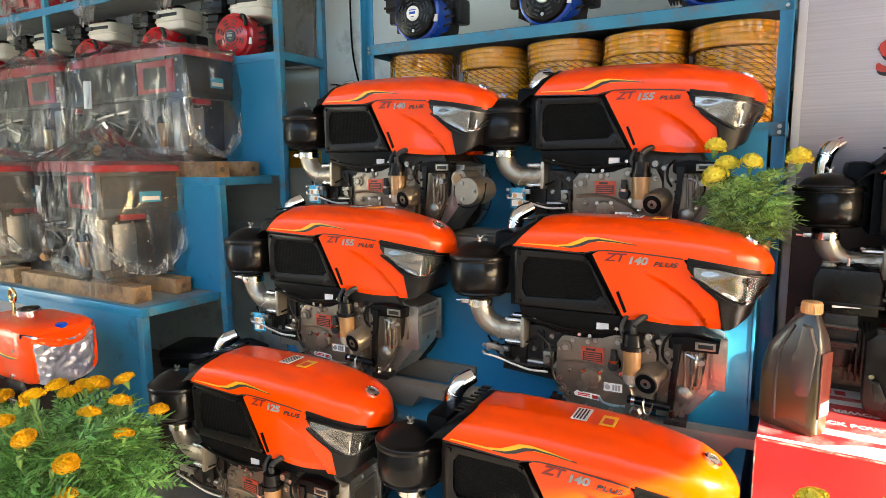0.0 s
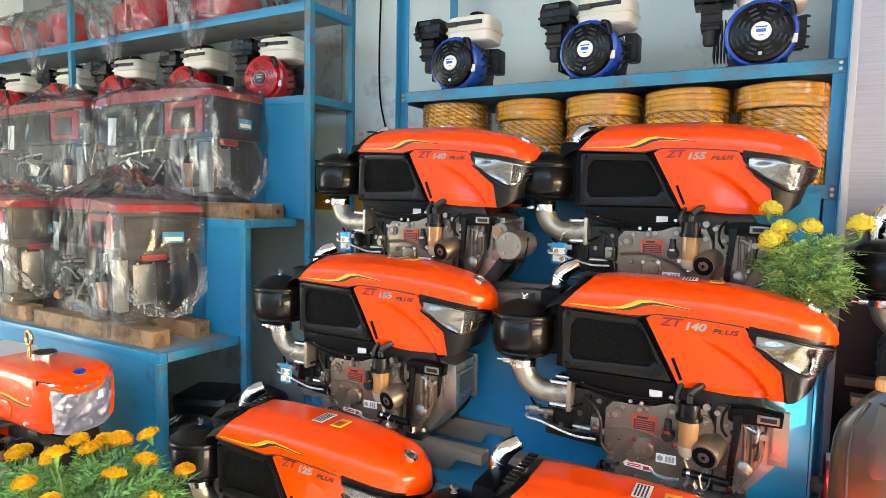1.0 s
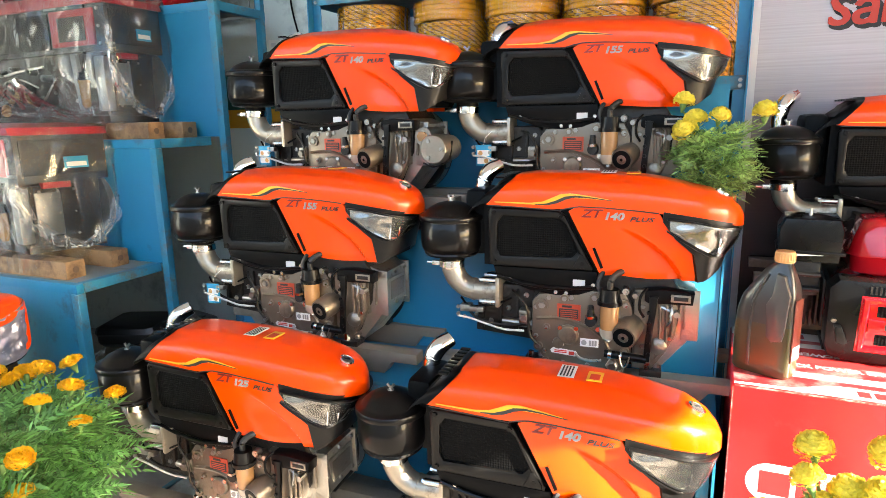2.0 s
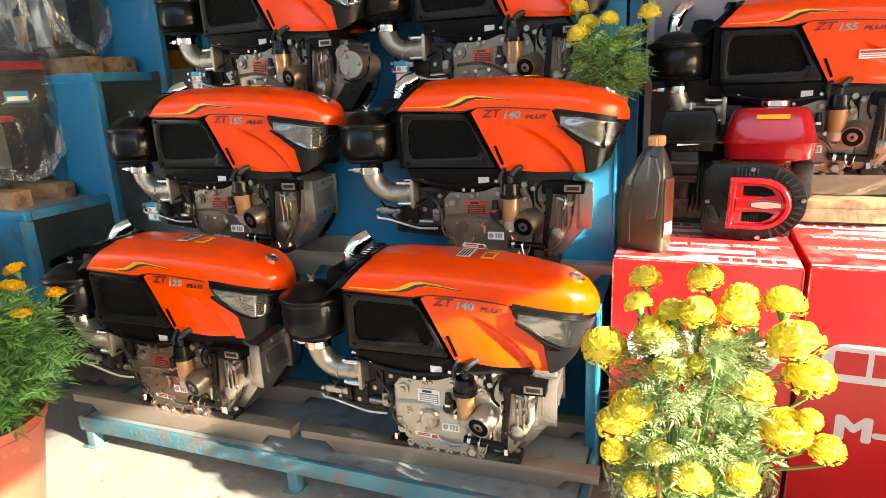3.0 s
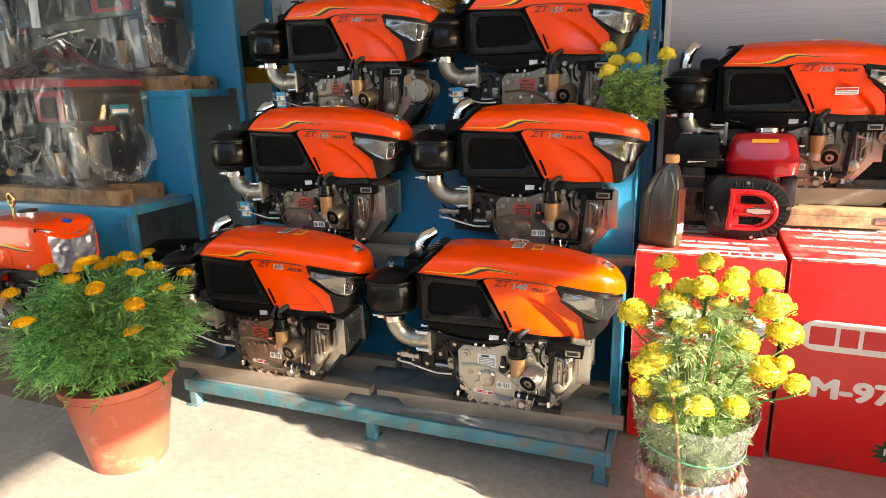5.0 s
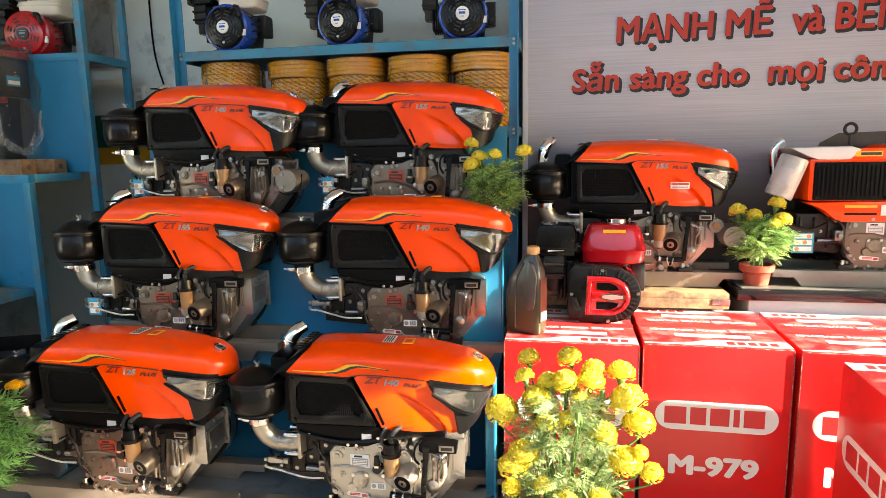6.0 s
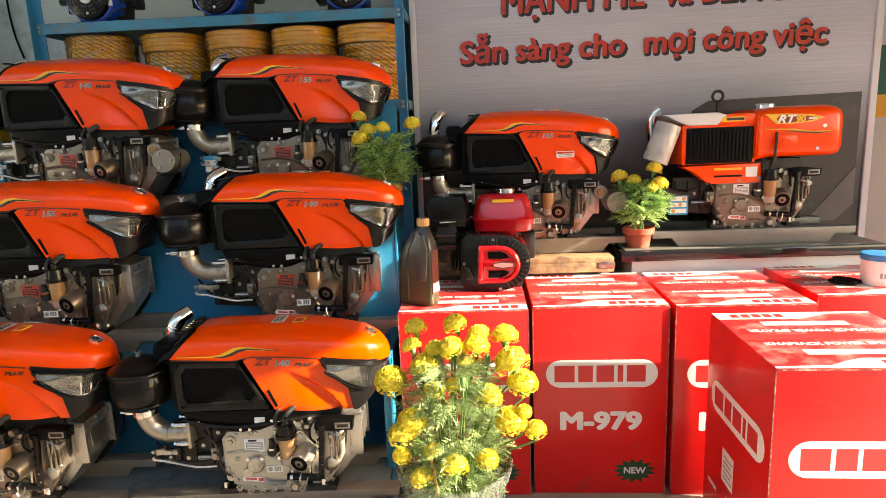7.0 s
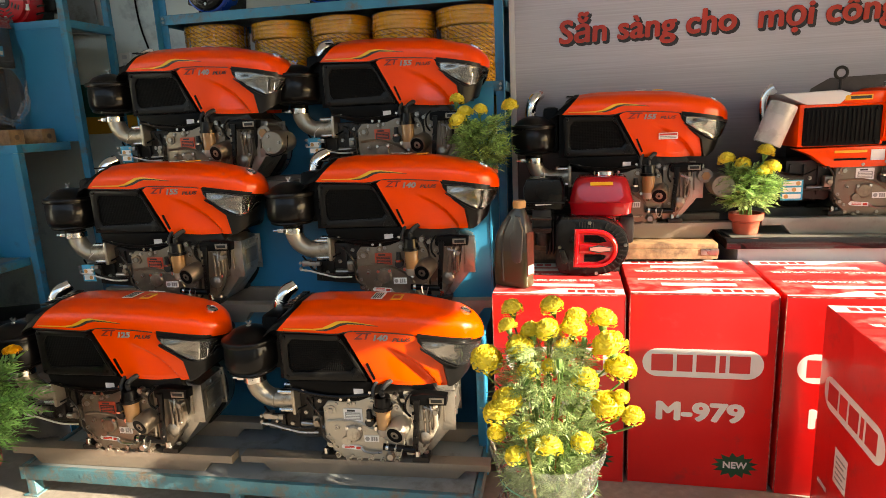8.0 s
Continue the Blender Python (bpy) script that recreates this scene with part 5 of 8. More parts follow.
    strip(b, [(-0.365, 0.4630), (-0.25, 0.4590), (-0.155, 0.4530)], [0.0012] * 3, yh + 0.0005)
    part("seam_line", b, LABEL_K, hood)
    words("ZT", 0.032, DECAL_DK, on_front(-0.073, -0.1262, 0.4465), ob, "model_sign", 0.0009, 0.0008, 0.30, 1.3)
    words(number, 0.0275, GREY_P, on_front(-0.012, -0.1262, 0.4405), ob, "number", 0.0009, 0.0011, 0.22, 1.3)
    words("PLUS", 0.0178, LABEL_K, on_front(0.061, -0.1262, 0.4345), ob, "lettering", 0.0009, 0.0003, 0.3, 1.6)
    # exhaust elbow in chrome at the rear
    b = B()
    tube(b, [(elbow - 0.024, 0.055, 0.38), (elbow - 0.024, 0.055, 0.47), (elbow - 0.018, 0.060, 0.515), (elbow - 0.002, 0.074, 0.546), (elbow + 0.022, 0.100, 0.562)], 0.028, 18, [0.024, 0.024, 0.026, 0.027, 0.024])
    pipe = part("exhaust_elbow", b, CHROME, ob, "chrome exhaust elbow")
    b = B()
    rod(b, (elbow + 0.0222, 0.1002, 0.5621), (elbow + 0.0232, 0.1014, 0.5628), 0.020, 0.021, 16)
    part("pipe_mouth", b, BLACK, pipe)
    b = B()
    box(b, -0.455, -0.385, -0.07, 0.10, 0.30, 0.50, 0.02)
    part("silencer_shroud", b, BLACK, ob)
    if tag:
        b = B()
        box(b, -0.452, -0.398, -0.128, -0.125, 0.085, 0.155, 0.001)
        tg = part("hang_tag", b, TAG_BLUE, ob, "blue and white instruction tag")
        b = B()
        box(b, -0.446, -0.404, -0.1295, -0.1278, 0.118, 0.138)
        box(b, -0.446, -0.404, -0.1295, -0.1278, 0.092, 0.112)
        part("tag_print", b, LABEL_W, tg)
        b = B()
        rod(b, (-0.435, -0.130, 0.128), (-0.435, -0.1305, 0.128), 0.008, 0.008, 8)
        rod(b, (-0.415, -0.130, 0.102), (-0.415, -0.1305, 0.102), 0.008, 0.008, 8)
        part("tag_picture", b, CAP, tg)
        b = B()
        tube(b, [(-0.425, -0.126, 0.155), (-0.42, -0.12, 0.18), (-0.40, -0.11, 0.2)], 0.0008, 5)
        part("tag_string", b, LABEL_W, tg)
    if starter:
        b = B()
        lathe(b, [(0.0, 0), (0.044, 0), (0.048, 0.006), (0.048, 0.10), (0.043, 0.105), (0.043, 0.14), (0.02, 0.15), (0.0, 0.15)], 28,
              Matrix.Translation((0.285, -0.165, 0.145)) @ Matrix.Rotation(radians(-90), 4, "X"))
        stt = part("starter_motor", b, CAST, ob, "grey starter motor")
        b = B()
        rod(b, (0.225, -0.11, 0.185), (0.225, 0.0, 0.185), 0.03, 0.03, 18)
        part("solenoid", b, CAST, stt)
        b = B()
        rod(b, (0.225, -0.122, 0.185), (0.225, -0.108, 0.185), 0.018, 0.018, 6)
        part("terminal", b, AMBER, stt)
        b = B()
        tube(b, [(0.245, -0.15, 0.10), (0.29, -0.17, 0.09), (0.33, -0.14, 0.11), (0.33, -0.11, 0.17)], 0.003, 6)
        part("starter_cable", b, BLACK, stt)
        for a in (0, 120, 240):
            bolt(stt, 0.285 + 0.03 * math.cos(radians(a)), -0.165, 0.145 + 0.03 * math.sin(radians(a)), 0.007)
    if sticker:
        b = B()
        box(b, 0.028, 0.105, -0.1282, -0.1255, 0.345, 0.372)
        s = part("shop_sticker", b, LABEL_W, ob)
        b = B()
        box(b, 0.031, 0.102, -0.1292, -0.128, 0.361, 0.369)
        part("sticker_print", b, LABEL_R, s)
        b = B()
        box(b, 0.034, 0.099, -0.1292, -0.128, 0.355, 0.358)
        box(b, 0.034, 0.099, -0.1292, -0.128, 0.349, 0.352)
        part("sticker_print", b, GREY_P, s)
    for y in (-0.128, 0.12):
        b = B()
        skid(b, -0.56, 0.345, y, -0.014, rail_drop, 0.055)
        part("skid", b, skids, ob, "grey notched steel skid")
    return ob


def at_rear(rx, ry, base, yaw, s=1.0):
    """Pose of an engine whose near rear hood corner is at (rx, ry)."""
    c, q = math.cos(radians(yaw)), math.sin(radians(yaw))
    lx, ly = 0.37 * s, 0.125 * s
    return pose(rx + c * lx - q * ly, ry + q * lx + c * ly, base, 0, 0, yaw)


def place(ob, m, label=""):
    ob.matrix_basis = m
    return tagged(ob, label)


e140 = place(modern_engine("140", rail_drop=0.056, tag=False, white_plate=True, label="orange diesel engine with black air cleaner on grey skids, low bench"), at_rear(-0.869, 1.388, 0.188, 1.8))
e125 = place(modern_engine("125", tag=False, label="orange diesel engine beside the marigold pot on the low bench"), at_rear(-1.794, 1.342, 0.200, 1.1))
b2 = place(modern_engine("140", tag=False, label="orange diesel engine with yellow ribbon stripe on the middle tier"), at_rear(-0.832, 1.758, 0.656, 3.4))
b1 = place(modern_engine("155", rail_drop=0.075, label="orange diesel engine with blue hang tag on the middle tier"), at_rear(-1.755, 1.670, 0.665, 1.7))
c2 = copy_thing(b1, at_rear(-0.890, 2.064, 1.124, 2.2))
tagged(c2, "orange diesel engine with blue hang tag on the top tier")
c1 = place(modern_engine("140", rail_drop=0.078, starter=True, label="orange diesel engine with bagged grey starter motor, top tier"), at_rear(-1.717, 1.954, 1.127, -1.2))
e7 = place(modern_engine("155", starter=True, elbow=-0.49, sticker=True, tag=False, flywheel=False, label="orange diesel engine with starter motor on a pale timber crate"),
           at_rear(0.1015, 2.20, 0.877, 0.0, 0.97) @ Matrix.Scale(0.97, 4))


# ---- large forms at the banner side ----
def banner():
    ob = thing("banner", "large grey brushed-metal look banner with red slogan lettering", "banner")
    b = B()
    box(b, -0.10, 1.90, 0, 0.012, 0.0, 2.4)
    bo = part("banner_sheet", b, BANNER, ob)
    for x0, x1 in ((-0.125, -0.10), (1.90, 1.93)):
        b = B()
        box(b, x0, x1, -0.012, 0.02, 0.0, 2.4, 0.003)
        part("frame_strip", b, GREY_LINER, ob)
    b = B()
    prism(b, [(1.13, 1.395), (1.20, 1.435), (1.868, 1.448), (1.868, 0.6), (1.05, 0.6), (1.05, 1.2)], -0.003, 0.0)
    part("banner_shape", b, BANNER_DK, ob, "printed dark field")
    b = B()
    prism(b, [(1.66, 0.875), (1.79, 0.875), (1.868, 0.95), (1.868, 1.12)], -0.006, -0.003)
    part("banner_flash", b, BANNER_LT, ob, "printed light streak")
    for text, size, x, z, w in (("Sẵn sàng cho  mọi công việc", 0.135, 0.893, 1.694, 1.615), ("MẠNH MẼ  và BỀN BỈ", 0.15, 0.93, 1.90, 1.32)):
        sh = words(text, size, LABEL_K, on_front(x + 0.009, -0.0005, z - 0.010, 0.8), ob, "lettering", 0.0009, 0.0, 0.06, 1.0, 0.0085)
        k = w / max(0.1, max(v.co.x for v in sh.data.vertices) - min(v.co.x for v in sh.data.vertices))
        sh.data.transform(Matrix.Diagonal((k, 1, 1, 1)))
        ft = words(text, size, BANNER_R, on_front(x, -0.006, z, 0.8), ob, "lettering", 0.0009, 0.0, 0.06, 1.0, 0.0042)
        ft.data.transform(Matrix.Diagonal((k, 1, 1, 1)))
        split_words(sh, 0.014)
        split_words(ft, 0.022)
    ob.matrix_basis = pose(-0.005, 2.505, -0.045) @ Matrix.Diagonal((1.028, 1, 1.028, 1))


banner()


def carton(w, d, h, m, label, seed=0, side=False):
    ob = thing("carton", label, "carton", "red sprayer cartons")
    ob.matrix_basis = m
    b = B()
    box(b, 0, w, 0, d, 0, h, 0.004)
    body = part("carton_body", b, CARTON, ob)
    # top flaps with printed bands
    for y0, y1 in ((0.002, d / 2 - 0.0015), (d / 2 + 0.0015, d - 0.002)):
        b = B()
        # flap colour carries painted sheen, paler than the carton sides
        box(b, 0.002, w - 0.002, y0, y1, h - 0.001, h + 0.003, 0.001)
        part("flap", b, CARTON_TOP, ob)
    b = B()
    box(b, 0.0, w, d / 2 - 0.025, d / 2 + 0.025, h + 0.003, h + 0.0033)
    part("packing_tape", b, PALE_RED, ob)
    for x in (-0.0008, w - 0.0022):
        b = B()
        box(b, x, x + 0.003, -0.0008, 0.0022, 0.004, h - 0.004)
        part("worn_edge", b, CARTON_WEAR, ob, "scuffed dark edge")
    b = B()
    box(b, 0.004, w - 0.004, -0.0008, 0.0015, h - 0.0025, h + 0.0005)
    part("worn_edge", b, CARTON_WEAR, ob, "scuffed dark edge")
    up = Matrix.Identity(4)
    flip = Matrix.Rotation(math.pi, 4, "Z")
    for f in (0, 1):
        mm = Matrix.Translation((w / 2, d / 2, h + 0.0031)) @ Matrix.Diagonal((1, 1, 0.3, 1)) @ (flip if f else up)
        b = B()
        yb = -d / 2
        prism(b, [(-w / 2 + 0.003, 0.004), (w / 2 - 0.003, 0.004), (w / 2 - 0.003, 0.070), (0.0, 0.070), (-0.04, 0.055), (-0.10, 0.022), (-w / 2 + 0.003, 0.016)], 0, 0.0008, 0,
              mm @ Matrix.Translation((0, yb, 0)) @ Matrix(((1, 0, 0, 0), (0, 0, 1, 0), (0, 1, 0, 0), (0, 0, 0, 1))))
        part("white_band", b, CARTON_W, ob)
        for q in range(5):
            b = B()
            box(b, 0.035 + q * 0.034, 0.035 + q * 0.034 + 0.026, yb + 0.020, yb + 0.055, 0.0008, 0.0016, 0, mm)
            part("brand_sign", b, PALE_RED, ob)
        b = B()
        box(b, -0.12, 0.13, yb + 0.098, yb + 0.135, 0.0, 0.0008, 0, mm)
        part("white_panel", b, CARTON_W, ob)
        words("KNAPSACK POWER SPRAYER", 0.030, CARTON_W, mm @ Matrix.Translation((0.0, yb + 0.182, 0.0004)), ob, "lettering", 0.0005, 0.0009, 0, 1.0)
    faces = [(Matrix.Identity(4), w)]
    if side:
        faces.append((Matrix.Translation((0, d, 0)) @ Matrix.Rotation(radians(-90), 4, "Z"), d))
    for fm, fw in faces:
        z = h * 0.655
        rr = 0.052
        pill = [(0.045 + rr - rr * math.sin(math.pi * k / 12), z + rr * math.cos(math.pi * k / 12)) for k in range(13)] + \
               [(fw - 0.035 - rr + rr * math.sin(math.pi * k / 12), z - rr * math.cos(math.pi * k / 12)) for k in range(13)]
        b = B()
        prism(b, pill, -0.0003, 0.002, 0, fm)
        oval = part("white_oval", b, CARTON_W, ob)
        # five plain red strokes blocks where the maker's name stands
        x = 0.075
        for kk, ww in enumerate((0.072, 0.052, 0.062, 0.020, 0.066)):
            ww *= (fw - 0.13) / 0.345
            b = B()
            prism(b, [(x, z - 0.031), (x + ww, z - 0.031), (x + ww, z + 0.031), (x, z + 0.031)], -0.0006, 0.0, 0, fm)
            part("brand_sign", b, PALE_RED, oval)
            x += ww + 0.0125
        if fm == faces[0][0]:
            words("M-979", 0.094, CARTON_W, fm @ on_front(0.237 * fw / 0.47, -0.0004, h * 0.398), ob, "lettering", 0.0003, 0.0, 0, 1.20, 0.0058)
            star = []
            for k in range(26):
                a = 2 * math.pi * k / 26
                r = 1.0 if k % 2 else 0.66
                star.append((fw - 0.110 + 0.080 * r * math.cos(a), h * 0.128 + 0.050 * r * math.sin(a)))
            b = B()
            prism(b, star, -0.0003, 0.002, 0, fm)
            part("green_star", b, GREEN_INK, ob)
            words("NEW", 0.034, CARTON_W, fm @ on_front(fw - 0.110, -0.0004, h * 0.128), ob, "lettering", 0.0003, 0.0012)
        else:
            b = B()
            box(b, 0.16, 0.25, -0.0003, 0.002, 0.22, 0.33, 0, fm)
            pp = part("spec_panel", b, CARTON_W, ob)
            b = B()
            for k in range(5):
                box(b, 0.172, 0.24 - 0.012 * (k % 2), -0.0006, 0.0, 0.235 + 0.017 * k, 0.241 + 0.017 * k, 0, fm)
            part("panel_print", b, GREY_P, pp)
            b = B()
            box(b, 0.20, 0.30, -0.0003, 0.002, 0.12, 0.185, 0, fm)
            part("spec_panel", b, CARTON_W, ob)
            b = B()
            box(b, 0.05, 0.12, -0.0003, 0.002, 0.15, 0.165, 0, fm)
            part("spec_panel", b, CARTON_W, ob)
    return ob


carton(0.462, 0.46, 0.714, pose(-0.155, 1.640, 0, 0, 0, -1.2), "red sprayer carton with engine and oil bottle on it")
carton(0.473, 0.49, 0.718, pose(0.322, 1.642, 0, 0, 0, -1.8), "red sprayer carton with white oval and green star")
carton(0.468, 0.50, 0.716, pose(0.813, 1.619, 0, 0, 0, -2.0), "red sprayer carton half hidden behind another")
carton(0.49, 0.48, 0.716, pose(0.872, 1.045, 0, 0, 0, -2.4), "red sprayer carton standing forward of the row", side=True)
carton(0.47, 0.48, 0.716, pose(1.335, 1.70, 0, 0, 0, -2.5), "red sprayer carton with scissors and tub on it")


# ---- counter, crate and slab under the banner ----
def display_counter():
    ob = thing("display_counter", "dark counter with white plinth and black polished stone slab", "counter")
    b = B()
    box(b, 0.80, 1.78, 2.15, 2.49, 0.0, 0.765, 0.004)
    part("plinth", b, GREY_LINER, ob, "white plinth")
    b = B()
    box(b, 0.745, 1.835, 2.105, 2.495, 0.768, 0.812, 0.006)
    part("slab", b, GRANITE, ob, "black polished stone slab")
    b = B()
    box(b, 0.765, 1.815, 2.125, 2.49, 0.812, 0.816, 0.001)
    part("slab_top", b, DULL_STONE, ob, "dusty slab surface")


def timber_crate():
    ob = thing("timber_crate", "pale timber crate with metal corner strap under the engine", "crate")
    for k in range(2):
        b = B()
        box(b, -0.04, 0.71, 2.09 + 0.2 * k, 2.285 + 0.2 * k, 0.775, 0.797, 0.003)
        part("board", b, WOOD, ob)
    for x in (-0.03, 0.33, 0.66):
        b = B()
        box(b, x, x + 0.04, 2.10, 2.47, 0.735, 0.775, 0.002)
        part("batten", b, WOOD, ob)
    b = B()
    box(b, -0.04, 0.71, 2.085, 2.10, 0.735, 0.775, 0.002)
    part("front_board", b, WOOD, ob)
    b = B()
    box(b, 0.645, 0.712, 2.082, 2.086, 0.752, 0.776, 0.001)
    part("strap", b, STEEL, ob, "metal strap")
    b = B()
    box(b, -0.04, 0.70, 2.12, 2.48, 0.0, 0.735, 0.004)
    part("crate_base", b, WOOD_DK, ob, "dark timber base")


display_counter()
timber_crate()


# ---- older square-tank diesel engines ----
def classic_engine(label, foil=False, m=None):
    ob = thing("tank_top_engine", label, "engine", "square-tank diesel engines")
    crankcase(ob, flywheel=False, label_red=False, tail=False)
    b = B()
    box(b, -0.39, -0.07, -0.118, 0.12, 0.27, 0.445, 0.012)
    body = part("radiator_body", b, ORANGE, ob)
    b = B()
    box(b, -0.372, -0.085, -0.124, -0.115, 0.275, 0.43, 0.006)
    gr = part("radiator_grille", b, BLACK, body)
    for k in range(16):
        b = B()
        box(b, -0.36 + k * 0.0165, -0.353 + k * 0.0165, -0.127, -0.122, 0.29, 0.418, 0.001)
        part("grille_slat", b, BLACK, gr)
    for x, z in ((-0.36, 0.42), (-0.10, 0.42), (-0.36, 0.287), (-0.10, 0.287)):
        bolt(gr, x, -0.124, z, 0.008, BLACK_GLOSS)
    b = B()
    prism(b, [(-0.47, 0.49), (-0.24, 0.495), (-0.20, 0.48), (-0.24, 0.44), (-0.36, 0.44), (-0.40, 0.455)], -0.125, 0.125, 0.01)
    part("radiator_cowl", b, GREY_LINER, body, "grey top cowl")
    b = B()
    prism(b, [(-0.24, 0.44), (-0.20, 0.485), (-0.07, 0.485), (-0.07, 0.44)], -0.122, 0.122, 0.006)
    part("top_band", b, ORANGE, body)
    b = B()
    box(b, -0.225, -0.125, -0.1245, -0.1215, 0.452, 0.473)
    s = part("brand_strip", b, GOLD, body)
    b = B()
    box(b, -0.205, -0.13, -0.1255, -0.124, 0.457, 0.468)
    part("brand_sign", b, LABEL_K, s)
    # fuel tank with rounded end
    b = B()
    rows = []
    for i in range(17):
        x = -0.08 + 0.372 * (1 - (1 - i / 16) ** 1.8)
        e = max(0.0, (x - 0.225) / 0.0675)
        f = math.sqrt(max(0.02, 1 - e * e)) if e > 0 else 1.0
        ring = []
        for k in range(28):
            a = 2 * math.pi * k / 28
            c, q = math.cos(a), math.sin(a)
            hh = 0.110 * (0.80 + 0.20 * f)
            zc = 0.392 + 0.012 * min(1, max(0, (x + 0.08) / 0.1))
            ring.append((x, 0.136 * (0.82 + 0.18 * f) * math.copysign(abs(c) ** 0.32, c), zc - 0.004 + hh * math.copysign(abs(q) ** 0.36, q) - 0.006 * e))
        rows.append(ring)
    loft(b, rows)
    tank = part("fuel_tank", b, ORANGE, ob, "rounded orange fuel tank")
    b = B()
    lathe(b, [(0.04, 0.495), (0.044, 0.50), (0.044, 0.52), (0.036, 0.526), (0.0, 0.526)], 26, Matrix.Translation((0.02, 0.02, 0)))
    cap = part("filler_cap", b, CHROME, tank)
    if foil:
        b = B()
        lathe(b, [(0.038, 0.524), (0.038, 0.529), (0.0, 0.530)], 26, Matrix.Translation((0.02, 0.02, 0)))
        part("cap_top", b, BLACK_GLOSS, cap, "black cap top")
    for x, z in ((0.205, 0.42), (0.18, 0.325), (-0.07, 0.44)):
        bolt(tank, x, -0.132, z, 0.009, CHROME)
    if not foil:
        b = B()
        prism(b, [(-0.052, 0.478), (0.06, 0.476), (0.15, 0.470), (0.205, 0.455), (0.15, 0.440), (0.06, 0.432), (0.0, 0.434), (-0.02, 0.450)], -0.1385, -0.135)
        d = part("model_decal", b, GOLD, tank, "yellow and black model decal")
        b = B()
        prism(b, [(-0.040, 0.473), (0.055, 0.471), (0.13, 0.464), (0.178, 0.453), (0.13, 0.443), (0.05, 0.437), (0.01, 0.439), (-0.010, 0.452)], -0.1392, -0.137)
        part("decal_field", b, DECAL_DK, d)
        b = B()
        prism(b, [(-0.046, 0.475), (0.015, 0.474), (-0.002, 0.455), (0.012, 0.440), (-0.004, 0.438), (-0.018, 0.452)], -0.1398, -0.137)
        part("decal_flash", b, GOLD, d)
        b = B()
        prism(b, [(0.135, 0.457), (0.170, 0.455), (0.168, 0.450), (0.133, 0.450)], -0.1400, -0.137)
        part("decal_sign", b, LABEL_W, d)
        words("90", 0.040, GOLD, on_front(0.098, -0.1405, 0.4505), d, "number", 0.0008, 0.0015, 0.2)
        words("RT", 0.046, LABEL_W, on_front(0.036, -0.1405, 0.4515), d, "model_sign", 0.0008, 0.0015, 0.3, 1.25)
    b = B()
    strip(b, [(-0.05, 0.415), (0.08, 0.408), (0.16, 0.395), (0.23, 0.398)], [0.001, 0.004, 0.004, 0.001], -0.1385)
    part("stripe_decal", b, GOLD, tank)
    b = B()
    strip(b, [(0.03, 0.4045), (0.12, 0.396), (0.18, 0.391), (0.225, 0.3955)], [0.0008, 0.0025, 0.003, 0.0008], -0.1391)
    part("stripe_decal", b, LABEL_K, tank)
    b = B()
    prism(b, [(0.0, 0.325), (0.085, 0.325), (0.092, 0.34), (0.092, 0.375), (0.08, 0.390), (0.005, 0.390), (-0.006, 0.378), (-0.006, 0.338)], -0.1425, -0.13, 0.005)
    boss = part("tank_boss", b, ORANGE, tank)
    b = B()
    rod(b, (0.043, -0.142, 0.357), (0.043, -0.1455, 0.357), 0.016, 0.015, 20)
    part("boss_disc", b, ORANGE, boss)
    b = B()
    prism(b, [(-0.074, 0.30), (-0.058, 0.30), (-0.058, 0.47), (-0.074, 0.47)], -0.1405, -0.128, 0.004)
    part("tank_rib", b, ORANGE, tank)
    b = B()
    tube(b, [(0.005, -0.135, 0.40), (0.0, -0.15, 0.36), (-0.005, -0.15, 0.29), (-0.01, -0.14, 0.24)], 0.006, 8)
    part("fuel_hose", b, RUBBER, ob)
    b = B()
    prism(b, [(-0.395, 0.265), (-0.04, 0.27), (-0.05, 0.185), (-0.27, 0.185), (-0.33, 0.235)], -0.127, -0.05, 0.006)
    ap = part("lower_apron", b, ORANGE, ob)
    b = B()
    box(b, -0.25, -0.13, -0.1295, -0.126, 0.244, 0.254)
    part("caution_sticker", b, GOLD, ap)
    b = B()
    box(b, -0.115, -0.065, -0.1295, -0.126, 0.212, 0.255)
    part("caution_sticker", b, LABEL_W, ap)
    b = B()
    box(b, -0.25, -0.13, -0.1295, -0.126, 0.214, 0.222)
    part("apron_slot", b, BLACK, ap)
    # lifting eye
    b = B()
    ex, ey, ez = (-0.03, -0.01, 0.578) if foil else (-0.198, 0.0, 0.565)
    rows = []
    for i in range(25):
        a = 2 * math.pi * i / 24
        o = Vector((math.cos(a), 0, math.sin(a)))
        c = Vector((ex, ey, ez)) + Vector((0.020 if foil else 0.023, 0, 0)) * o.x + Vector((0, 0, 0.026 if foil else 0.023)) * o.z
        rows.append([c + 0.0065 * (o * math.cos(w) + Vector((0, 1, 0)) * math.sin(w)) for w in [2 * math.pi * q / 10 for q in range(10)]])
    loft(b, rows, caps=False)
    rod(b, (ex, ey, 0.485), (ex, ey, ez - 0.02), 0.007, 0.006, 10)
    part("lifting_eye", b, BRASS if foil else CAST_DARK, ob, "brassy plated lifting eye" if foil else "steel lifting eye")
    # exhaust tip and wrapped air cleaner
    b = B()
    tube(b, [(-0.47, 0.05, 0.38), (-0.475, 0.05, 0.46), (-0.46, 0.045, 0.505), (-0.44, 0.04, 0.52)], 0.024, 14)
    part("exhaust_elbow", b, CHROME, ob, "chrome exhaust elbow")
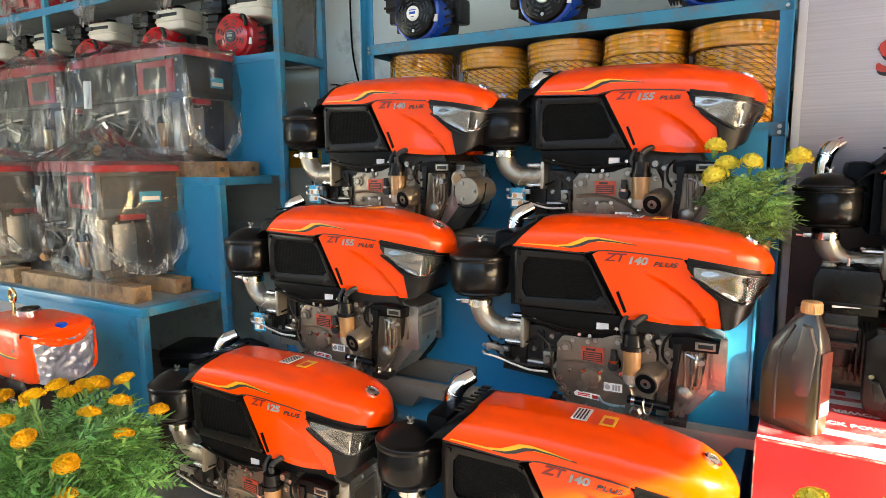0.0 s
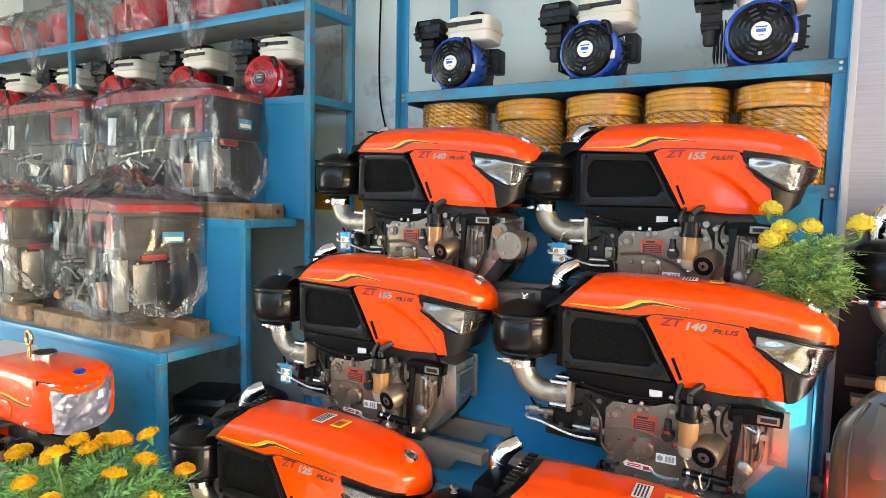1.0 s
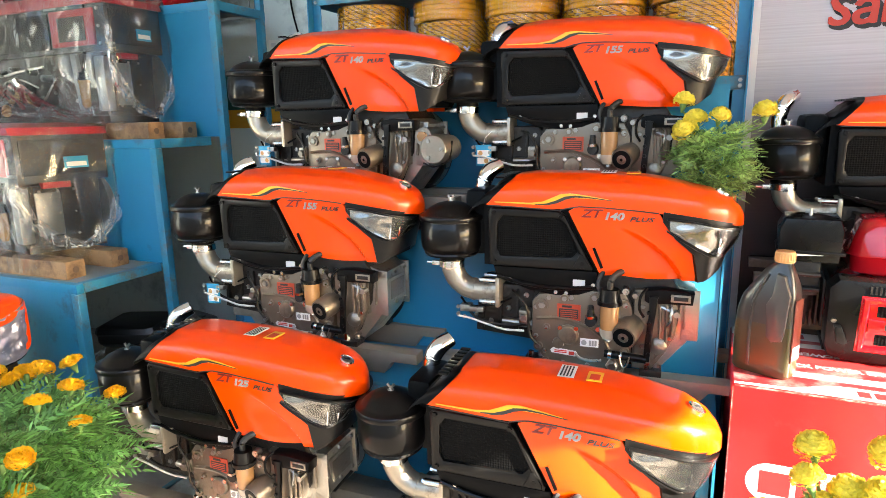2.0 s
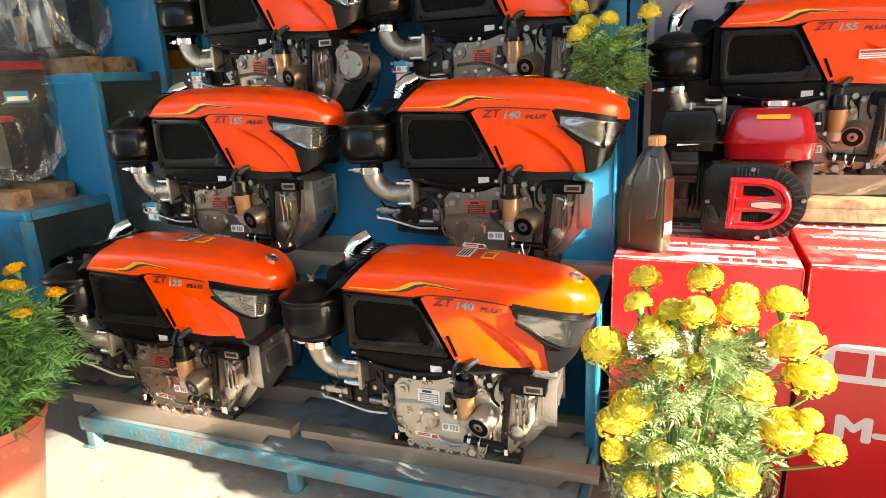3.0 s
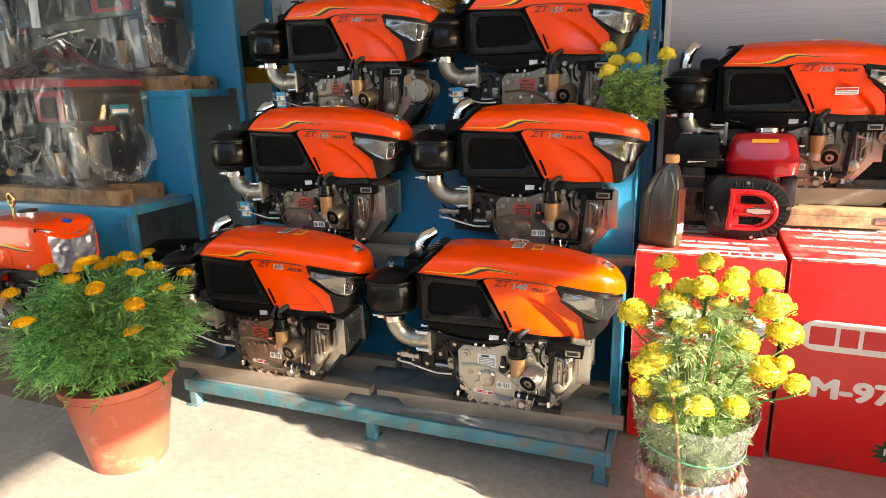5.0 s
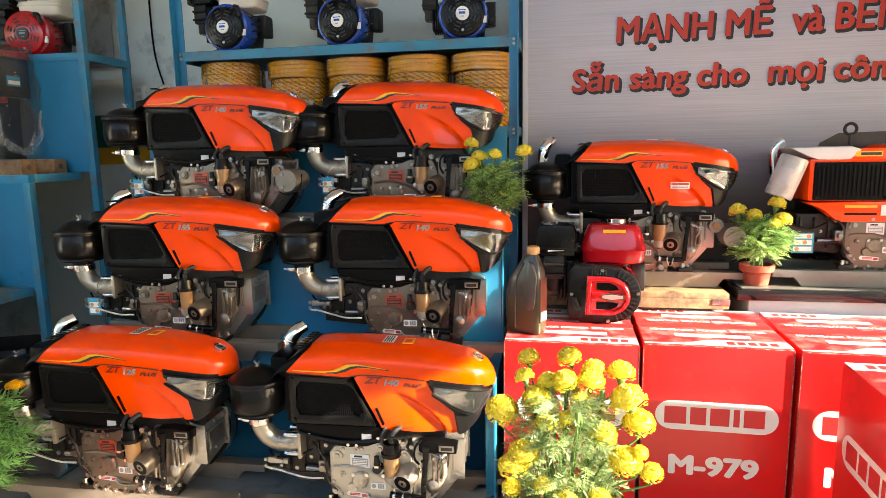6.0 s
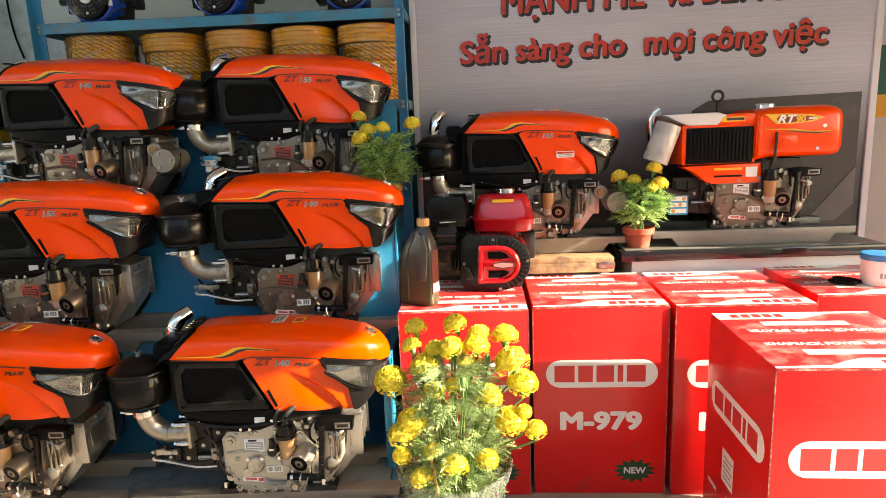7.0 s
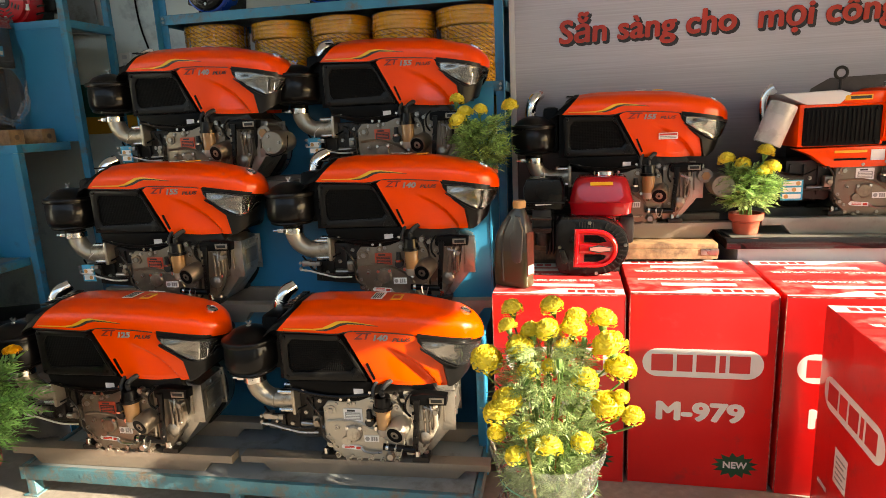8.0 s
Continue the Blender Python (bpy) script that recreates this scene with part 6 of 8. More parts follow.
    if foil:
        def front_sheet(half, top, low, out, crumple, ni=40, nj=24):
            """Curved sheet over the nose, its upper edge dipping in the middle."""
            bm_ = B()
            rows_ = []
            for j in range(nj + 1):
                v = j / nj
                row = []
                for i in range(ni + 1):
                    u = 2 * i / ni - 1
                    z1 = top - 0.034 * (1 - u * u) ** 1.5
                    z0 = low + 0.045 * abs(u) ** 3
                    y, z = half * u, z0 + (z1 - z0) * v
                    x = out - 0.050 * abs(u) ** 7 - 0.012 * (1 - v) ** 2
                    x += crumple * (0.010 * abs(noise.noise((y * 22, z * 30, 3.0))) + 0.007 * abs(noise.noise((y * 55, z * 48, 1.0))))
                    row.append((x, y, z))
                rows_.append(row)
            loft(bm_, rows_, caps=False, closed=False)
            return bm_

        part("lamp_surround", front_sheet(0.1315, 0.488, 0.272, 0.301, 0.0), BLACK, ob)
        part("foil_wrap", front_sheet(0.1285, 0.484, 0.280, 0.305, 1.3), FOIL, ob, "crumpled silver film over the headlight")
        b = B()
        rings = []
        for i in range(25):
            u = 2 * i / 24 - 1
            drop = 0.052 * (1 - u * u) + 0.022
            edge = [(0.19 + 0.126 * math.sin(q * math.pi / 20) * (1 - 0.35 * abs(u) ** 5), 0.506 - 0.012 * u ** 4 - drop * (1 - math.cos(q * math.pi / 20))) for q in range(11)]
            rings.append([(x, 0.128 * u, z) for x, z in edge] + [(x - 0.006, 0.128 * u, z - 0.010) for x, z in edge[::-1]])
        loft(b, rings)
        part("nose_lip", b, ORANGE, tank, "orange lip curving over the headlight")
        m2 = Matrix.Translation((0.275, 0.0, 0.492)) @ Matrix.Rotation(radians(27), 4, "Y")
        b = B()
        lathe(b, [(0.026, -0.004), (0.026, 0.003), (0.02, 0.004), (0.0, 0.004)], 24, m2 @ Matrix.Diagonal((0.7, 1, 1, 1)))
        e = part("emblem", b, CHROME, ob)
        b = B()
        lathe(b, [(0.022, 0.003), (0.022, 0.006), (0.0, 0.006)], 24, m2 @ Matrix.Diagonal((0.7, 1, 1, 1)))
        part("emblem_field", b, BLUE_E, e)
    else:
        mm = Matrix.Translation((-0.500, -0.10, 0.29)) @ Matrix.Rotation(radians(20), 4, "Y")
        b = B()
        lathe(b, [(0.0, 0), (0.053, 0), (0.055, 0.005), (0.055, 0.165), (0.051, 0.172), (0.0, 0.172)], 28, mm)
        w = part("wrapped_air_cleaner", b, FOAM, ob, "air cleaner wrapped in white foam sheet")
        b = B()
        tube(b, [(-0.475, -0.10, 0.215), (-0.47, -0.10, 0.17), (-0.43, -0.10, 0.14), (-0.36, -0.09, 0.13)], 0.03, 14)
        part("intake_elbow", b, CAST_DARK, w)
        b = B()
        box(b, -0.445, -0.36, -0.135, -0.132, 0.055, 0.14, 0.001)
        tg = part("hang_tag", b, TAG_BLUE, ob, "blue and white instruction tag")
        b = B()
        for z in (0.063, 0.09, 0.117):
            box(b, -0.437, -0.368, -0.1375, -0.1345, z, z + 0.019)
        part("tag_print", b, LABEL_W, tg)
        for x, z in ((-0.395, 0.10), (-0.425, 0.072), (-0.38, 0.126)):
            b = B()
            rod(b, (x, -0.1372, z), (x, -0.1382, z), 0.009, 0.009, 10)
            part("tag_picture", b, CAP, tg)
        b = B()
        box(b, 0.17, 0.24, 0.0, 0.02, 0.10, 0.155, 0.004)
        box(b, 0.18, 0.20, 0.0, 0.02, 0.0, 0.10, 0.004)
        rod(b, (0.225, 0.0, 0.13), (0.225, -0.012, 0.13), 0.010, 0.010, 10)
        part("rear_bracket", b, CAST_DARK, ob)
    for y in (-0.165, 0.115):
        b = B()
        skid(b, -0.52, 0.355, y, -0.014, 0.068)
        part("skid", b, RAIL if foil else RAIL_GREY, ob, "grey notched steel skid")
    if m:
        ob.matrix_basis = m
    return ob


classic_engine("orange square-tank diesel engine with lifting eye on the stone slab", False, pose(1.391, 2.325, 0.8965, 0, 0, 0) @ Matrix.Scale(0.965, 4))
classic_engine("orange square-tank diesel engine with foil-wrapped headlight beside marigolds", True, pose(-2.725, 1.30, 0.285, 0, 0, 0))
for k, y in enumerate((1.11, 1.41)):
    ob = thing("timber_block", "dark square timber under the orange engine", "timber", "timbers under the engine")
    b = B()
    box(b, -3.2, -2.42, y, y + 0.08, 0.0, 0.206, 0.006)
    part("beam", b, WOOD_DK, ob)


# ---- small petrol engines ----
def petrol_engine(label, group, shroud, tank_mat, square=False, m=None):
    ob = thing("petrol_engine", label, "engine", group)
    b = B()
    box(b, -0.11, 0.10, -0.06, 0.12, 0.0, 0.018, 0.004)
    part("base", b, DARK, ob)
    b = B()
    prism(b, [(-0.10, 0.018), (0.09, 0.018), (0.10, 0.10), (0.08, 0.20), (-0.08, 0.20), (-0.11, 0.12)], -0.05, 0.11, 0.012)
    part("crankcase", b, DARK, ob)
    for k in range(5):
        b = B()
        box(b, -0.155 + 0.012 * k, -0.150 + 0.012 * k, -0.04, 0.10, 0.06, 0.19, 0.001)
        part("cylinder_fin", b, DARK, ob)
    if square:
        out = [(-0.115, 0.04), (-0.105, 0.012), (-0.06, 0.002)] + [(0.02 + 0.108 * math.sin(radians(a)), 0.11 - 0.108 * math.cos(radians(a))) for a in range(0, 181, 12)] + [(-0.095, 0.218), (-0.115, 0.195)]
        b = B()
        prism(b, out, -0.13, -0.05, 0.012)
        co = part("fan_cover", b, MOULDED, ob, "black recoil cover with slots")
        b = B()
        lathe(b, [(0.098, 0), (0.115, 0.01), (0.12, 0.05), (0.118, 0.09)], 30, Matrix.Translation((0.0, -0.035, 0.115)) @ Matrix.Rotation(radians(-90), 4, "X"))
        part("shroud", b, shroud, ob, "glossy red shroud")
        d_form = lambda g: [(-0.055 + g, 0.034 + g), (0.015, 0.034 + g)] + [(0.02 + (0.073 - g) * math.sin(radians(a)), 0.107 - (0.073 - g) * math.cos(radians(a))) for a in range(12, 172, 10)] + [(0.015, 0.180 - g), (-0.05 + g, 0.180 - g)]
        b = B()
        prism(b, d_form(0.0), -0.134, -0.128, 0.002)
        fp = part("face_panel", b, shroud, co, "red face panel")
        b = B()
        loft(b, [[(x, y, z) for x, z in d_form(g)] for g, y in ((0.003, -0.133), (0.003, -0.141), (0.006, -0.144), (0.013, -0.144), (0.017, -0.139), (0.017, -0.133))], caps=False)
        part("face_rim", b, shroud, fp, "raised red rim")
        for lo, hi in ((0.057, 0.086), (0.129, 0.158)):
            b = B()
            win = [(-0.018, lo), (0.026, lo), (0.046, lo + 0.010), (0.056, hi - 0.005), (0.034, hi), (-0.018, hi - 0.002)]
            if lo > 0.1:
                win = [(x, lo + hi - z) for x, z in win]
            prism(b, win, -0.1352, -0.1335, 0.0)
            part("vent_mesh", b, SCREEN, fp, "black vent mesh")
        b = B()
        prism(b, [(-0.034, 0.090), (0.075, 0.098), (0.082, 0.107), (0.075, 0.117), (-0.034, 0.124)], -0.142, -0.133, 0.003)
        part("face_bar", b, shroud, fp)
        for (x0, x1, hz), mt, nm, y in (((-0.002, 0.072, 0.0145), LABEL_K, "badge_edge", -0.1432), ((0.002, 0.068, 0.0095), BADGE_PINK, "face_badge", -0.1442)):
            b = B()
            prism(b, [(x0, 0.107 - hz * 0.5), (x0 + 0.03, 0.107 - hz), (x1, 0.107 - hz * 0.5), (x1, 0.107 + hz * 0.5), (x0 + 0.03, 0.107 + hz), (x0, 0.107 + hz * 0.5)], y, -0.141)
            part(nm, b, mt, fp)
        for k in range(14):
            a = radians(20 + k * 10.5)
            b = B()
            mm = Matrix.Translation((0.02 + 0.09 * math.sin(a), -0.1305, 0.11 - 0.09 * math.cos(a))) @ Matrix.Rotation(-a, 4, "Y")
            box(b, -0.0025, 0.0025, -0.001, 0.002, -0.011, 0.011, 0, mm)
            part("slot", b, DARK, co)
        for k in range(6):
            b = B()
            box(b, -0.035 + 0.009 * k, -0.031 + 0.009 * k, -0.1315, -0.129, 0.186, 0.206)
            part("slot", b, DARK, co)
        for x, z in ((0.0, 0.203), (-0.1, 0.11), (0.022, 0.012), (0.117, 0.12)):
            bolt(co, x, -0.13, z, 0.007)
        b = B()
        prism(b, [(-0.10, 0.10), (-0.085, 0.10), (-0.07, 0.06), (-0.075, 0.05), (-0.092, 0.055)], -0.155, -0.128, 0.004)
        part("pull_handle", b, MOULDED, co)
    else:
        b = B()
        lathe(b, [(0.085, 0), (0.108, 0.012), (0.118, 0.04), (0.118, 0.10)], 40, Matrix.Translation((0.0, -0.13, 0.112)) @ Matrix.Rotation(radians(-90), 4, "X"))
        sh = part("shroud", b, shroud, ob, "glossy painted fan shroud")
        b = B()
        lathe(b, [(0.0, 0), (0.088, 0), (0.098, 0.006), (0.103, 0.02), (0.105, 0.03)], 32, Matrix.Translation((0.0, -0.145, 0.112)) @ Matrix.Rotation(radians(-90), 4, "X") @ Matrix.Rotation(radians(22), 4, "Z"))
        rc = part("recoil_cover", b, MOULDED if shroud == BLUE_E else shroud, sh)
        for k in range(8):
            for r0 in (0.045, 0.062, 0.078):
                a = radians(22.5 + 45 * k)
                b = B()
                mm = Matrix.Translation((r0 * math.sin(a), -0.1465, 0.112 - r0 * math.cos(a))) @ Matrix.Rotation(-a, 4, "Y")
                box(b, -0.013, 0.013, -0.001, 0.002, -0.003, 0.003, 0, mm)
                part("slot", b, CHARCOAL if shroud == BLUE_E else DARK, rc)
        b = B()
        rod(b, (0, -0.144, 0.112), (0, -0.150, 0.112), 0.032, 0.031, 28)
        dsc = part("badge_disc", b, LABEL_W if shroud == BLUE_E else LABEL_K, rc, "round badge")
        b = B()
        box(b, -0.016, 0.014, -0.1512, -0.1498, 0.108, 0.119)
        box(b, -0.018, 0.018, -0.1512, -0.1498, 0.124, 0.128)
        box(b, -0.008, 0.008, -0.1512, -0.1498, 0.096, 0.099)
        part("badge_sign", b, BLUE_E if shroud == BLUE_E else GREY_P, dsc)
        bolt(rc, 0.0, -0.142, 0.038, 0.008)
        b = B()
        prism(b, [(0.119 * math.sin(radians(a)), 0.115 - 0.117 * math.cos(radians(a))) for a in range(0, 360, 15)], -0.118, 0.0, 0.012)
        part("blower_housing", b, shroud, ob)
        b = B()
        box(b, 0.095, 0.112, -0.128, -0.122, 0.07, 0.10)
        part("sticker", b, LABEL_W, ob)
        b = B()
        tube(b, [(0.06, -0.13, 0.21), (0.085, -0.14, 0.20), (0.095, -0.14, 0.16)], 0.011, 8)
        part("pull_handle", b, MOULDED, ob)
    # tank
    b = B()
    rows = []
    for z, k in ((0.215, 0.86), (0.222, 0.95), (0.262, 1.0), (0.266, 1.03), (0.27, 1.0), (0.32, 0.90), (0.345, 0.83), (0.357, 0.76), (0.362, 0.66)) if square else ((0.218, 0.9), (0.225, 0.98), (0.262, 1.02), (0.266, 1.08), (0.272, 1.08), (0.276, 1.02), (0.318, 0.99), (0.328, 0.95), (0.333, 0.86)):
        ring = []
        for i in range(32):
            a = 2 * math.pi * i / 32
            c, q = math.cos(a), math.sin(a)
            ring.append((0.035 + 0.11 * k * math.copysign(abs(c) ** 0.4, c), 0.02 + 0.085 * k * math.copysign(abs(q) ** 0.4, q), z))
        rows.append(ring)
    loft(b, rows)
    tk = part("fuel_tank", b, tank_mat, ob)
    b = B()
    lathe(b, [(0.03, 0.34), (0.034, 0.345), (0.034, 0.358), (0.028, 0.362), (0.0, 0.362)], 18, Matrix.Translation((0.045, 0.02, 0.02 if square else 0)))
    part("filler_cap", b, CHROME if square else BLACK, tk)
    if not square:
        b = B()
        box(b, -0.03, 0.11, -0.0685, -0.062, 0.290, 0.308, 0.001)
        part("tank_label", b, CHARCOAL, tk, "dark tank label")
    b = B()
    if square:
        box(b, 0.0, 0.075, -0.0615, -0.055, 0.333, 0.345, 0, Matrix.Identity(4))
    else:
        box(b, -0.06, -0.01, -0.078, -0.068, 0.285, 0.306)
    part("tank_sticker", b, GOLD if square else LABEL_K, tk)
    # air filter, carburettor, muffler
    b = B()
    up = 0.03 if square else 0.0
    prism(b, [(-0.225, 0.245), (-0.095, 0.245), (-0.09, 0.30 + up), (-0.10, 0.332 + up), (-0.215, 0.332 + up), (-0.228, 0.30 + up)], -0.085, 0.05, 0.012)
    af = part("air_filter_box", b, MOULDED, ob)
    b = B()
    box(b, -0.23, -0.085, -0.09, 0.055, 0.268, 0.276, 0.002)
    part("lid_seam", b, BLACK_GLOSS, af)
    b = B()
    if square:
        prism(b, [(-0.185, 0.262), (-0.13, 0.266), (-0.13, 0.274), (-0.165, 0.272), (-0.185, 0.27)], -0.0875, -0.084)
    else:
        box(b, -0.20, -0.14, -0.089, -0.084, 0.305, 0.322)
    part("filter_sticker", b, LABEL_W if square else CHARCOAL, af)
    b = B()
    rod(b, (-0.16, -0.02, 0.33 + up), (-0.16, -0.02, 0.352 + up), 0.005, 0.004, 8)
    box(b, -0.172, -0.148, -0.022, -0.018, 0.338 + up, 0.349 + up, 0.001)
    part("wing_nut", b, STEEL, af)
    b = B()
    box(b, -0.20, -0.13, -0.07, 0.02, 0.15, 0.245, 0.01)
    cb = part("carburettor", b, DARK, ob)
    b = B()
    lathe(b, [(0.022, 0.10), (0.026, 0.11), (0.026, 0.15)], 16, Matrix.Translation((-0.165, -0.04, 0)))
    part("float_bowl", b, CAST_DARK, cb)
    for z in (0.17, 0.21):
        b = B()
        rod(b, (-0.20, -0.075, z), (-0.13, -0.075, z), 0.006, 0.006, 8)
        part("throttle_link", b, CAST_DARK, cb)
    b = B()
    box(b, 0.10, 0.15, 0.03, 0.12, 0.09, 0.2, 0.012)
    mf = part("muffler", b, DARK, ob)
    for k in range(0 if square else 4):
        b = B()
        tube(b, [(0.10, -0.06, 0.06 + 0.035 * k), (0.135, -0.065, 0.065 + 0.035 * k), (0.15, -0.04, 0.07 + 0.035 * k)], 0.005, 6)
        part("pipe", b, DARK, mf)
    if m:
        ob.matrix_basis = m
    return ob


red = petrol_engine("red petrol engine with black recoil cover standing on a carton", "petrol engines", RED_E, RED_E, True, pose(0.207, 2.015, 0.719, 0, 0, -4) @ Matrix.Diagonal((1.12, 1.10, 1.02, 1)))
blue = petrol_engine("royal blue petrol engine with cream tank on the rack", "blue petrol engines", BLUE_E, CREAM, False, pose(-1.518, 2.44, 1.87, 0, 0, 0) @ Matrix.Scale(0.93, 4))
for x, r in ((-0.95, -3), (-0.395, 4)):
    copy_thing(blue, pose(x, 2.44, 1.87, 0, 0, r) @ Matrix.Identity(4))
white = petrol_engine("petrol engine with cream tank and red fan housing on the stand", "cream tank petrol engines", RED_E, CREAM, False, pose(-2.67, 2.50, 1.897, 0, 0, 10))
for x, r in ((-3.27, 4), (-3.92, 8), (-4.55, 5), (-5.2, 6)):
    copy_thing(white, pose(x, 2.50, 1.897, 0, 0, r))


# ---- hose coils ----
def hose_ring(bm, R, r, z, uv, seg=44, sec=8, ph=0.0):
    rows = []
    for i in range(seg):
        a = 2 * math.pi * i / seg
        wob = 1 + 0.006 * math.sin(3 * a + ph)
        rows.append([bm.verts.new(((R * wob + r * math.cos(w)) * math.cos(a), (R * wob + r * math.cos(w)) * math.sin(a), z + r * math.sin(w) + 0.0015 * math.sin(2 * a + ph)))
                     for w in [2 * math.pi * q / sec for q in range(sec)]])
    for i in range(seg):
        for q in range(sec):
            f = bm.faces.new((rows[i][q], rows[(i + 1) % seg][q], rows[(i + 1) % seg][(q + 1) % sec], rows[i][(q + 1) % sec]))
            for lp, (u, v) in zip(f.loops, ((i, q), (i + 1, q), (i + 1, q + 1), (i, q + 1))):
                lp[uv].uv = (u * 0.36, v * 0.42)


def hose_coil(R, layers, r, m, label, hose=None):
    ob = thing("hose_coil", label, "hose coil", "hose coils", m)
    b = B()
    uv = b.loops.layers.uv.new("UVMap")
    for k in range(layers):
        hose_ring(b, R - r, r, r + k * 1.66 * r, uv, ph=k * 1.7)
        hose_ring(b, R - 3 * r, r, r + k * 1.66 * r, uv, 36, 6, k)
    part("hose", b, hose or HOSE, ob, "yellow reinforced hose")
    h = layers * 1.66 * r
    b = B()
    prof = []
    for i in range(5):
        z = h * i / 4
        prof.append((R + 0.003, z))
    lathe(b, [(R - 0.03, -0.0005)] + prof + [(R - 0.03, h + 0.004)], 44)
    bmesh.ops.delete(b, geom=[f for f in b.faces if len(f.verts) > 4], context="FACES_ONLY")
    part("shrink_film", b, FILM_COIL, ob, "clear shrink film")
    return ob


random.seed(5)
stack = [(-1.585, 0.150, [(9, 0.0114, 0.0)], 0.165), (-1.225, 0.143, [(6, 0.0114, 0.0), (7, 0.0114, 0.13)], 0.0), (-0.92, 0.148, [(6, 0.0114, 0.0), (7, 0.0114, 0.13)], 0.0),
         (-0.615, 0.150, [(6, 0.0114, 0.0), (7, 0.0114, 0.13)], 0.0), (-0.315, 0.146, [(6, 0.0114, 0.0), (7, 0.0114, 0.13)], 0.0)]
for x, R, lay, z0 in stack:
    z = 1.487
    if z0:
        low = thing("hose_coil", "pale wrapped hose coil under another coil on the rack", "hose coil", "hose coils", pose(x + 0.01, 2.49, z))
        b = B()
        lathe(b, [(0.10, 0), (R - 0.012, 0), (R, 0.01), (R, 0.15), (R - 0.012, 0.163), (0.10, 0.163)], 40)
        part("hose", b, CAP, low)
        z += z0
    for n, r, dz in lay:
        hose_coil(R * random.uniform(0.97, 1.02), n, r, pose(x + random.uniform(-0.008, 0.008), 2.49 + random.uniform(-0.01, 0.01), z, 0, 0, random.uniform(0, 360)), "yellow reinforced hose coil in clear film on the rack")
        z += n * 1.66 * r + 0.003
    if not z0:
        hose_coil(R * 1.0, 4, 0.0114, pose(x - 0.008, 2.49, z + 0.002, 0, 0, 40), "thin yellow hose coil on top of a stack", HOSE_PLAIN)


# ---- bagged engines on the stepped stand ----
def film_bag(bm, hx, hy, h, seed, peak=0.09, skirt=0.02, crest=(-0.2, 0.45)):
    """A loose clear bag drawn over a box-shaped engine: a tent-like ridge on top, a few slanting folds, an uneven hem."""
    n = 140
    rad = 0.035
    # rounded rectangle walked at an even step
    flat = 2 * (hx - rad) * 2 + 2 * (hy - rad) * 2 + 2 * math.pi * rad
    outline = []
    corners = [(hx - rad, hy - rad, 0), (-hx + rad, hy - rad, 90), (-hx + rad, -hy + rad, 180), (hx - rad, -hy + rad, 270)]
    legs = [2 * (hx - rad), 2 * (hy - rad)] * 2
    arc = math.pi * rad / 2
    for i in range(n):
        s = flat * i / n
        for k, (cx, cy, a0) in enumerate(corners):
            if s < arc:
                a = radians(a0) + s / rad
                outline.append((cx + rad * math.cos(a), cy + rad * math.sin(a), math.cos(a), math.sin(a)))
                break
            s -= arc
            if s < legs[k]:
                a = radians(a0 + 90)
                nx, ny = math.cos(a), math.sin(a)
                outline.append((cx + rad * nx - ny * s, cy + rad * ny + nx * s, nx, ny))
                break
            s -= legs[k]
    rows = []
    cx0, cw = crest[0] * hx, crest[1] * hx
    levels = [-skirt, -skirt * 0.4] + [0.02 + (h - 0.02) * k / 16 for k in range(17)] + [h + peak * k / 9 for k in range(1, 10)]
    for j, z in enumerate(levels):
        up = max(0.0, (z - h) / peak)
        t = max(0.0, 1 - up) ** 1.5
        ring = []
        for x, y, nx, ny in outline:
            px = x * t + (1 - t) * (cx0 + cw * x / hx)
            py = y * (0.04 + 0.96 * t)
            q = Vector((x * 2.4 + seed, y * 2.4, z * 1.5 + 0.8 * x))
            f1 = max(0.0, 1 - abs(noise.noise(q)) * 5.5)
            q2 = Vector((x * 5 - 2 * z, y * 5 + seed, z * 2.2))
            f2 = max(0.0, 1 - abs(noise.noise(q2)) * 6)
            loose = 0.034 * math.sin(math.pi * min(1.0, max(0.0, z / h))) * (0.6 + 0.8 * noise.noise((x * 2, y * 2, seed)))
            amp = (0.020 * f1 ** 1.5 + 0.010 * f2 ** 1.5 + loose) * (1 - 0.5 * up)
            dz = 0.06 * noise.noise((x * 2.2, y * 2.2, seed)) + 0.025 * noise.noise((x * 9, y * 9, seed))
            lift = 0.020 * noise.noise((x * 7, y * 7, seed + z * 3)) * min(1.0, up * 4)
            ring.append((px + nx * amp, py + ny * amp, z + (dz if j == 0 else 0.4 * dz if j == 1 else 0.0) + lift + 0.05 * up * noise.noise((px * 6, seed, 0.0))))
        rows.append(ring)
    loft(bm, rows, caps=False)
    return bm


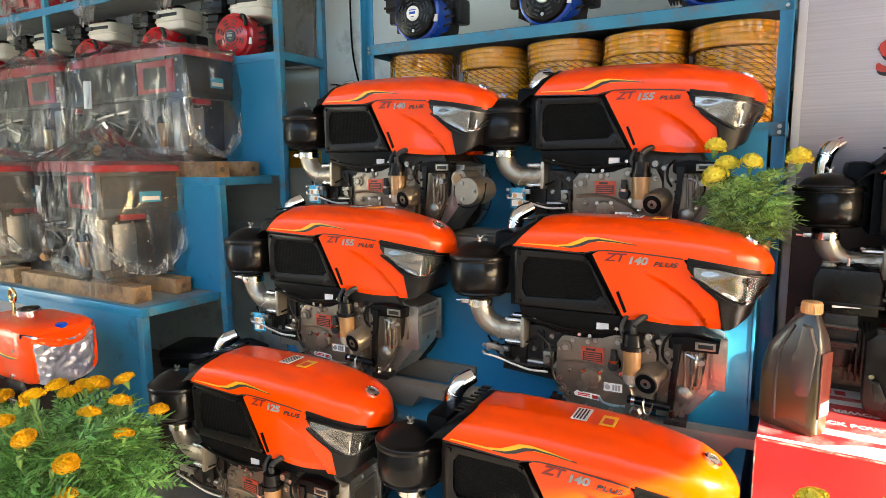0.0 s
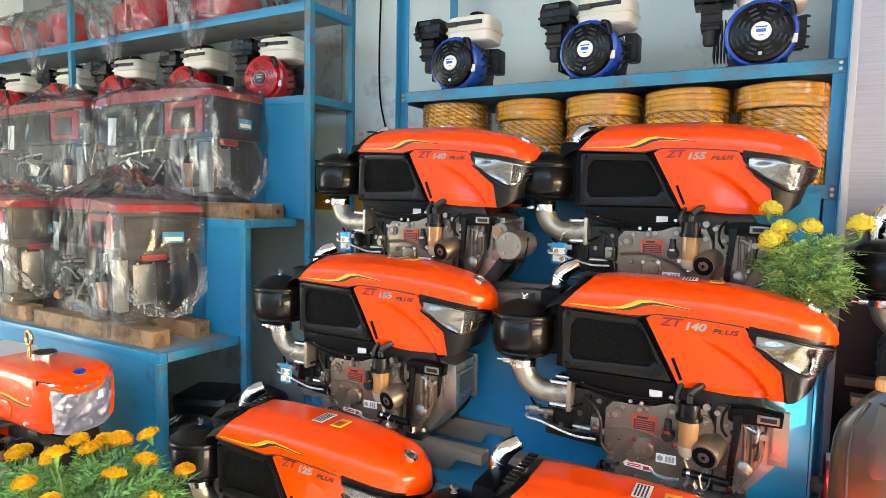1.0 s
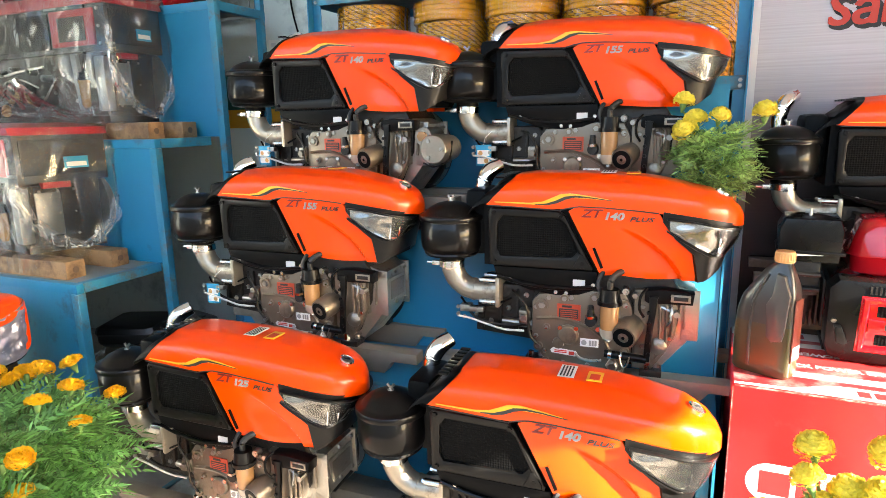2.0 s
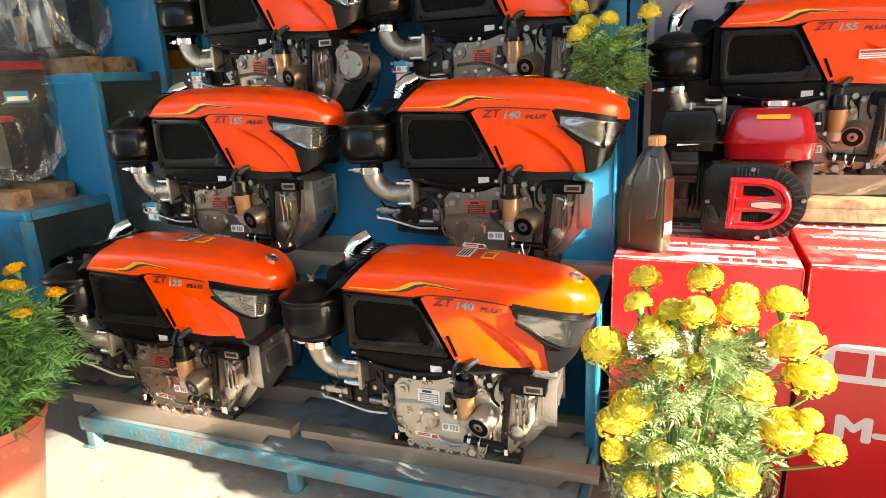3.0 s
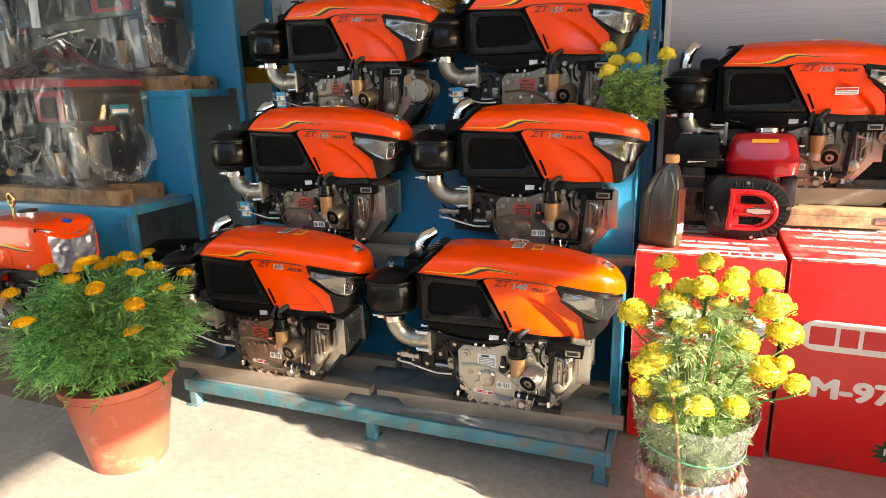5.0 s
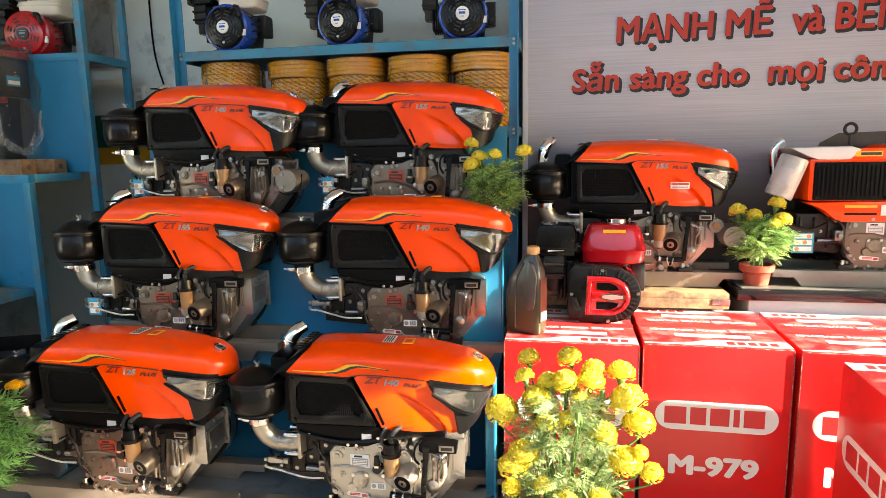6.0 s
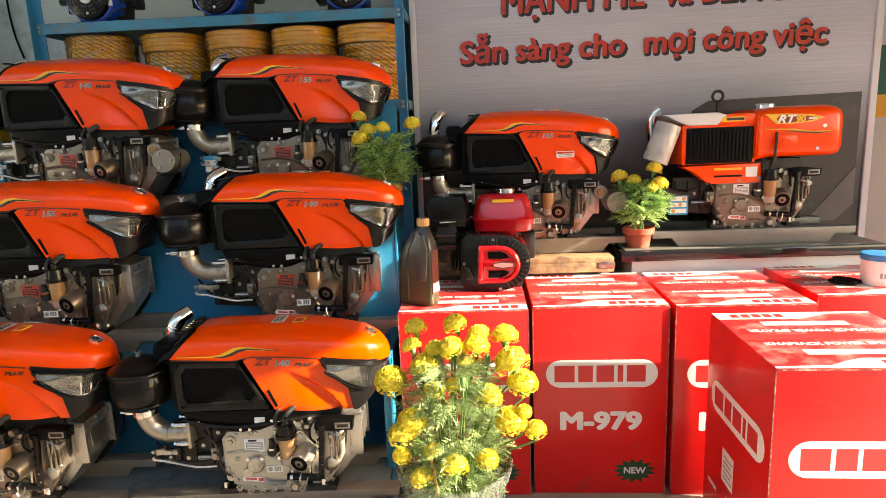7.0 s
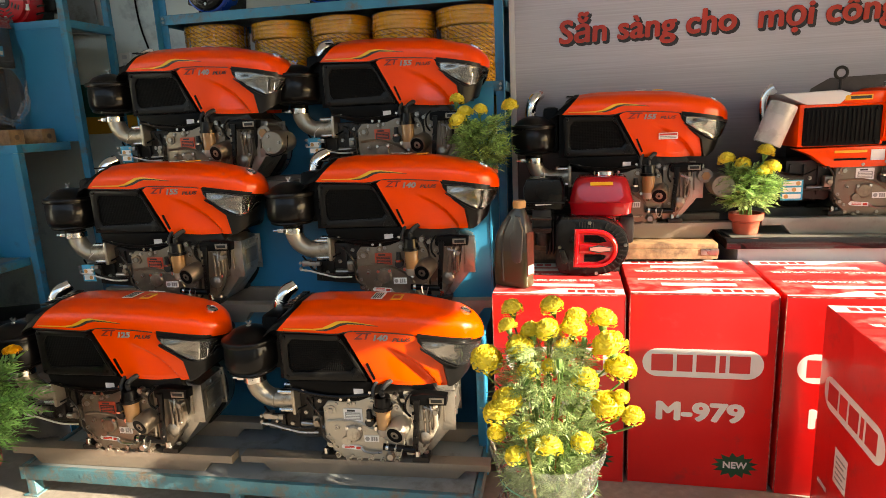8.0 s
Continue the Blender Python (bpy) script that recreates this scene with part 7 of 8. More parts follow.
def gathered(bm, way, seed):
    """A gathered ribbon of film along a line, with pleats across its width."""
    rnd = random.Random(seed)
    way = [Vector(p) for p in way]
    n = 26
    pts = []
    for i in range(n + 1):
        t = i / n * (len(way) - 1)
        k = min(int(t), len(way) - 2)
        u = t - k
        pts.append(way[k].lerp(way[k + 1], u * u * (3 - 2 * u) * 0.4 + u * 0.6))
    outward = Vector((1, 0, 0)) if abs(way[0].x - way[-1].x) < 0.1 else Vector((0, -1, 0))
    rows = []
    for i, p in enumerate(pts):
        d = (pts[min(i + 1, n)] - pts[max(i - 1, 0)]).normalized()
        side = d.cross(outward).normalized()
        w = 0.012 + 0.05 * math.sin(math.pi * (0.1 + 0.8 * i / n)) * (0.7 + 0.5 * noise.noise((i * 0.3, seed, 0)))
        row = []
        for j in range(9):
            q = (j / 8 - 0.5) * 2
            row.append(p + side * q * w * 0.6 + outward * (0.006 * math.cos(j * 2.3 + i * 0.25) + 0.008 * noise.noise((j * 0.8, i * 0.35, seed)) + 0.004))
        rows.append([bm.verts.new(v) for v in row])
    for i in range(n):
        for j in range(8):
            bm.faces.new((rows[i][j], rows[i][j + 1], rows[i + 1][j + 1], rows[i + 1][j]))


def bagged_engine(label, m, seed, peak=0.08, bag=True):
    ob = thing("bagged_engine", label, "engine", "bagged engines", m)
    hx, hy, h = 0.40, 0.178, 0.52
    b = B()
    prism(b, [(-hx, 0.30), (hx, 0.30), (hx, h - 0.02), (-hx, h - 0.02)], -hy, hy, 0.01)
    body = part("radiator_body", b, CHARCOAL, ob)
    b = B()
    prism(b, [(-hx - 0.01, h - 0.03), (hx + 0.01, h - 0.03), (hx, h), (hx * 0.4, h + 0.02), (-hx * 0.6, h + 0.022), (-hx, h)], -hy - 0.012, hy + 0.012, 0.008)
    part("top_cover", b, RED_DULL, ob, "dull red top cover")
    b = B()
    box(b, 0.105, 0.345, -hy - 0.012, -hy + 0.005, 0.325, 0.475, 0.006)
    pn = part("red_panel", b, RED_DULL, body, "dull red badge panel")
    b = B()
    box(b, 0.15, 0.30, -hy - 0.015, -hy - 0.011, 0.345, 0.445, 0.002)
    part("badge_plate", b, CAST_DARK, pn)
    b = B()
    box(b, 0.06, 0.30, -hy - 0.008, -hy + 0.003, 0.478, 0.494)
    part("name_strip", b, LABEL_K, body)
    b = B()
    box(b, 0.08, 0.15, -hy - 0.010, -hy - 0.007, 0.482, 0.490)
    part("brand_sign", b, GREY_P, body)
    b = B()
    prism(b, [(-hx + 0.04, 0.03), (hx - 0.06, 0.03), (hx - 0.05, 0.30), (-hx + 0.04, 0.30)], -hy + 0.02, hy - 0.01, 0.01)
    blk = part("block", b, CAST_DARK, ob)
    b = B()
    box(b, 0.31, 0.365, -hy + 0.0, -hy + 0.05, 0.05, 0.28, 0.01)
    part("gear_cover", b, GREY_CAST, blk)
    b = B()
    rod(b, (-0.10, -hy + 0.02, 0.16), (-0.10, -hy - 0.03, 0.16), 0.04, 0.035, 18)
    rod(b, (-0.19, -hy + 0.02, 0.12), (-0.19, -hy - 0.01, 0.12), 0.03, 0.028, 14)
    part("cover_boss", b, CAST_DARK, blk)
    b = B()
    box(b, -hx + 0.02, 0.09, -hy - 0.006, -hy + 0.002, 0.32, 0.47, 0.003)
    gr = part("side_grille", b, BLACK, body)
    for x, z in ((-hx + 0.03, 0.48), (0.365, 0.47), (0.365, 0.33), (0.365, 0.40), (-0.15, 0.485)):
        bolt(body, x, -hy - 0.001, z, 0.008)
    b = B()
    prism(b, [(0.215, 0.295), (0.24, 0.04), (0.205, 0.04), (0.185, 0.295)], -hy - 0.002, -hy + 0.03, 0.004)
    part("column", b, GREY_CAST, blk)
    for k, (x, z, rr, hh) in enumerate(((-0.24, 0.235, 0.018, 0.04), (-0.15, 0.25, 0.012, 0.05), (-0.05, 0.235, 0.02, 0.045), (-0.02, 0.10, 0.026, 0.03), (-0.22, 0.06, 0.016, 0.03), (0.04, 0.20, 0.018, 0.05))):
        b = B()
        rod(b, (x, -hy + 0.03, z), (x, -hy + 0.02 - hh, z), rr, rr * 0.85, 14)
        rod(b, (x, -hy + 0.02 - hh, z), (x, -hy + 0.012 - hh, z), rr * 0.5, rr * 0.5, 6)
        part("boss", b, GREY_CAST if k % 2 else CAST_DARK, blk)
    for pts, rr in (([(-0.28, -hy, 0.24), (-0.2, -hy - 0.03, 0.22), (-0.1, -hy - 0.03, 0.235), (0.03, -hy - 0.01, 0.25)], 0.006), ([(-0.25, -hy, 0.15), (-0.2, -hy - 0.025, 0.19), (-0.1, -hy - 0.03, 0.20), (0.0, -hy - 0.02, 0.16)], 0.004), ([(-0.05, -hy, 0.06), (0.0, -hy - 0.03, 0.07), (0.06, -hy - 0.03, 0.13), (0.09, -hy, 0.2)], 0.005)):
        b = B()
        tube(b, pts, rr, 8)
        part("fuel_pipe", b, STEEL, blk)
    b = B()
    rod(b, (-0.235, -hy - 0.01, 0.075), (-0.20, -hy - 0.045, 0.055), 0.02, 0.022, 14)
    part("filler_plug", b, CAP, blk, "orange filler plug")
    b = B()
    box(b, -0.13, -0.06, -hy + 0.0, -hy + 0.02, 0.04, 0.085, 0.001)
    part("rating_plate", b, CAST_DARK, blk)
    for y in (-0.09, -0.02, 0.045):
        for z in (0.07, 0.165, 0.26):
            bolt(blk, hx - 0.04, y, z, 0.006, STEEL, "x")
    for k in range(9):
        bolt(blk, -0.30 + 0.06 * k, -hy + 0.019, 0.06 + 0.19 * ((k * 7) % 5) / 5, 0.009)
    b = B()
    lathe(b, [(0.0, 0.06), (0.012, 0.062), (0.02, 0.08), (0.024, 0.17)], 16, Matrix.Translation((0.265, -hy - 0.02, 0)))
    rod(b, (0.265, -hy - 0.02, 0.17), (0.265, -hy - 0.02, 0.18), 0.027, 0.027, 16)
    part("filter_cup", b, AMBER, ob, "amber fuel filter cup")
    b = B()
    rod(b, (0.265, -hy - 0.02, 0.18), (0.265, -hy - 0.02, 0.215), 0.03, 0.02, 14)
    rod(b, (0.265, -hy - 0.02, 0.21), (0.27, -hy, 0.30), 0.008, 0.008, 8)
    part("filter_head", b, BLACK, ob)
    # right end: dark panel, label, silver side plate, flywheel
    b = B()
    box(b, hx - 0.002, hx + 0.006, -hy + 0.02, hy - 0.02, 0.33, 0.47, 0.004)
    ep = part("end_panel", b, CHARCOAL, body)
    b = B()
    box(b, hx + 0.005, hx + 0.009, 0.0, 0.095, 0.352, 0.40)
    lb = part("shop_label", b, TAG_BLUE, ep, "small blue and pink label")
    b = B()
    box(b, hx + 0.008, hx + 0.0105, 0.008, 0.087, 0.360, 0.378)
    part("label_print", b, LABEL_W, lb)
    b = B()
    box(b, hx - 0.055, hx - 0.04, -0.15, 0.06, 0.04, 0.285, 0.006)
    part("side_plate", b, CAST_DARK, blk)
    b = B()
    box(b, hx - 0.041, hx - 0.036, -0.11, -0.01, 0.075, 0.255, 0.004)
    part("plate_panel", b, GREY_CAST, blk)
    b = B()
    box(b, hx - 0.05, hx - 0.02, -0.08, 0.03, 0.272, 0.298, 0.004)
    part("red_bracket", b, RED_DULL, ob)
    b = B()
    lathe(b, [(0.0, 0), (0.17, 0), (0.172, 0.006), (0.172, 0.05), (0.0, 0.055)], 36, Matrix.Translation((0.24, hy + 0.03, 0.18)) @ Matrix.Rotation(radians(90), 4, "X"))
    part("flywheel", b, GREY_CAST, ob)
    b = B()
    box(b, -hx + 0.05, hx - 0.06, -hy + 0.03, hy, 0.0, 0.03, 0.004)
    part("base", b, DARK, ob)
    b = B()
    box(b, -0.31, -0.25, -hy - 0.03, -hy - 0.027, 0.26, 0.40, 0, Matrix.Rotation(radians(4), 4, "Y"))
    part("paper_label", b, LABEL_W, ob, "white paper label")
    if bag:
        b = B()
        film_bag(b, hx + 0.015, hy + 0.03, h + 0.02, seed, peak, 0.05)
        part("plastic_bag", b, FILM, ob, "crumpled clear plastic bag")
        e, f = hx + 0.022, hy + 0.03
        for way in (((e, -f * 0.98, 0.40), (e + 0.006, -f * 1.0, 0.28), (e + 0.008, -f * 0.80, 0.16), (e + 0.010, -f * 0.35, 0.06), (e + 0.008, 0.02, 0.03)),
                    ((e, f * 0.95, 0.36), (e + 0.006, f * 1.0, 0.24), (e + 0.008, f * 0.8, 0.13), (e + 0.010, f * 0.4, 0.05), (e + 0.008, 0.02, 0.025)),
                    ((e - 0.05, -f - 0.012, 0.06), (e - 0.2, -f - 0.016, 0.03), (e - 0.36, -f - 0.014, 0.05), (e - 0.5, -f - 0.012, 0.02))):
            b = B()
            gathered(b, way, seed)
            part("gathered_fold", b, FILM_FOLD, ob, "gathered milky fold of film")
            seed += 5
    return ob


def near_corner(nx, ny, z, yaw, sy=1.0):
    """Pose of a bagged engine whose near end corner stands at (nx, ny)."""
    c, q = math.cos(radians(yaw)), math.sin(radians(yaw))
    lx, ly = 0.46, -0.178 * sy
    return pose(nx - c * lx + q * ly, ny - q * lx - c * ly, z, 0, 0, yaw) @ Matrix.Diagonal((1.15, sy, 1, 1))


for lab, x, y, z, yaw, sy, sd, pk in (("red-topped diesel engine in a clear bag on the lowest step", -2.745, 1.655, 0.845, -13, 1.0, 1.0, 0.17),
                                      ("red-topped diesel engine in a clear bag near the wall", -3.66, 1.66, 0.845, -10, 1.0, 7.0, 0.08),
                                      ("red-topped diesel engine in a clear bag on the second step", -2.60, 2.025, 1.38, -1.5, 0.80, 3.0, 0.065),
                                      ("red-topped diesel engine in a clear bag among others", -3.60, 2.03, 1.38, -1.5, 0.80, 5.0, 0.10),
                                      ("red-topped diesel engine in a bag on the second step", -4.62, 2.03, 1.38, -2, 0.80, 9.0, 0.08)):
    bagged_engine(lab, near_corner(x, y, z, yaw, sy), sd, pk)
for x0, x1, y, z in ((-3.45, -2.545, 1.66, 0.77), (-3.40, -2.56, 1.88, 0.77), (-4.5, -3.54, 1.67, 0.77), (-4.5, -3.52, 1.88, 0.77),
                     (-3.35, -2.43, 2.03, 1.305), (-3.35, -2.41, 2.20, 1.305), (-4.4, -3.5, 2.03, 1.305), (-4.4, -3.5, 2.20, 1.305), (-5.4, -4.5, 2.03, 1.305), (-5.4, -4.5, 2.20, 1.305)):
    ob = thing("timber_runner", "rough sawn timber runner under a bagged engine", "timber", "timber runners")
    b = B()
    box(b, x0, x1, y, y + 0.085, z, z + 0.073, 0.006)
    part("beam", b, WOOD, ob)
    b = B()
    rod(b, (x1 - 0.002, y + 0.042, z + 0.036), (x1 + 0.002, y + 0.042, z + 0.036), 0.013, 0.013, 14)
    part("bolt_hole", b, WOOD_DK, ob)

# bagged red goods on the upper shelf
for k, (x, w) in enumerate(((-5.3, 0.28), (-4.55, 0.30), (-3.75, 0.28), (-3.05, 0.24))):
    ob = thing("bagged_machine", "red machine housing in a clear crumpled bag on the upper shelf", "machine", "bagged red machines", pose(x, 2.52, 2.33))
    b = B()
    lathe(b, [(0.0, 0), (0.13, 0.0), (0.17, 0.05), (0.18, 0.15), (0.13, 0.25), (0.05, 0.28), (0.0, 0.28)], 28)
    part("housing", b, RED_E, ob)
    b = B()
    box(b, -0.07, 0.07, -0.19, -0.1, 0.04, 0.18, 0.02)
    part("front_cover", b, RED_DULL, ob)
    b = B()
    film_bag(b, w, 0.22, 0.24, 20 + k, 0.12, 0.0, (0.1, 0.5))
    part("plastic_bag", b, FILM, ob, "crumpled clear plastic bag")
    b = B()
    n = 18
    rows = []
    for j in range(8):
        zz = 0.06 - 0.03 * j
        rows.append([(w * 0.7 * (-0.5 + i / n) * (1 - 0.05 * j) + 0.01 * noise.noise((i * 0.7, j * 0.6, k)), -0.235 - 0.02 * math.sin(i * 0.9 + j * 0.4) - 0.012 * noise.noise((i * 0.5, j * 0.5, k + 4)), zz + 0.015 * math.sin(i * 0.8 + k)) for i in range(n + 1)])
    loft(b, rows, caps=False, closed=False)
    part("bag_skirt", b, FILM, ob, "loose hanging bag edge")

# dark plastic sheeting heaped in the gap below the stands
ob = thing("plastic_sheeting", "heap of dark crumpled plastic sheeting on the floor", "sheeting")
b = B()
n = 30
rows = []
for j in range(n + 1):
    rows.append([(-3.2 + 1.35 * i / n, 1.66 + 0.6 * j / n, 0.02 + 0.46 * math.sin(math.pi * i / n) ** 0.5 * math.sin(math.pi * j / n) ** 0.6 * (0.75 + 0.5 * noise.noise((i * 0.2, j * 0.2, 2.0))) + 0.05 * abs(noise.noise((i * 0.55 + j * 0.3, j * 0.55, 1.0))) + 0.03 * noise.noise((i * 1.1, j * 1.1, 1.0))) for i in range(n + 1)])
loft(b, rows, caps=False, closed=False)
part("sheet", b, TARP, ob)
for x, y, w, turn in ((-2.62, 2.02, 0.15, 12), (-2.40, 2.10, 0.12, -20)):
    b = B()
    mm = pose(x, y, 0.40, 4, -3, turn)
    loft(b, [[(q[0] * w * f + 0.01 * noise.noise((q[0] * 3, q[1] * 3, zz * 20)), q[1] * 0.11 * f, zz) for q in ((1, -0.8), (0.8, -1), (-0.8, -1), (-1, -0.8), (-1, 0.8), (-0.8, 1), (0.8, 1), (1, 0.8))]
             for f, zz in ((0.9, 0.0), (1.0, 0.015), (0.98, 0.05), (1.02, 0.06), (0.95, 0.085), (0.80, 0.095))])
    b.transform(mm)
    part("folded_sheet", b, CHARCOAL, ob, "dark folded sheet")


# ---- marigolds ----
def leaf_mesh(bm, base, d, up, length, rnd, wide=0.15):
    """One feathery leaf: a midrib with pairs of toothed leaflets."""
    side = d.cross(up).normalized()
    n = 7
    for k in range(n):
        t = (k + 0.6) / n
        droop = -0.25 * t * t * length
        p = base + d * (length * t) + up * droop
        ll = length * 0.40 * math.sin(math.pi * (0.18 + 0.75 * t)) * rnd.uniform(0.8, 1.15)
        for s in (-1, 1):
            q = (side * s * 0.85 + d * 0.62 + up * rnd.uniform(-0.1, 0.2)).normalized()
            wv = (d - q * d.dot(q)).normalized() * ll * wide
            sag = up * ll * 0.14
            a = bm.verts.new(p)
            b1 = bm.verts.new(p + q * ll * 0.3 + wv * 0.9)
            b2 = bm.verts.new(p + q * ll * 0.65 + wv * 0.8 - sag * 0.3)
            c = bm.verts.new(p + q * ll - sag)
            e2 = bm.verts.new(p + q * ll * 0.65 - wv * 0.8 - sag * 0.3)
            e1 = bm.verts.new(p + q * ll * 0.3 - wv * 0.9)
            bm.faces.new((a, b1, b2, c, e2, e1))
    tip = base + d * length * 1.25 - up * 0.45 * length
    m1 = base + d * length * 0.98 - up * 0.3 * length
    w = side * length * 0.05
    bm.faces.new([bm.verts.new(v) for v in (m1 - d * 0.12 * length, m1 + w, tip, m1 - w)])
    w = side * 0.0012
    bm.faces.new([bm.verts.new(v) for v in (base - w, base + w, base + d * length - up * 0.3 * length + w * .5, base + d * length - up * 0.3 * length - w * .5)])


def flower_mesh(kind, rnd):
    """A pompom: rings of ruffled petals, densest at the crown."""
    bm = B()
    H = 0.92 if kind == "y" else 0.52
    for j in range(9):
        n = [5, 11, 17, 23, 27, 30, 30, 28, 24][j]
        for i in range(n):
            th = radians(4 + j * 13.0 + rnd.uniform(-5, 5))
            a = 2 * math.pi * (i + 0.5 * (j % 2)) / n + rnd.uniform(-0.14, 0.14)
            o = Vector((math.cos(a) * math.sin(th), math.sin(a) * math.sin(th), math.cos(th) * H))
            p = o * 0.78
            d = (o + Vector((rnd.uniform(-0.2, 0.2), rnd.uniform(-0.2, 0.2), 0.2))).normalized()
            s = Vector((-math.sin(a), math.cos(a), rnd.uniform(-0.3, 0.3))).normalized()
            L = rnd.uniform(0.13, 0.24)
            w = rnd.uniform(0.09, 0.15)
            u = d.cross(s).normalized()
            tw = rnd.uniform(-0.09, 0.09)
            v = [p - s * w * 0.6, p + s * w * 0.6, p + d * L * 0.75 + s * w + u * (0.04 + tw), p + d * L + u * (0.09 + tw), p + d * L * 0.75 - s * w + u * (0.04 - tw)]
            bm.faces.new([bm.verts.new(q) for q in v])
    lathe(bm, [(0.0, -0.30), (0.35, -0.24), (0.76, 0.0), (0.79, 0.25 * H), (0.58, 0.62 * H), (0.0, 0.84 * H)], 16)
    return finish(bm, "flower_head", PETAL_Y if kind == "y" else PETAL_O, 60)


FLOWERS = {k: [flower_mesh(k, random.Random(i + (0 if k == "y" else 9))) for i in range(3)] for k in "yo"}


def calyx_mesh():
    bm = B()
    lathe(bm, [(0.08, -1.0), (0.12, -0.85), (0.24, -0.55), (0.32, -0.3), (0.30, -0.15)], 10)
    return finish(bm, "calyx", STEM)


CALYX = calyx_mesh()


def marigold(name_label, m, pot, heads, kind, crown, n_leaf, leaf_len, seed, wrap=None, buds=0, size=0.03, leaf=None):
    """pot: (radius at foot, radius at rim, height); heads: flower centres; crown: (z0, z1, radius)."""
    ob = thing("marigold_pot", name_label, "potted plant", "potted marigolds", m)
    rnd = random.Random(seed)
    r0, r1, h = pot
    sizes = size if isinstance(size, list) else [size * rnd.uniform(0.85, 1.12) for p in heads]
    b = B()
    lathe(b, [(0.0, 0), (r0, 0), (r0 + 0.002, 0.006), (r1 - 0.006, h - 0.03), (r1 - 0.004, h - 0.028), (r1 + 0.004, h - 0.026), (r1 + 0.005, h), (r1 - 0.004, h), (r1 - 0.006, h - 0.03)], 40)
    part("pot", b, POT, ob, "terracotta-coloured plastic pot")
    b = B()
    lathe(b, [(0.0, h - 0.035), (r1 * 0.5, h - 0.028), (r1 - 0.005, h - 0.036)], 24)
    part("soil", b, SOIL, ob)
    z0, z1, cr = crown
    root = Vector((0, 0, h - 0.03))
    lv = B()
    for i, p in enumerate(heads):
        p = Vector(p)
        q = Vector((p.x * 0.45, p.y * 0.45, z0 + 0.62 * (p.z - z0)))
        st = B()
        tube(st, [root + Vector((p.x * 0.06, p.y * 0.06, 0)), q, p - Vector((0, 0, sizes[i] * 0.9))], 0.003, 5)
        part("stem", st, STEM, ob)
    for i in range(n_leaf):
        a = rnd.uniform(0, 2 * math.pi)
        t = rnd.random()
        z = z0 + (z1 - z0) * t
        prof = math.sin(math.pi * (0.12 + 0.74 * t)) ** 0.7
        rr = cr * prof * math.sqrt(rnd.uniform(0.05, 1.0))
        base = Vector((rr * math.cos(a), rr * math.sin(a), z))
        d = Vector((math.cos(a + rnd.uniform(-0.9, 0.9)), math.sin(a + rnd.uniform(-0.9, 0.9)), rnd.uniform(-0.15, 0.75))).normalized()
        up = (Vector((0, 0, 1)) - d * d.z).normalized()
        up = (Matrix.Rotation(rnd.uniform(-0.8, 0.8), 3, d) @ up).normalized()
        leaf_mesh(lv, base, d, up, leaf_len * rnd.uniform(0.7, 1.25), rnd, 0.15 if cr < 0.1 else 0.125)
    for i in range(26 if cr > 0.12 else 8):
        a, t = rnd.uniform(0, 6.28), rnd.random()
        rr = cr * rnd.uniform(0.3, 0.95)
        st = B()
        tube(st, [root + Vector((0.02 * math.cos(a), 0.02 * math.sin(a), 0)), Vector((rr * 0.5 * math.cos(a), rr * 0.5 * math.sin(a), z0 + (z1 - z0) * t * 0.5)), Vector((rr * math.cos(a), rr * math.sin(a), z0 + (z1 - z0) * t))], 0.0026, 5)
        part("stem", st, STEM, ob)
    lf = part("foliage", lv, leaf or LEAF, ob, "feathery green foliage")
    tagged(lf, kind="stuff")
    for i, p in enumerate(heads):
        s = sizes[i]
        f = new("flower_head", FLOWERS[kind][i % 3])
        f.parent = ob
        tilt = Euler((rnd.uniform(-0.35, 0.35) - 0.15, rnd.uniform(-0.35, 0.35), rnd.uniform(0, 6.28)))
        f.matrix_basis = Matrix.LocRotScale(p, tilt, (s, s, s))
        c = new("calyx", CALYX)
        c.parent = ob
        c.matrix_basis = Matrix.LocRotScale(p, tilt, (s, s, s))
    for i in range(buds):
        a = rnd.uniform(0, 6.28)
        p = Vector((cr * 0.8 * math.cos(a), cr * 0.8 * math.sin(a), z1 + rnd.uniform(-0.05, 0.03)))
        b = B()
        lathe(b, [(0.003, -0.02), (0.007, -0.008), (0.008, 0.008), (0.006, 0.014), (0.0, 0.015)], 8, Matrix.Translation(p))
        tube(b, [p * 0.6 + Vector((0, 0, z0 * 0.4)), p - Vector((0, 0, 0.02))], 0.0025, 5)
        part("bud", b, STEM, ob)
    if wrap:
        wz0, wz1, wr0, wr1 = wrap
        b = B()
        rows = []
        for j in range(9):
            t = j / 8
            z = wz0 + (wz1 - wz0) * t
            row = []
            for i in range(60):
                a = 2 * math.pi * i / 60
                f = 1 + 0.045 * noise.noise((math.cos(a) * 3, math.sin(a) * 3, z * 12)) + 0.02 * math.sin(i * 2.3 + j) + (0.06 * math.sin(i * 1.7) if j == 0 else 0)
                row.append(((wr0 + (wr1 - wr0) * t) * f * math.cos(a), (wr0 + (wr1 - wr0) * t) * f * math.sin(a), z + 0.012 * math.sin(i * 0.9) * (1 - t) + 0.006 * math.sin(i * 0.37)))
            rows.append(row)
        loft(b, rows, caps=False)
        part("plastic_wrap", b, FILM_POT, ob, "clear crinkled plastic wrap")
        b = B()
        rows = []
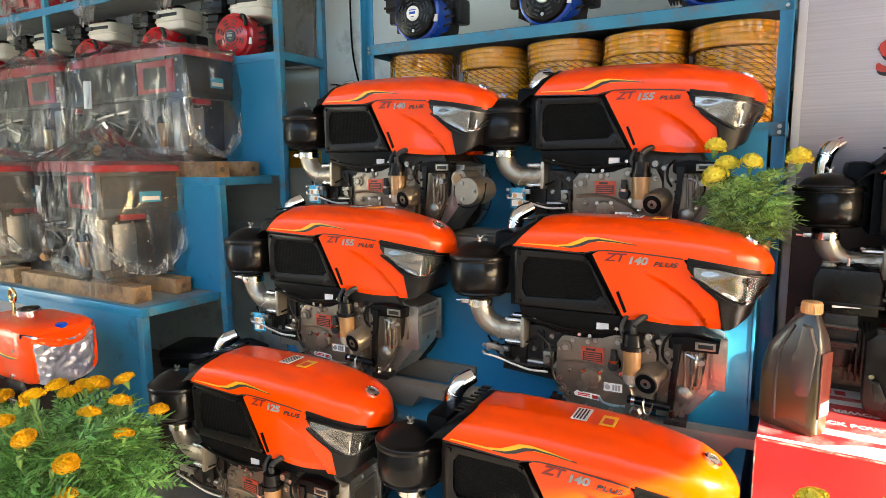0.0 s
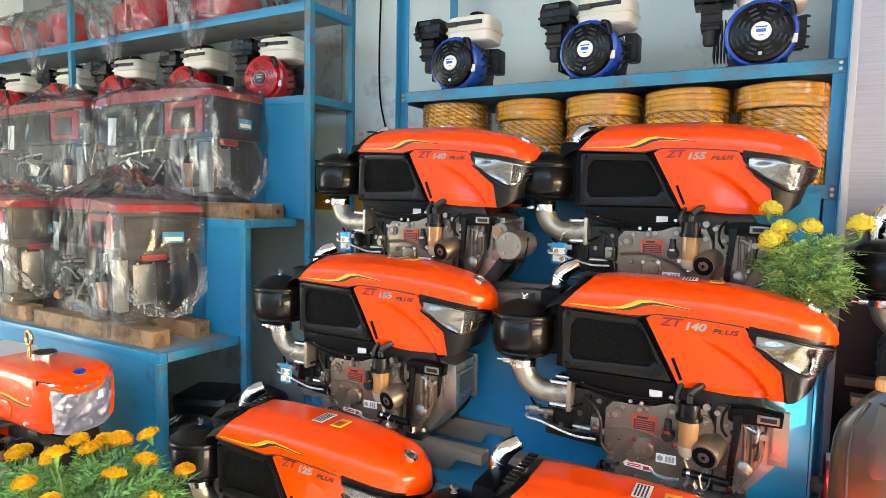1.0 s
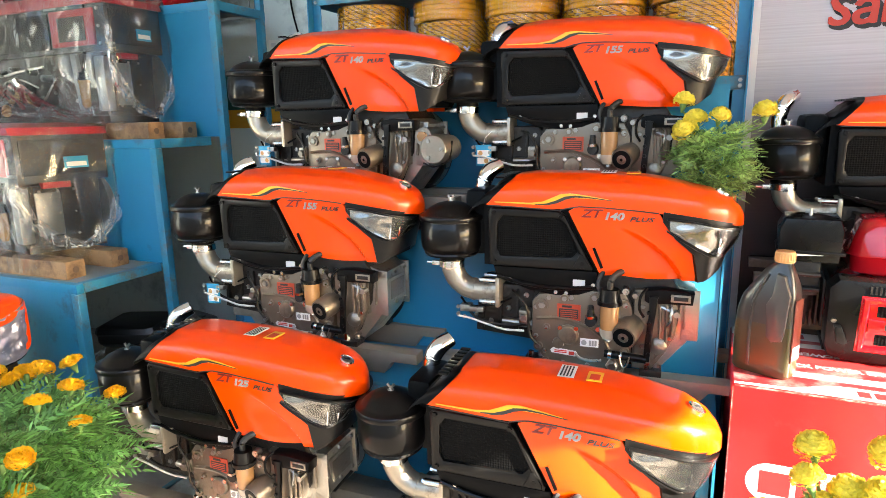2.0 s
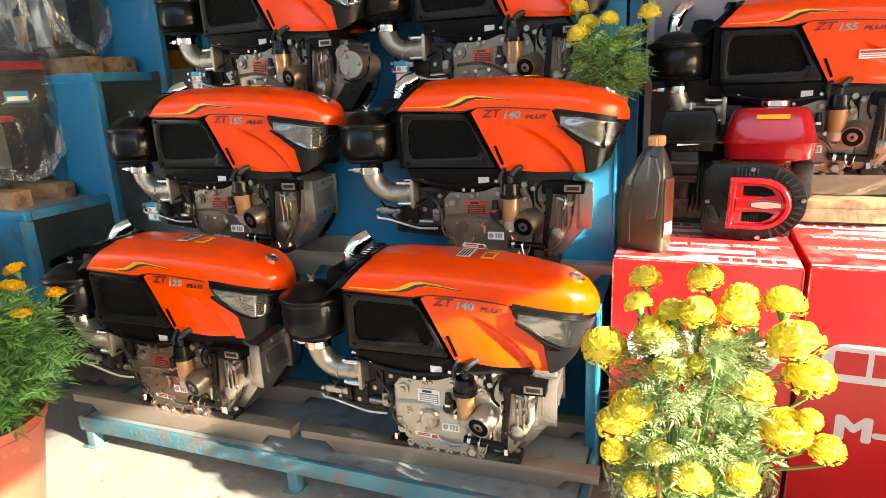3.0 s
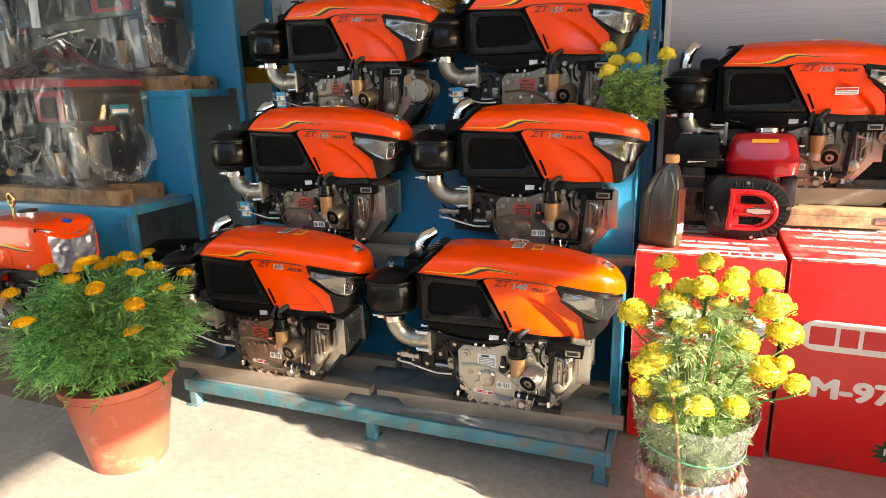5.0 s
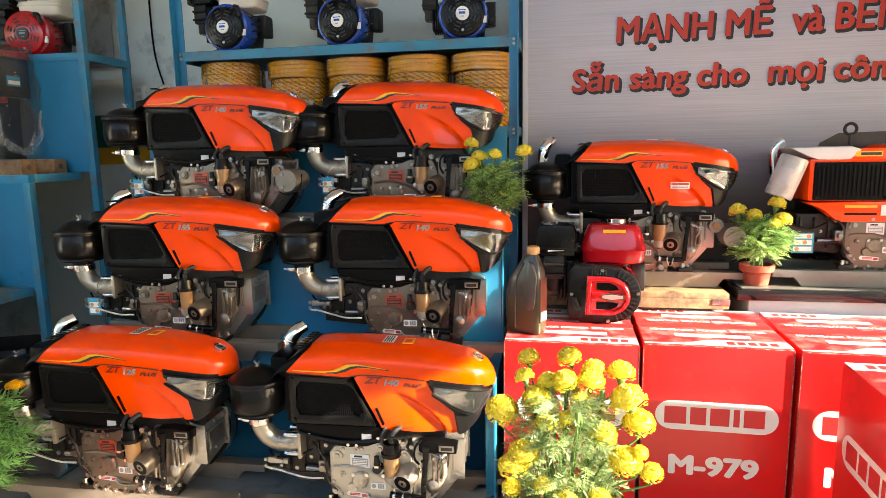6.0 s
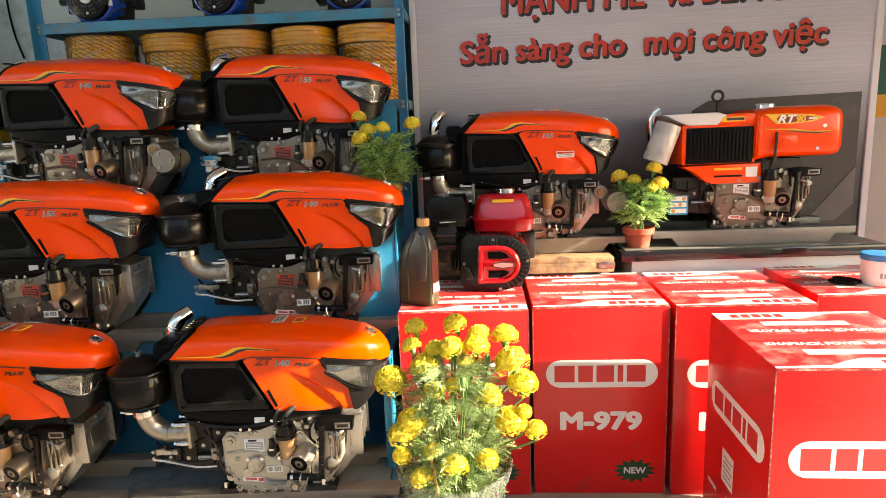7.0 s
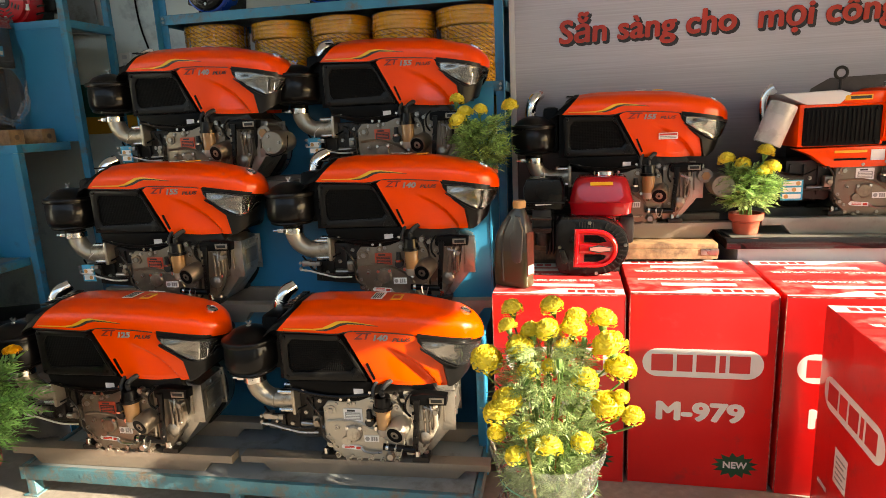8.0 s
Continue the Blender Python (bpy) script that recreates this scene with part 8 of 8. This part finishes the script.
        for j in range(7):
            t = j / 6
            row = []
            for i in range(96):
                a = 2 * math.pi * i / 96
                ruffle = 0.018 * noise.noise((math.cos(a) * 7, math.sin(a) * 7, j * 0.4)) + 0.009 * noise.noise((math.cos(a) * 18, math.sin(a) * 18, j * 0.8))
                r_ = r1 + 0.007 + 0.012 * math.sin(math.pi * t) + ruffle * (0.4 + t)
                row.append((r_ * math.cos(a), r_ * math.sin(a), h + 0.035 - 0.062 * t + 0.020 * noise.noise((math.cos(a) * 3, math.sin(a) * 3, 7.0)) * t))
            rows.append(row)
        loft(b, rows, caps=False)
        part("wrap_hem", b, FILM_HEM, ob, "gathered milky hem of the wrap")
        b = B()
        zt = wz0 + 0.52 * (wz1 - wz0)
        rt = wr0 + (wr1 - wr0) * 0.52 + 0.004
        rows = [[((rt + o) * math.cos(2 * math.pi * i / 48), (rt + o) * math.sin(2 * math.pi * i / 48), zt + dz + 0.006 * math.sin(i * 0.26)) for o, dz in ((0, 0), (0.001, 0), (0.001, 0.004), (0, 0.004))] for i in range(49)]
        loft(b, rows, caps=False)
        part("tie_tape", b, TIE, ob, "green plastic tie")
        b = B()
        rod(b, (-0.015, -0.108, h - 0.03), (-0.058, -0.122, wz1 + 0.09), 0.005, 0.004, 8)
        part("support_stick", b, CAP, ob, "bamboo stick")
    return ob


TIE = mat("green_plastic_tie", (0.10, 0.36, 0.22), 0.35)
YELLOW_HEADS = [(-0.093, 0.081, 0.798), (0.015, 0.081, 0.807), (-0.103, 0.042, 0.76), (0.004, 0.033, 0.755), (0.071, 0.047, 0.752), (0.15, 0.074, 0.769), (-0.071, 0.037, 0.701), (-0.162, 0.028, 0.664),
                (0.164, 0.014, 0.715), (0.19, 0.012, 0.656), (-0.046, -0.018, 0.648), (0.099, -0.019, 0.633), (-0.103, -0.049, 0.578), (-0.127, -0.062, 0.548), (-0.049, -0.085, 0.513), (0.006, -0.105, 0.477),
                (0.153, -0.032, 0.568), (0.189, -0.036, 0.597), (0.217, -0.049, 0.55), (0.089, -0.074, 0.48), (0.047, 0.033, 0.699), (0.011, 0.013, 0.655), (-0.039, 0.055, 0.74), (0.08, 0.075, 0.774),
                (-0.13, -0.078, 0.498), (-0.079, -0.104, 0.448), (0.183, -0.044, 0.558)]
YELLOW_SIZES = [25, 26, 22, 27, 30, 30, 31, 36, 38, 33, 26, 29, 32, 31, 20, 29, 33, 17, 23, 24, 25, 21, 26, 27, 20, 23, 17]
ORANGE_HEADS = [(0.157, 0.039, 0.699), (0.133, 0.144, 0.691), (0.009, 0.239, 0.705), (0.197, 0.219, 0.65), (0.251, 0.073, 0.645), (0.294, -0.103, 0.651), (0.179, -0.136, 0.703), (-0.018, 0.172, 0.709), (-0.106, 0.181, 0.68),
                (-0.125, 0.108, 0.704), (-0.084, 0.118, 0.685), (0.011, -0.026, 0.744), (-0.021, -0.021, 0.723), (0.27, -0.102, 0.559), (0.077, -0.133, 0.724), (-0.18, -0.02, 0.70), (-0.12, -0.2, 0.68), (0.02, -0.27, 0.62)]
marigold("yellow marigolds in a terracotta pot wrapped in clear plastic", pose(0.045, 1.15, 0), (0.092, 0.126, 0.215),
         [(x * 1.03, y - 0.03, z) for x, y, z in YELLOW_HEADS], "y", (0.23, 0.72, 0.128), 1250, 0.048, 11, (0.195, 0.425, 0.105, 0.165), 3, [q * 0.00138 for q in YELLOW_SIZES])
marigold("orange marigolds in a large terracotta pot on the floor", pose(-1.865, 0.94, 0), (0.128, 0.186, 0.33),
         [(x - 0.035, y, z) for x, y, z in ORANGE_HEADS], "o", (0.35, 0.645, 0.245), 860, 0.092, 12, None, 16, 0.034, LEAF_DK)
marigold("small yellow marigold in a terracotta pot on the stone slab", pose(0.838, 2.20, 0.817), (0.045, 0.062, 0.085),
         [(-0.03, -0.03, 0.285), (0.055, -0.02, 0.33), (0.07, -0.05, 0.27), (-0.085, 0.0, 0.30), (0.04, -0.06, 0.255)], "y", (0.115, 0.27, 0.085), 400, 0.054, 13, None, 2, 0.036, LEAF_LT)
marigold("small potted yellow marigold at the top tier's end", pose(-0.225, 2.06, 1.035), (0.045, 0.06, 0.10),
         [(0.005, -0.05, 0.325), (-0.06, -0.03, 0.315), (0.12, -0.03, 0.335), (-0.085, -0.06, 0.285), (-0.095, 0.0, 0.37)], "y", (0.105, 0.28, 0.085), 400, 0.058, 14, None, 2, 0.036, LEAF_LT)


# ---- small things on the cartons ----
def oil_bottle():
    ob = thing("oil_bottle", "smoked olive plastic oil bottle with tan cap on a carton", "bottle", "", pose(-0.078, 1.745, 0.718, 0, 0, -27))
    left = [(0.0, -0.070), (0.008, -0.076), (0.10, -0.078), (0.165, -0.072), (0.20, -0.062), (0.27, -0.018), (0.285, -0.004), (0.292, 0.006), (0.305, 0.008)]
    right = [(0.0, 0.060), (0.008, 0.066), (0.10, 0.066), (0.215, 0.064), (0.25, 0.056), (0.278, 0.046), (0.288, 0.042), (0.292, 0.040), (0.305, 0.038)]
    deep = [(0.0, 0.030), (0.008, 0.035), (0.20, 0.035), (0.25, 0.028), (0.28, 0.020), (0.292, 0.016), (0.305, 0.015)]
    levels = [0.0, 0.003, 0.008, 0.03, 0.07, 0.11, 0.135, 0.16, 0.18, 0.20, 0.22, 0.24, 0.255, 0.268, 0.278, 0.286, 0.292, 0.305]
    rows = []
    for z in levels:
        x0, x1, d = interp(z, left), interp(z, right), interp(z, deep)
        p = 0.42 if z < 0.25 else 0.62 if z < 0.286 else 1.0
        ring = []
        for i in range(40):
            a = 2 * math.pi * i / 40
            c, q = math.cos(a), math.sin(a)
            ring.append(((x0 + x1) / 2 + (x1 - x0) / 2 * math.copysign(abs(c) ** p, c), d * math.copysign(abs(q) ** p, q), z))
        rows.append(ring)
    b = B()
    loft(b, rows[6:])
    body = part("body", b, BOTTLE, ob)
    b = B()
    loft(b, rows[:7])
    part("filled_half", b, BOTTLE_OIL, ob, "olive oil-filled lower half")
    b = B()
    prism(b, [(0.008, 0.105), (0.022, 0.092), (0.046, 0.100), (0.050, 0.12), (0.056, 0.215), (0.040, 0.262), (0.022, 0.268), (0.014, 0.21), (0.002, 0.185)], -0.0375, -0.02, 0.004)
    part("grip_recess", b, BOTTLE_GREY, body, "lighter moulded grip panel")
    b = B()
    tube(b, [(-0.03, -0.0345, 0.02), (-0.032, -0.0345, 0.12), (-0.024, -0.034, 0.20), (0.0, -0.026, 0.262)], 0.004, 8)
    part("moulded_rib", b, BOTTLE, body)
    b = B()
    box(b, 0.0645, 0.0672, -0.024, 0.024, 0.045, 0.205, 0.001)
    lab = part("bottle_label", b, LABEL_BROWN, body, "red-brown label")
    b = B()
    box(b, 0.0665, 0.0680, -0.020, 0.020, 0.052, 0.085)
    part("label_panel", b, LABEL_W, lab)
    b = B()
    n = 22
    lathe(b, [(0.0215, 0.292), (0.0225, 0.294), (0.0225, 0.314), (0.0205, 0.319), (0.0, 0.319)], 24, Matrix.Translation((0.023, 0, 0)))
    cap = part("cap", b, CAP, ob, "ribbed tan screw cap")
    b = B()
    for k in range(n):
        a = 2 * math.pi * k / n
        rod(b, (0.023 + 0.0225 * math.cos(a), 0.0225 * math.sin(a), 0.295), (0.023 + 0.0222 * math.cos(a), 0.0222 * math.sin(a), 0.314), 0.0013, 0.0012, 5)
    part("cap_ribs", b, CAP, cap)


oil_bottle()


def paint_tub():
    ob = thing("tub", "white plastic tub with blue lid on a carton", "tub", "", pose(1.625, 1.835, 0.7205))
    b = B()
    lathe(b, [(0.0, 0), (0.054, 0), (0.057, 0.004), (0.06, 0.10), (0.0, 0.10)], 32)
    t = part("body", b, LABEL_W, ob)
    b = B()
    lathe(b, [(0.06, 0.092), (0.064, 0.094), (0.064, 0.112), (0.061, 0.115), (0.0, 0.116)], 32)
    part("lid", b, BLUE_LID, ob, "blue lid")
    b = B()
    rows = [[(0.0605 * math.cos(a), 0.0605 * math.sin(a), z) for z in (0.02, 0.075)] for a in [radians(210 + 6 * k) for k in range(16)]]
    loft(b, rows, caps=False, closed=False)
    part("tub_print", b, CARTON_W, t)
    b = B()
    for k in range(4):
        a = radians(245 + 12 * k)
        box(b, -0.004, 0.004, -0.0005, 0.0005, 0.03, 0.05, 0, Matrix.Translation((0.0612 * math.cos(a), 0.0612 * math.sin(a), 0)) @ Matrix.Rotation(a + math.pi / 2, 4, "Z"))
    part("tub_lettering", b, GREY_P, t)


def scissors():
    ob = thing("scissors", "black-handled scissors lying on a carton", "scissors", "", pose(1.475, 1.905, 0.7225, 0, 0, -48) @ Matrix.Scale(1.25, 4))
    for s in (-1, 1):
        b = B()
        prism(b, [(-0.12, 0.0), (-0.01, -0.008), (0.0, 0.0), (-0.01, 0.008)], 0, 0.002, 0, Matrix.Rotation(radians(90), 4, "X") @ Matrix.Rotation(radians(6 * s), 4, "Y"))
        part("blade", b, STEEL, ob)
        b = B()
        rows = []
        for i in range(21):
            a = 2 * math.pi * i / 20
            c = Vector((0.05 + 0.035 * math.cos(a), s * 0.018 + 0.016 * math.sin(a), 0.004))
            o = Vector((math.cos(a), math.sin(a), 0))
            rows.append([c + 0.005 * (o * math.cos(w) + Vector((0, 0, 1)) * math.sin(w)) for w in [2 * math.pi * q / 8 for q in range(8)]])
        loft(b, rows, caps=False)
        part("handle", b, BLACK, ob)


paint_tub()
scissors()

# cable and switch on the back wall
ob = thing("wall_cable", "thin black cable hanging down the back wall", "cable")
b = B()
tube(b, [(-2.235, 2.852, 3.2), (-2.25, 2.85, 2.6), (-2.26, 2.85, 2.2), (-2.25, 2.85, 1.95), (-2.20, 2.845, 1.76), (-2.18, 2.84, 1.66)], 0.005, 8)
part("cable", b, BLACK, ob)
ob = thing("wall_switch", "small white switch box on the back wall", "switch")
b = B()
box(b, -2.40, -2.33, 2.835, 2.856, 1.70, 1.79, 0.004)
part("switch_box", b, LABEL_W, ob)
for z in (1.725, 1.765):
    b = B()
    box(b, -2.38, -2.35, 2.831, 2.836, z - 0.01, z + 0.01, 0.002)
    part("rocker", b, GREY_LINER, ob)

# grit and chips on the floor
rnd = random.Random(41)
ob = thing("floor_grit", "small grey chips and grit scattered on the concrete floor", "grit")
b = B()
for k in range(170):
    x, y = rnd.uniform(-2.6, 1.0), rnd.uniform(-0.1, 1.28)
    s = rnd.uniform(0.0015, 0.0055)
    q = [Vector((rnd.uniform(0.6, 1.4) * s * math.cos(a), rnd.uniform(0.6, 1.4) * s * math.sin(a), 0)) for a in (0.3, 1.6, 2.9, 4.2, 5.4)]
    lo = [b.verts.new(p + Vector((x, y, 0.0002))) for p in q]
    top = b.verts.new((x + rnd.uniform(-0.4, 0.4) * s, y, s * rnd.uniform(0.5, 1.0)))
    for i in range(5):
        b.faces.new((lo[i], lo[(i + 1) % 5], top))
    b.faces.new(lo[::-1])
g = part("grit", b, RAIL, ob)
tagged(g, kind="stuff")
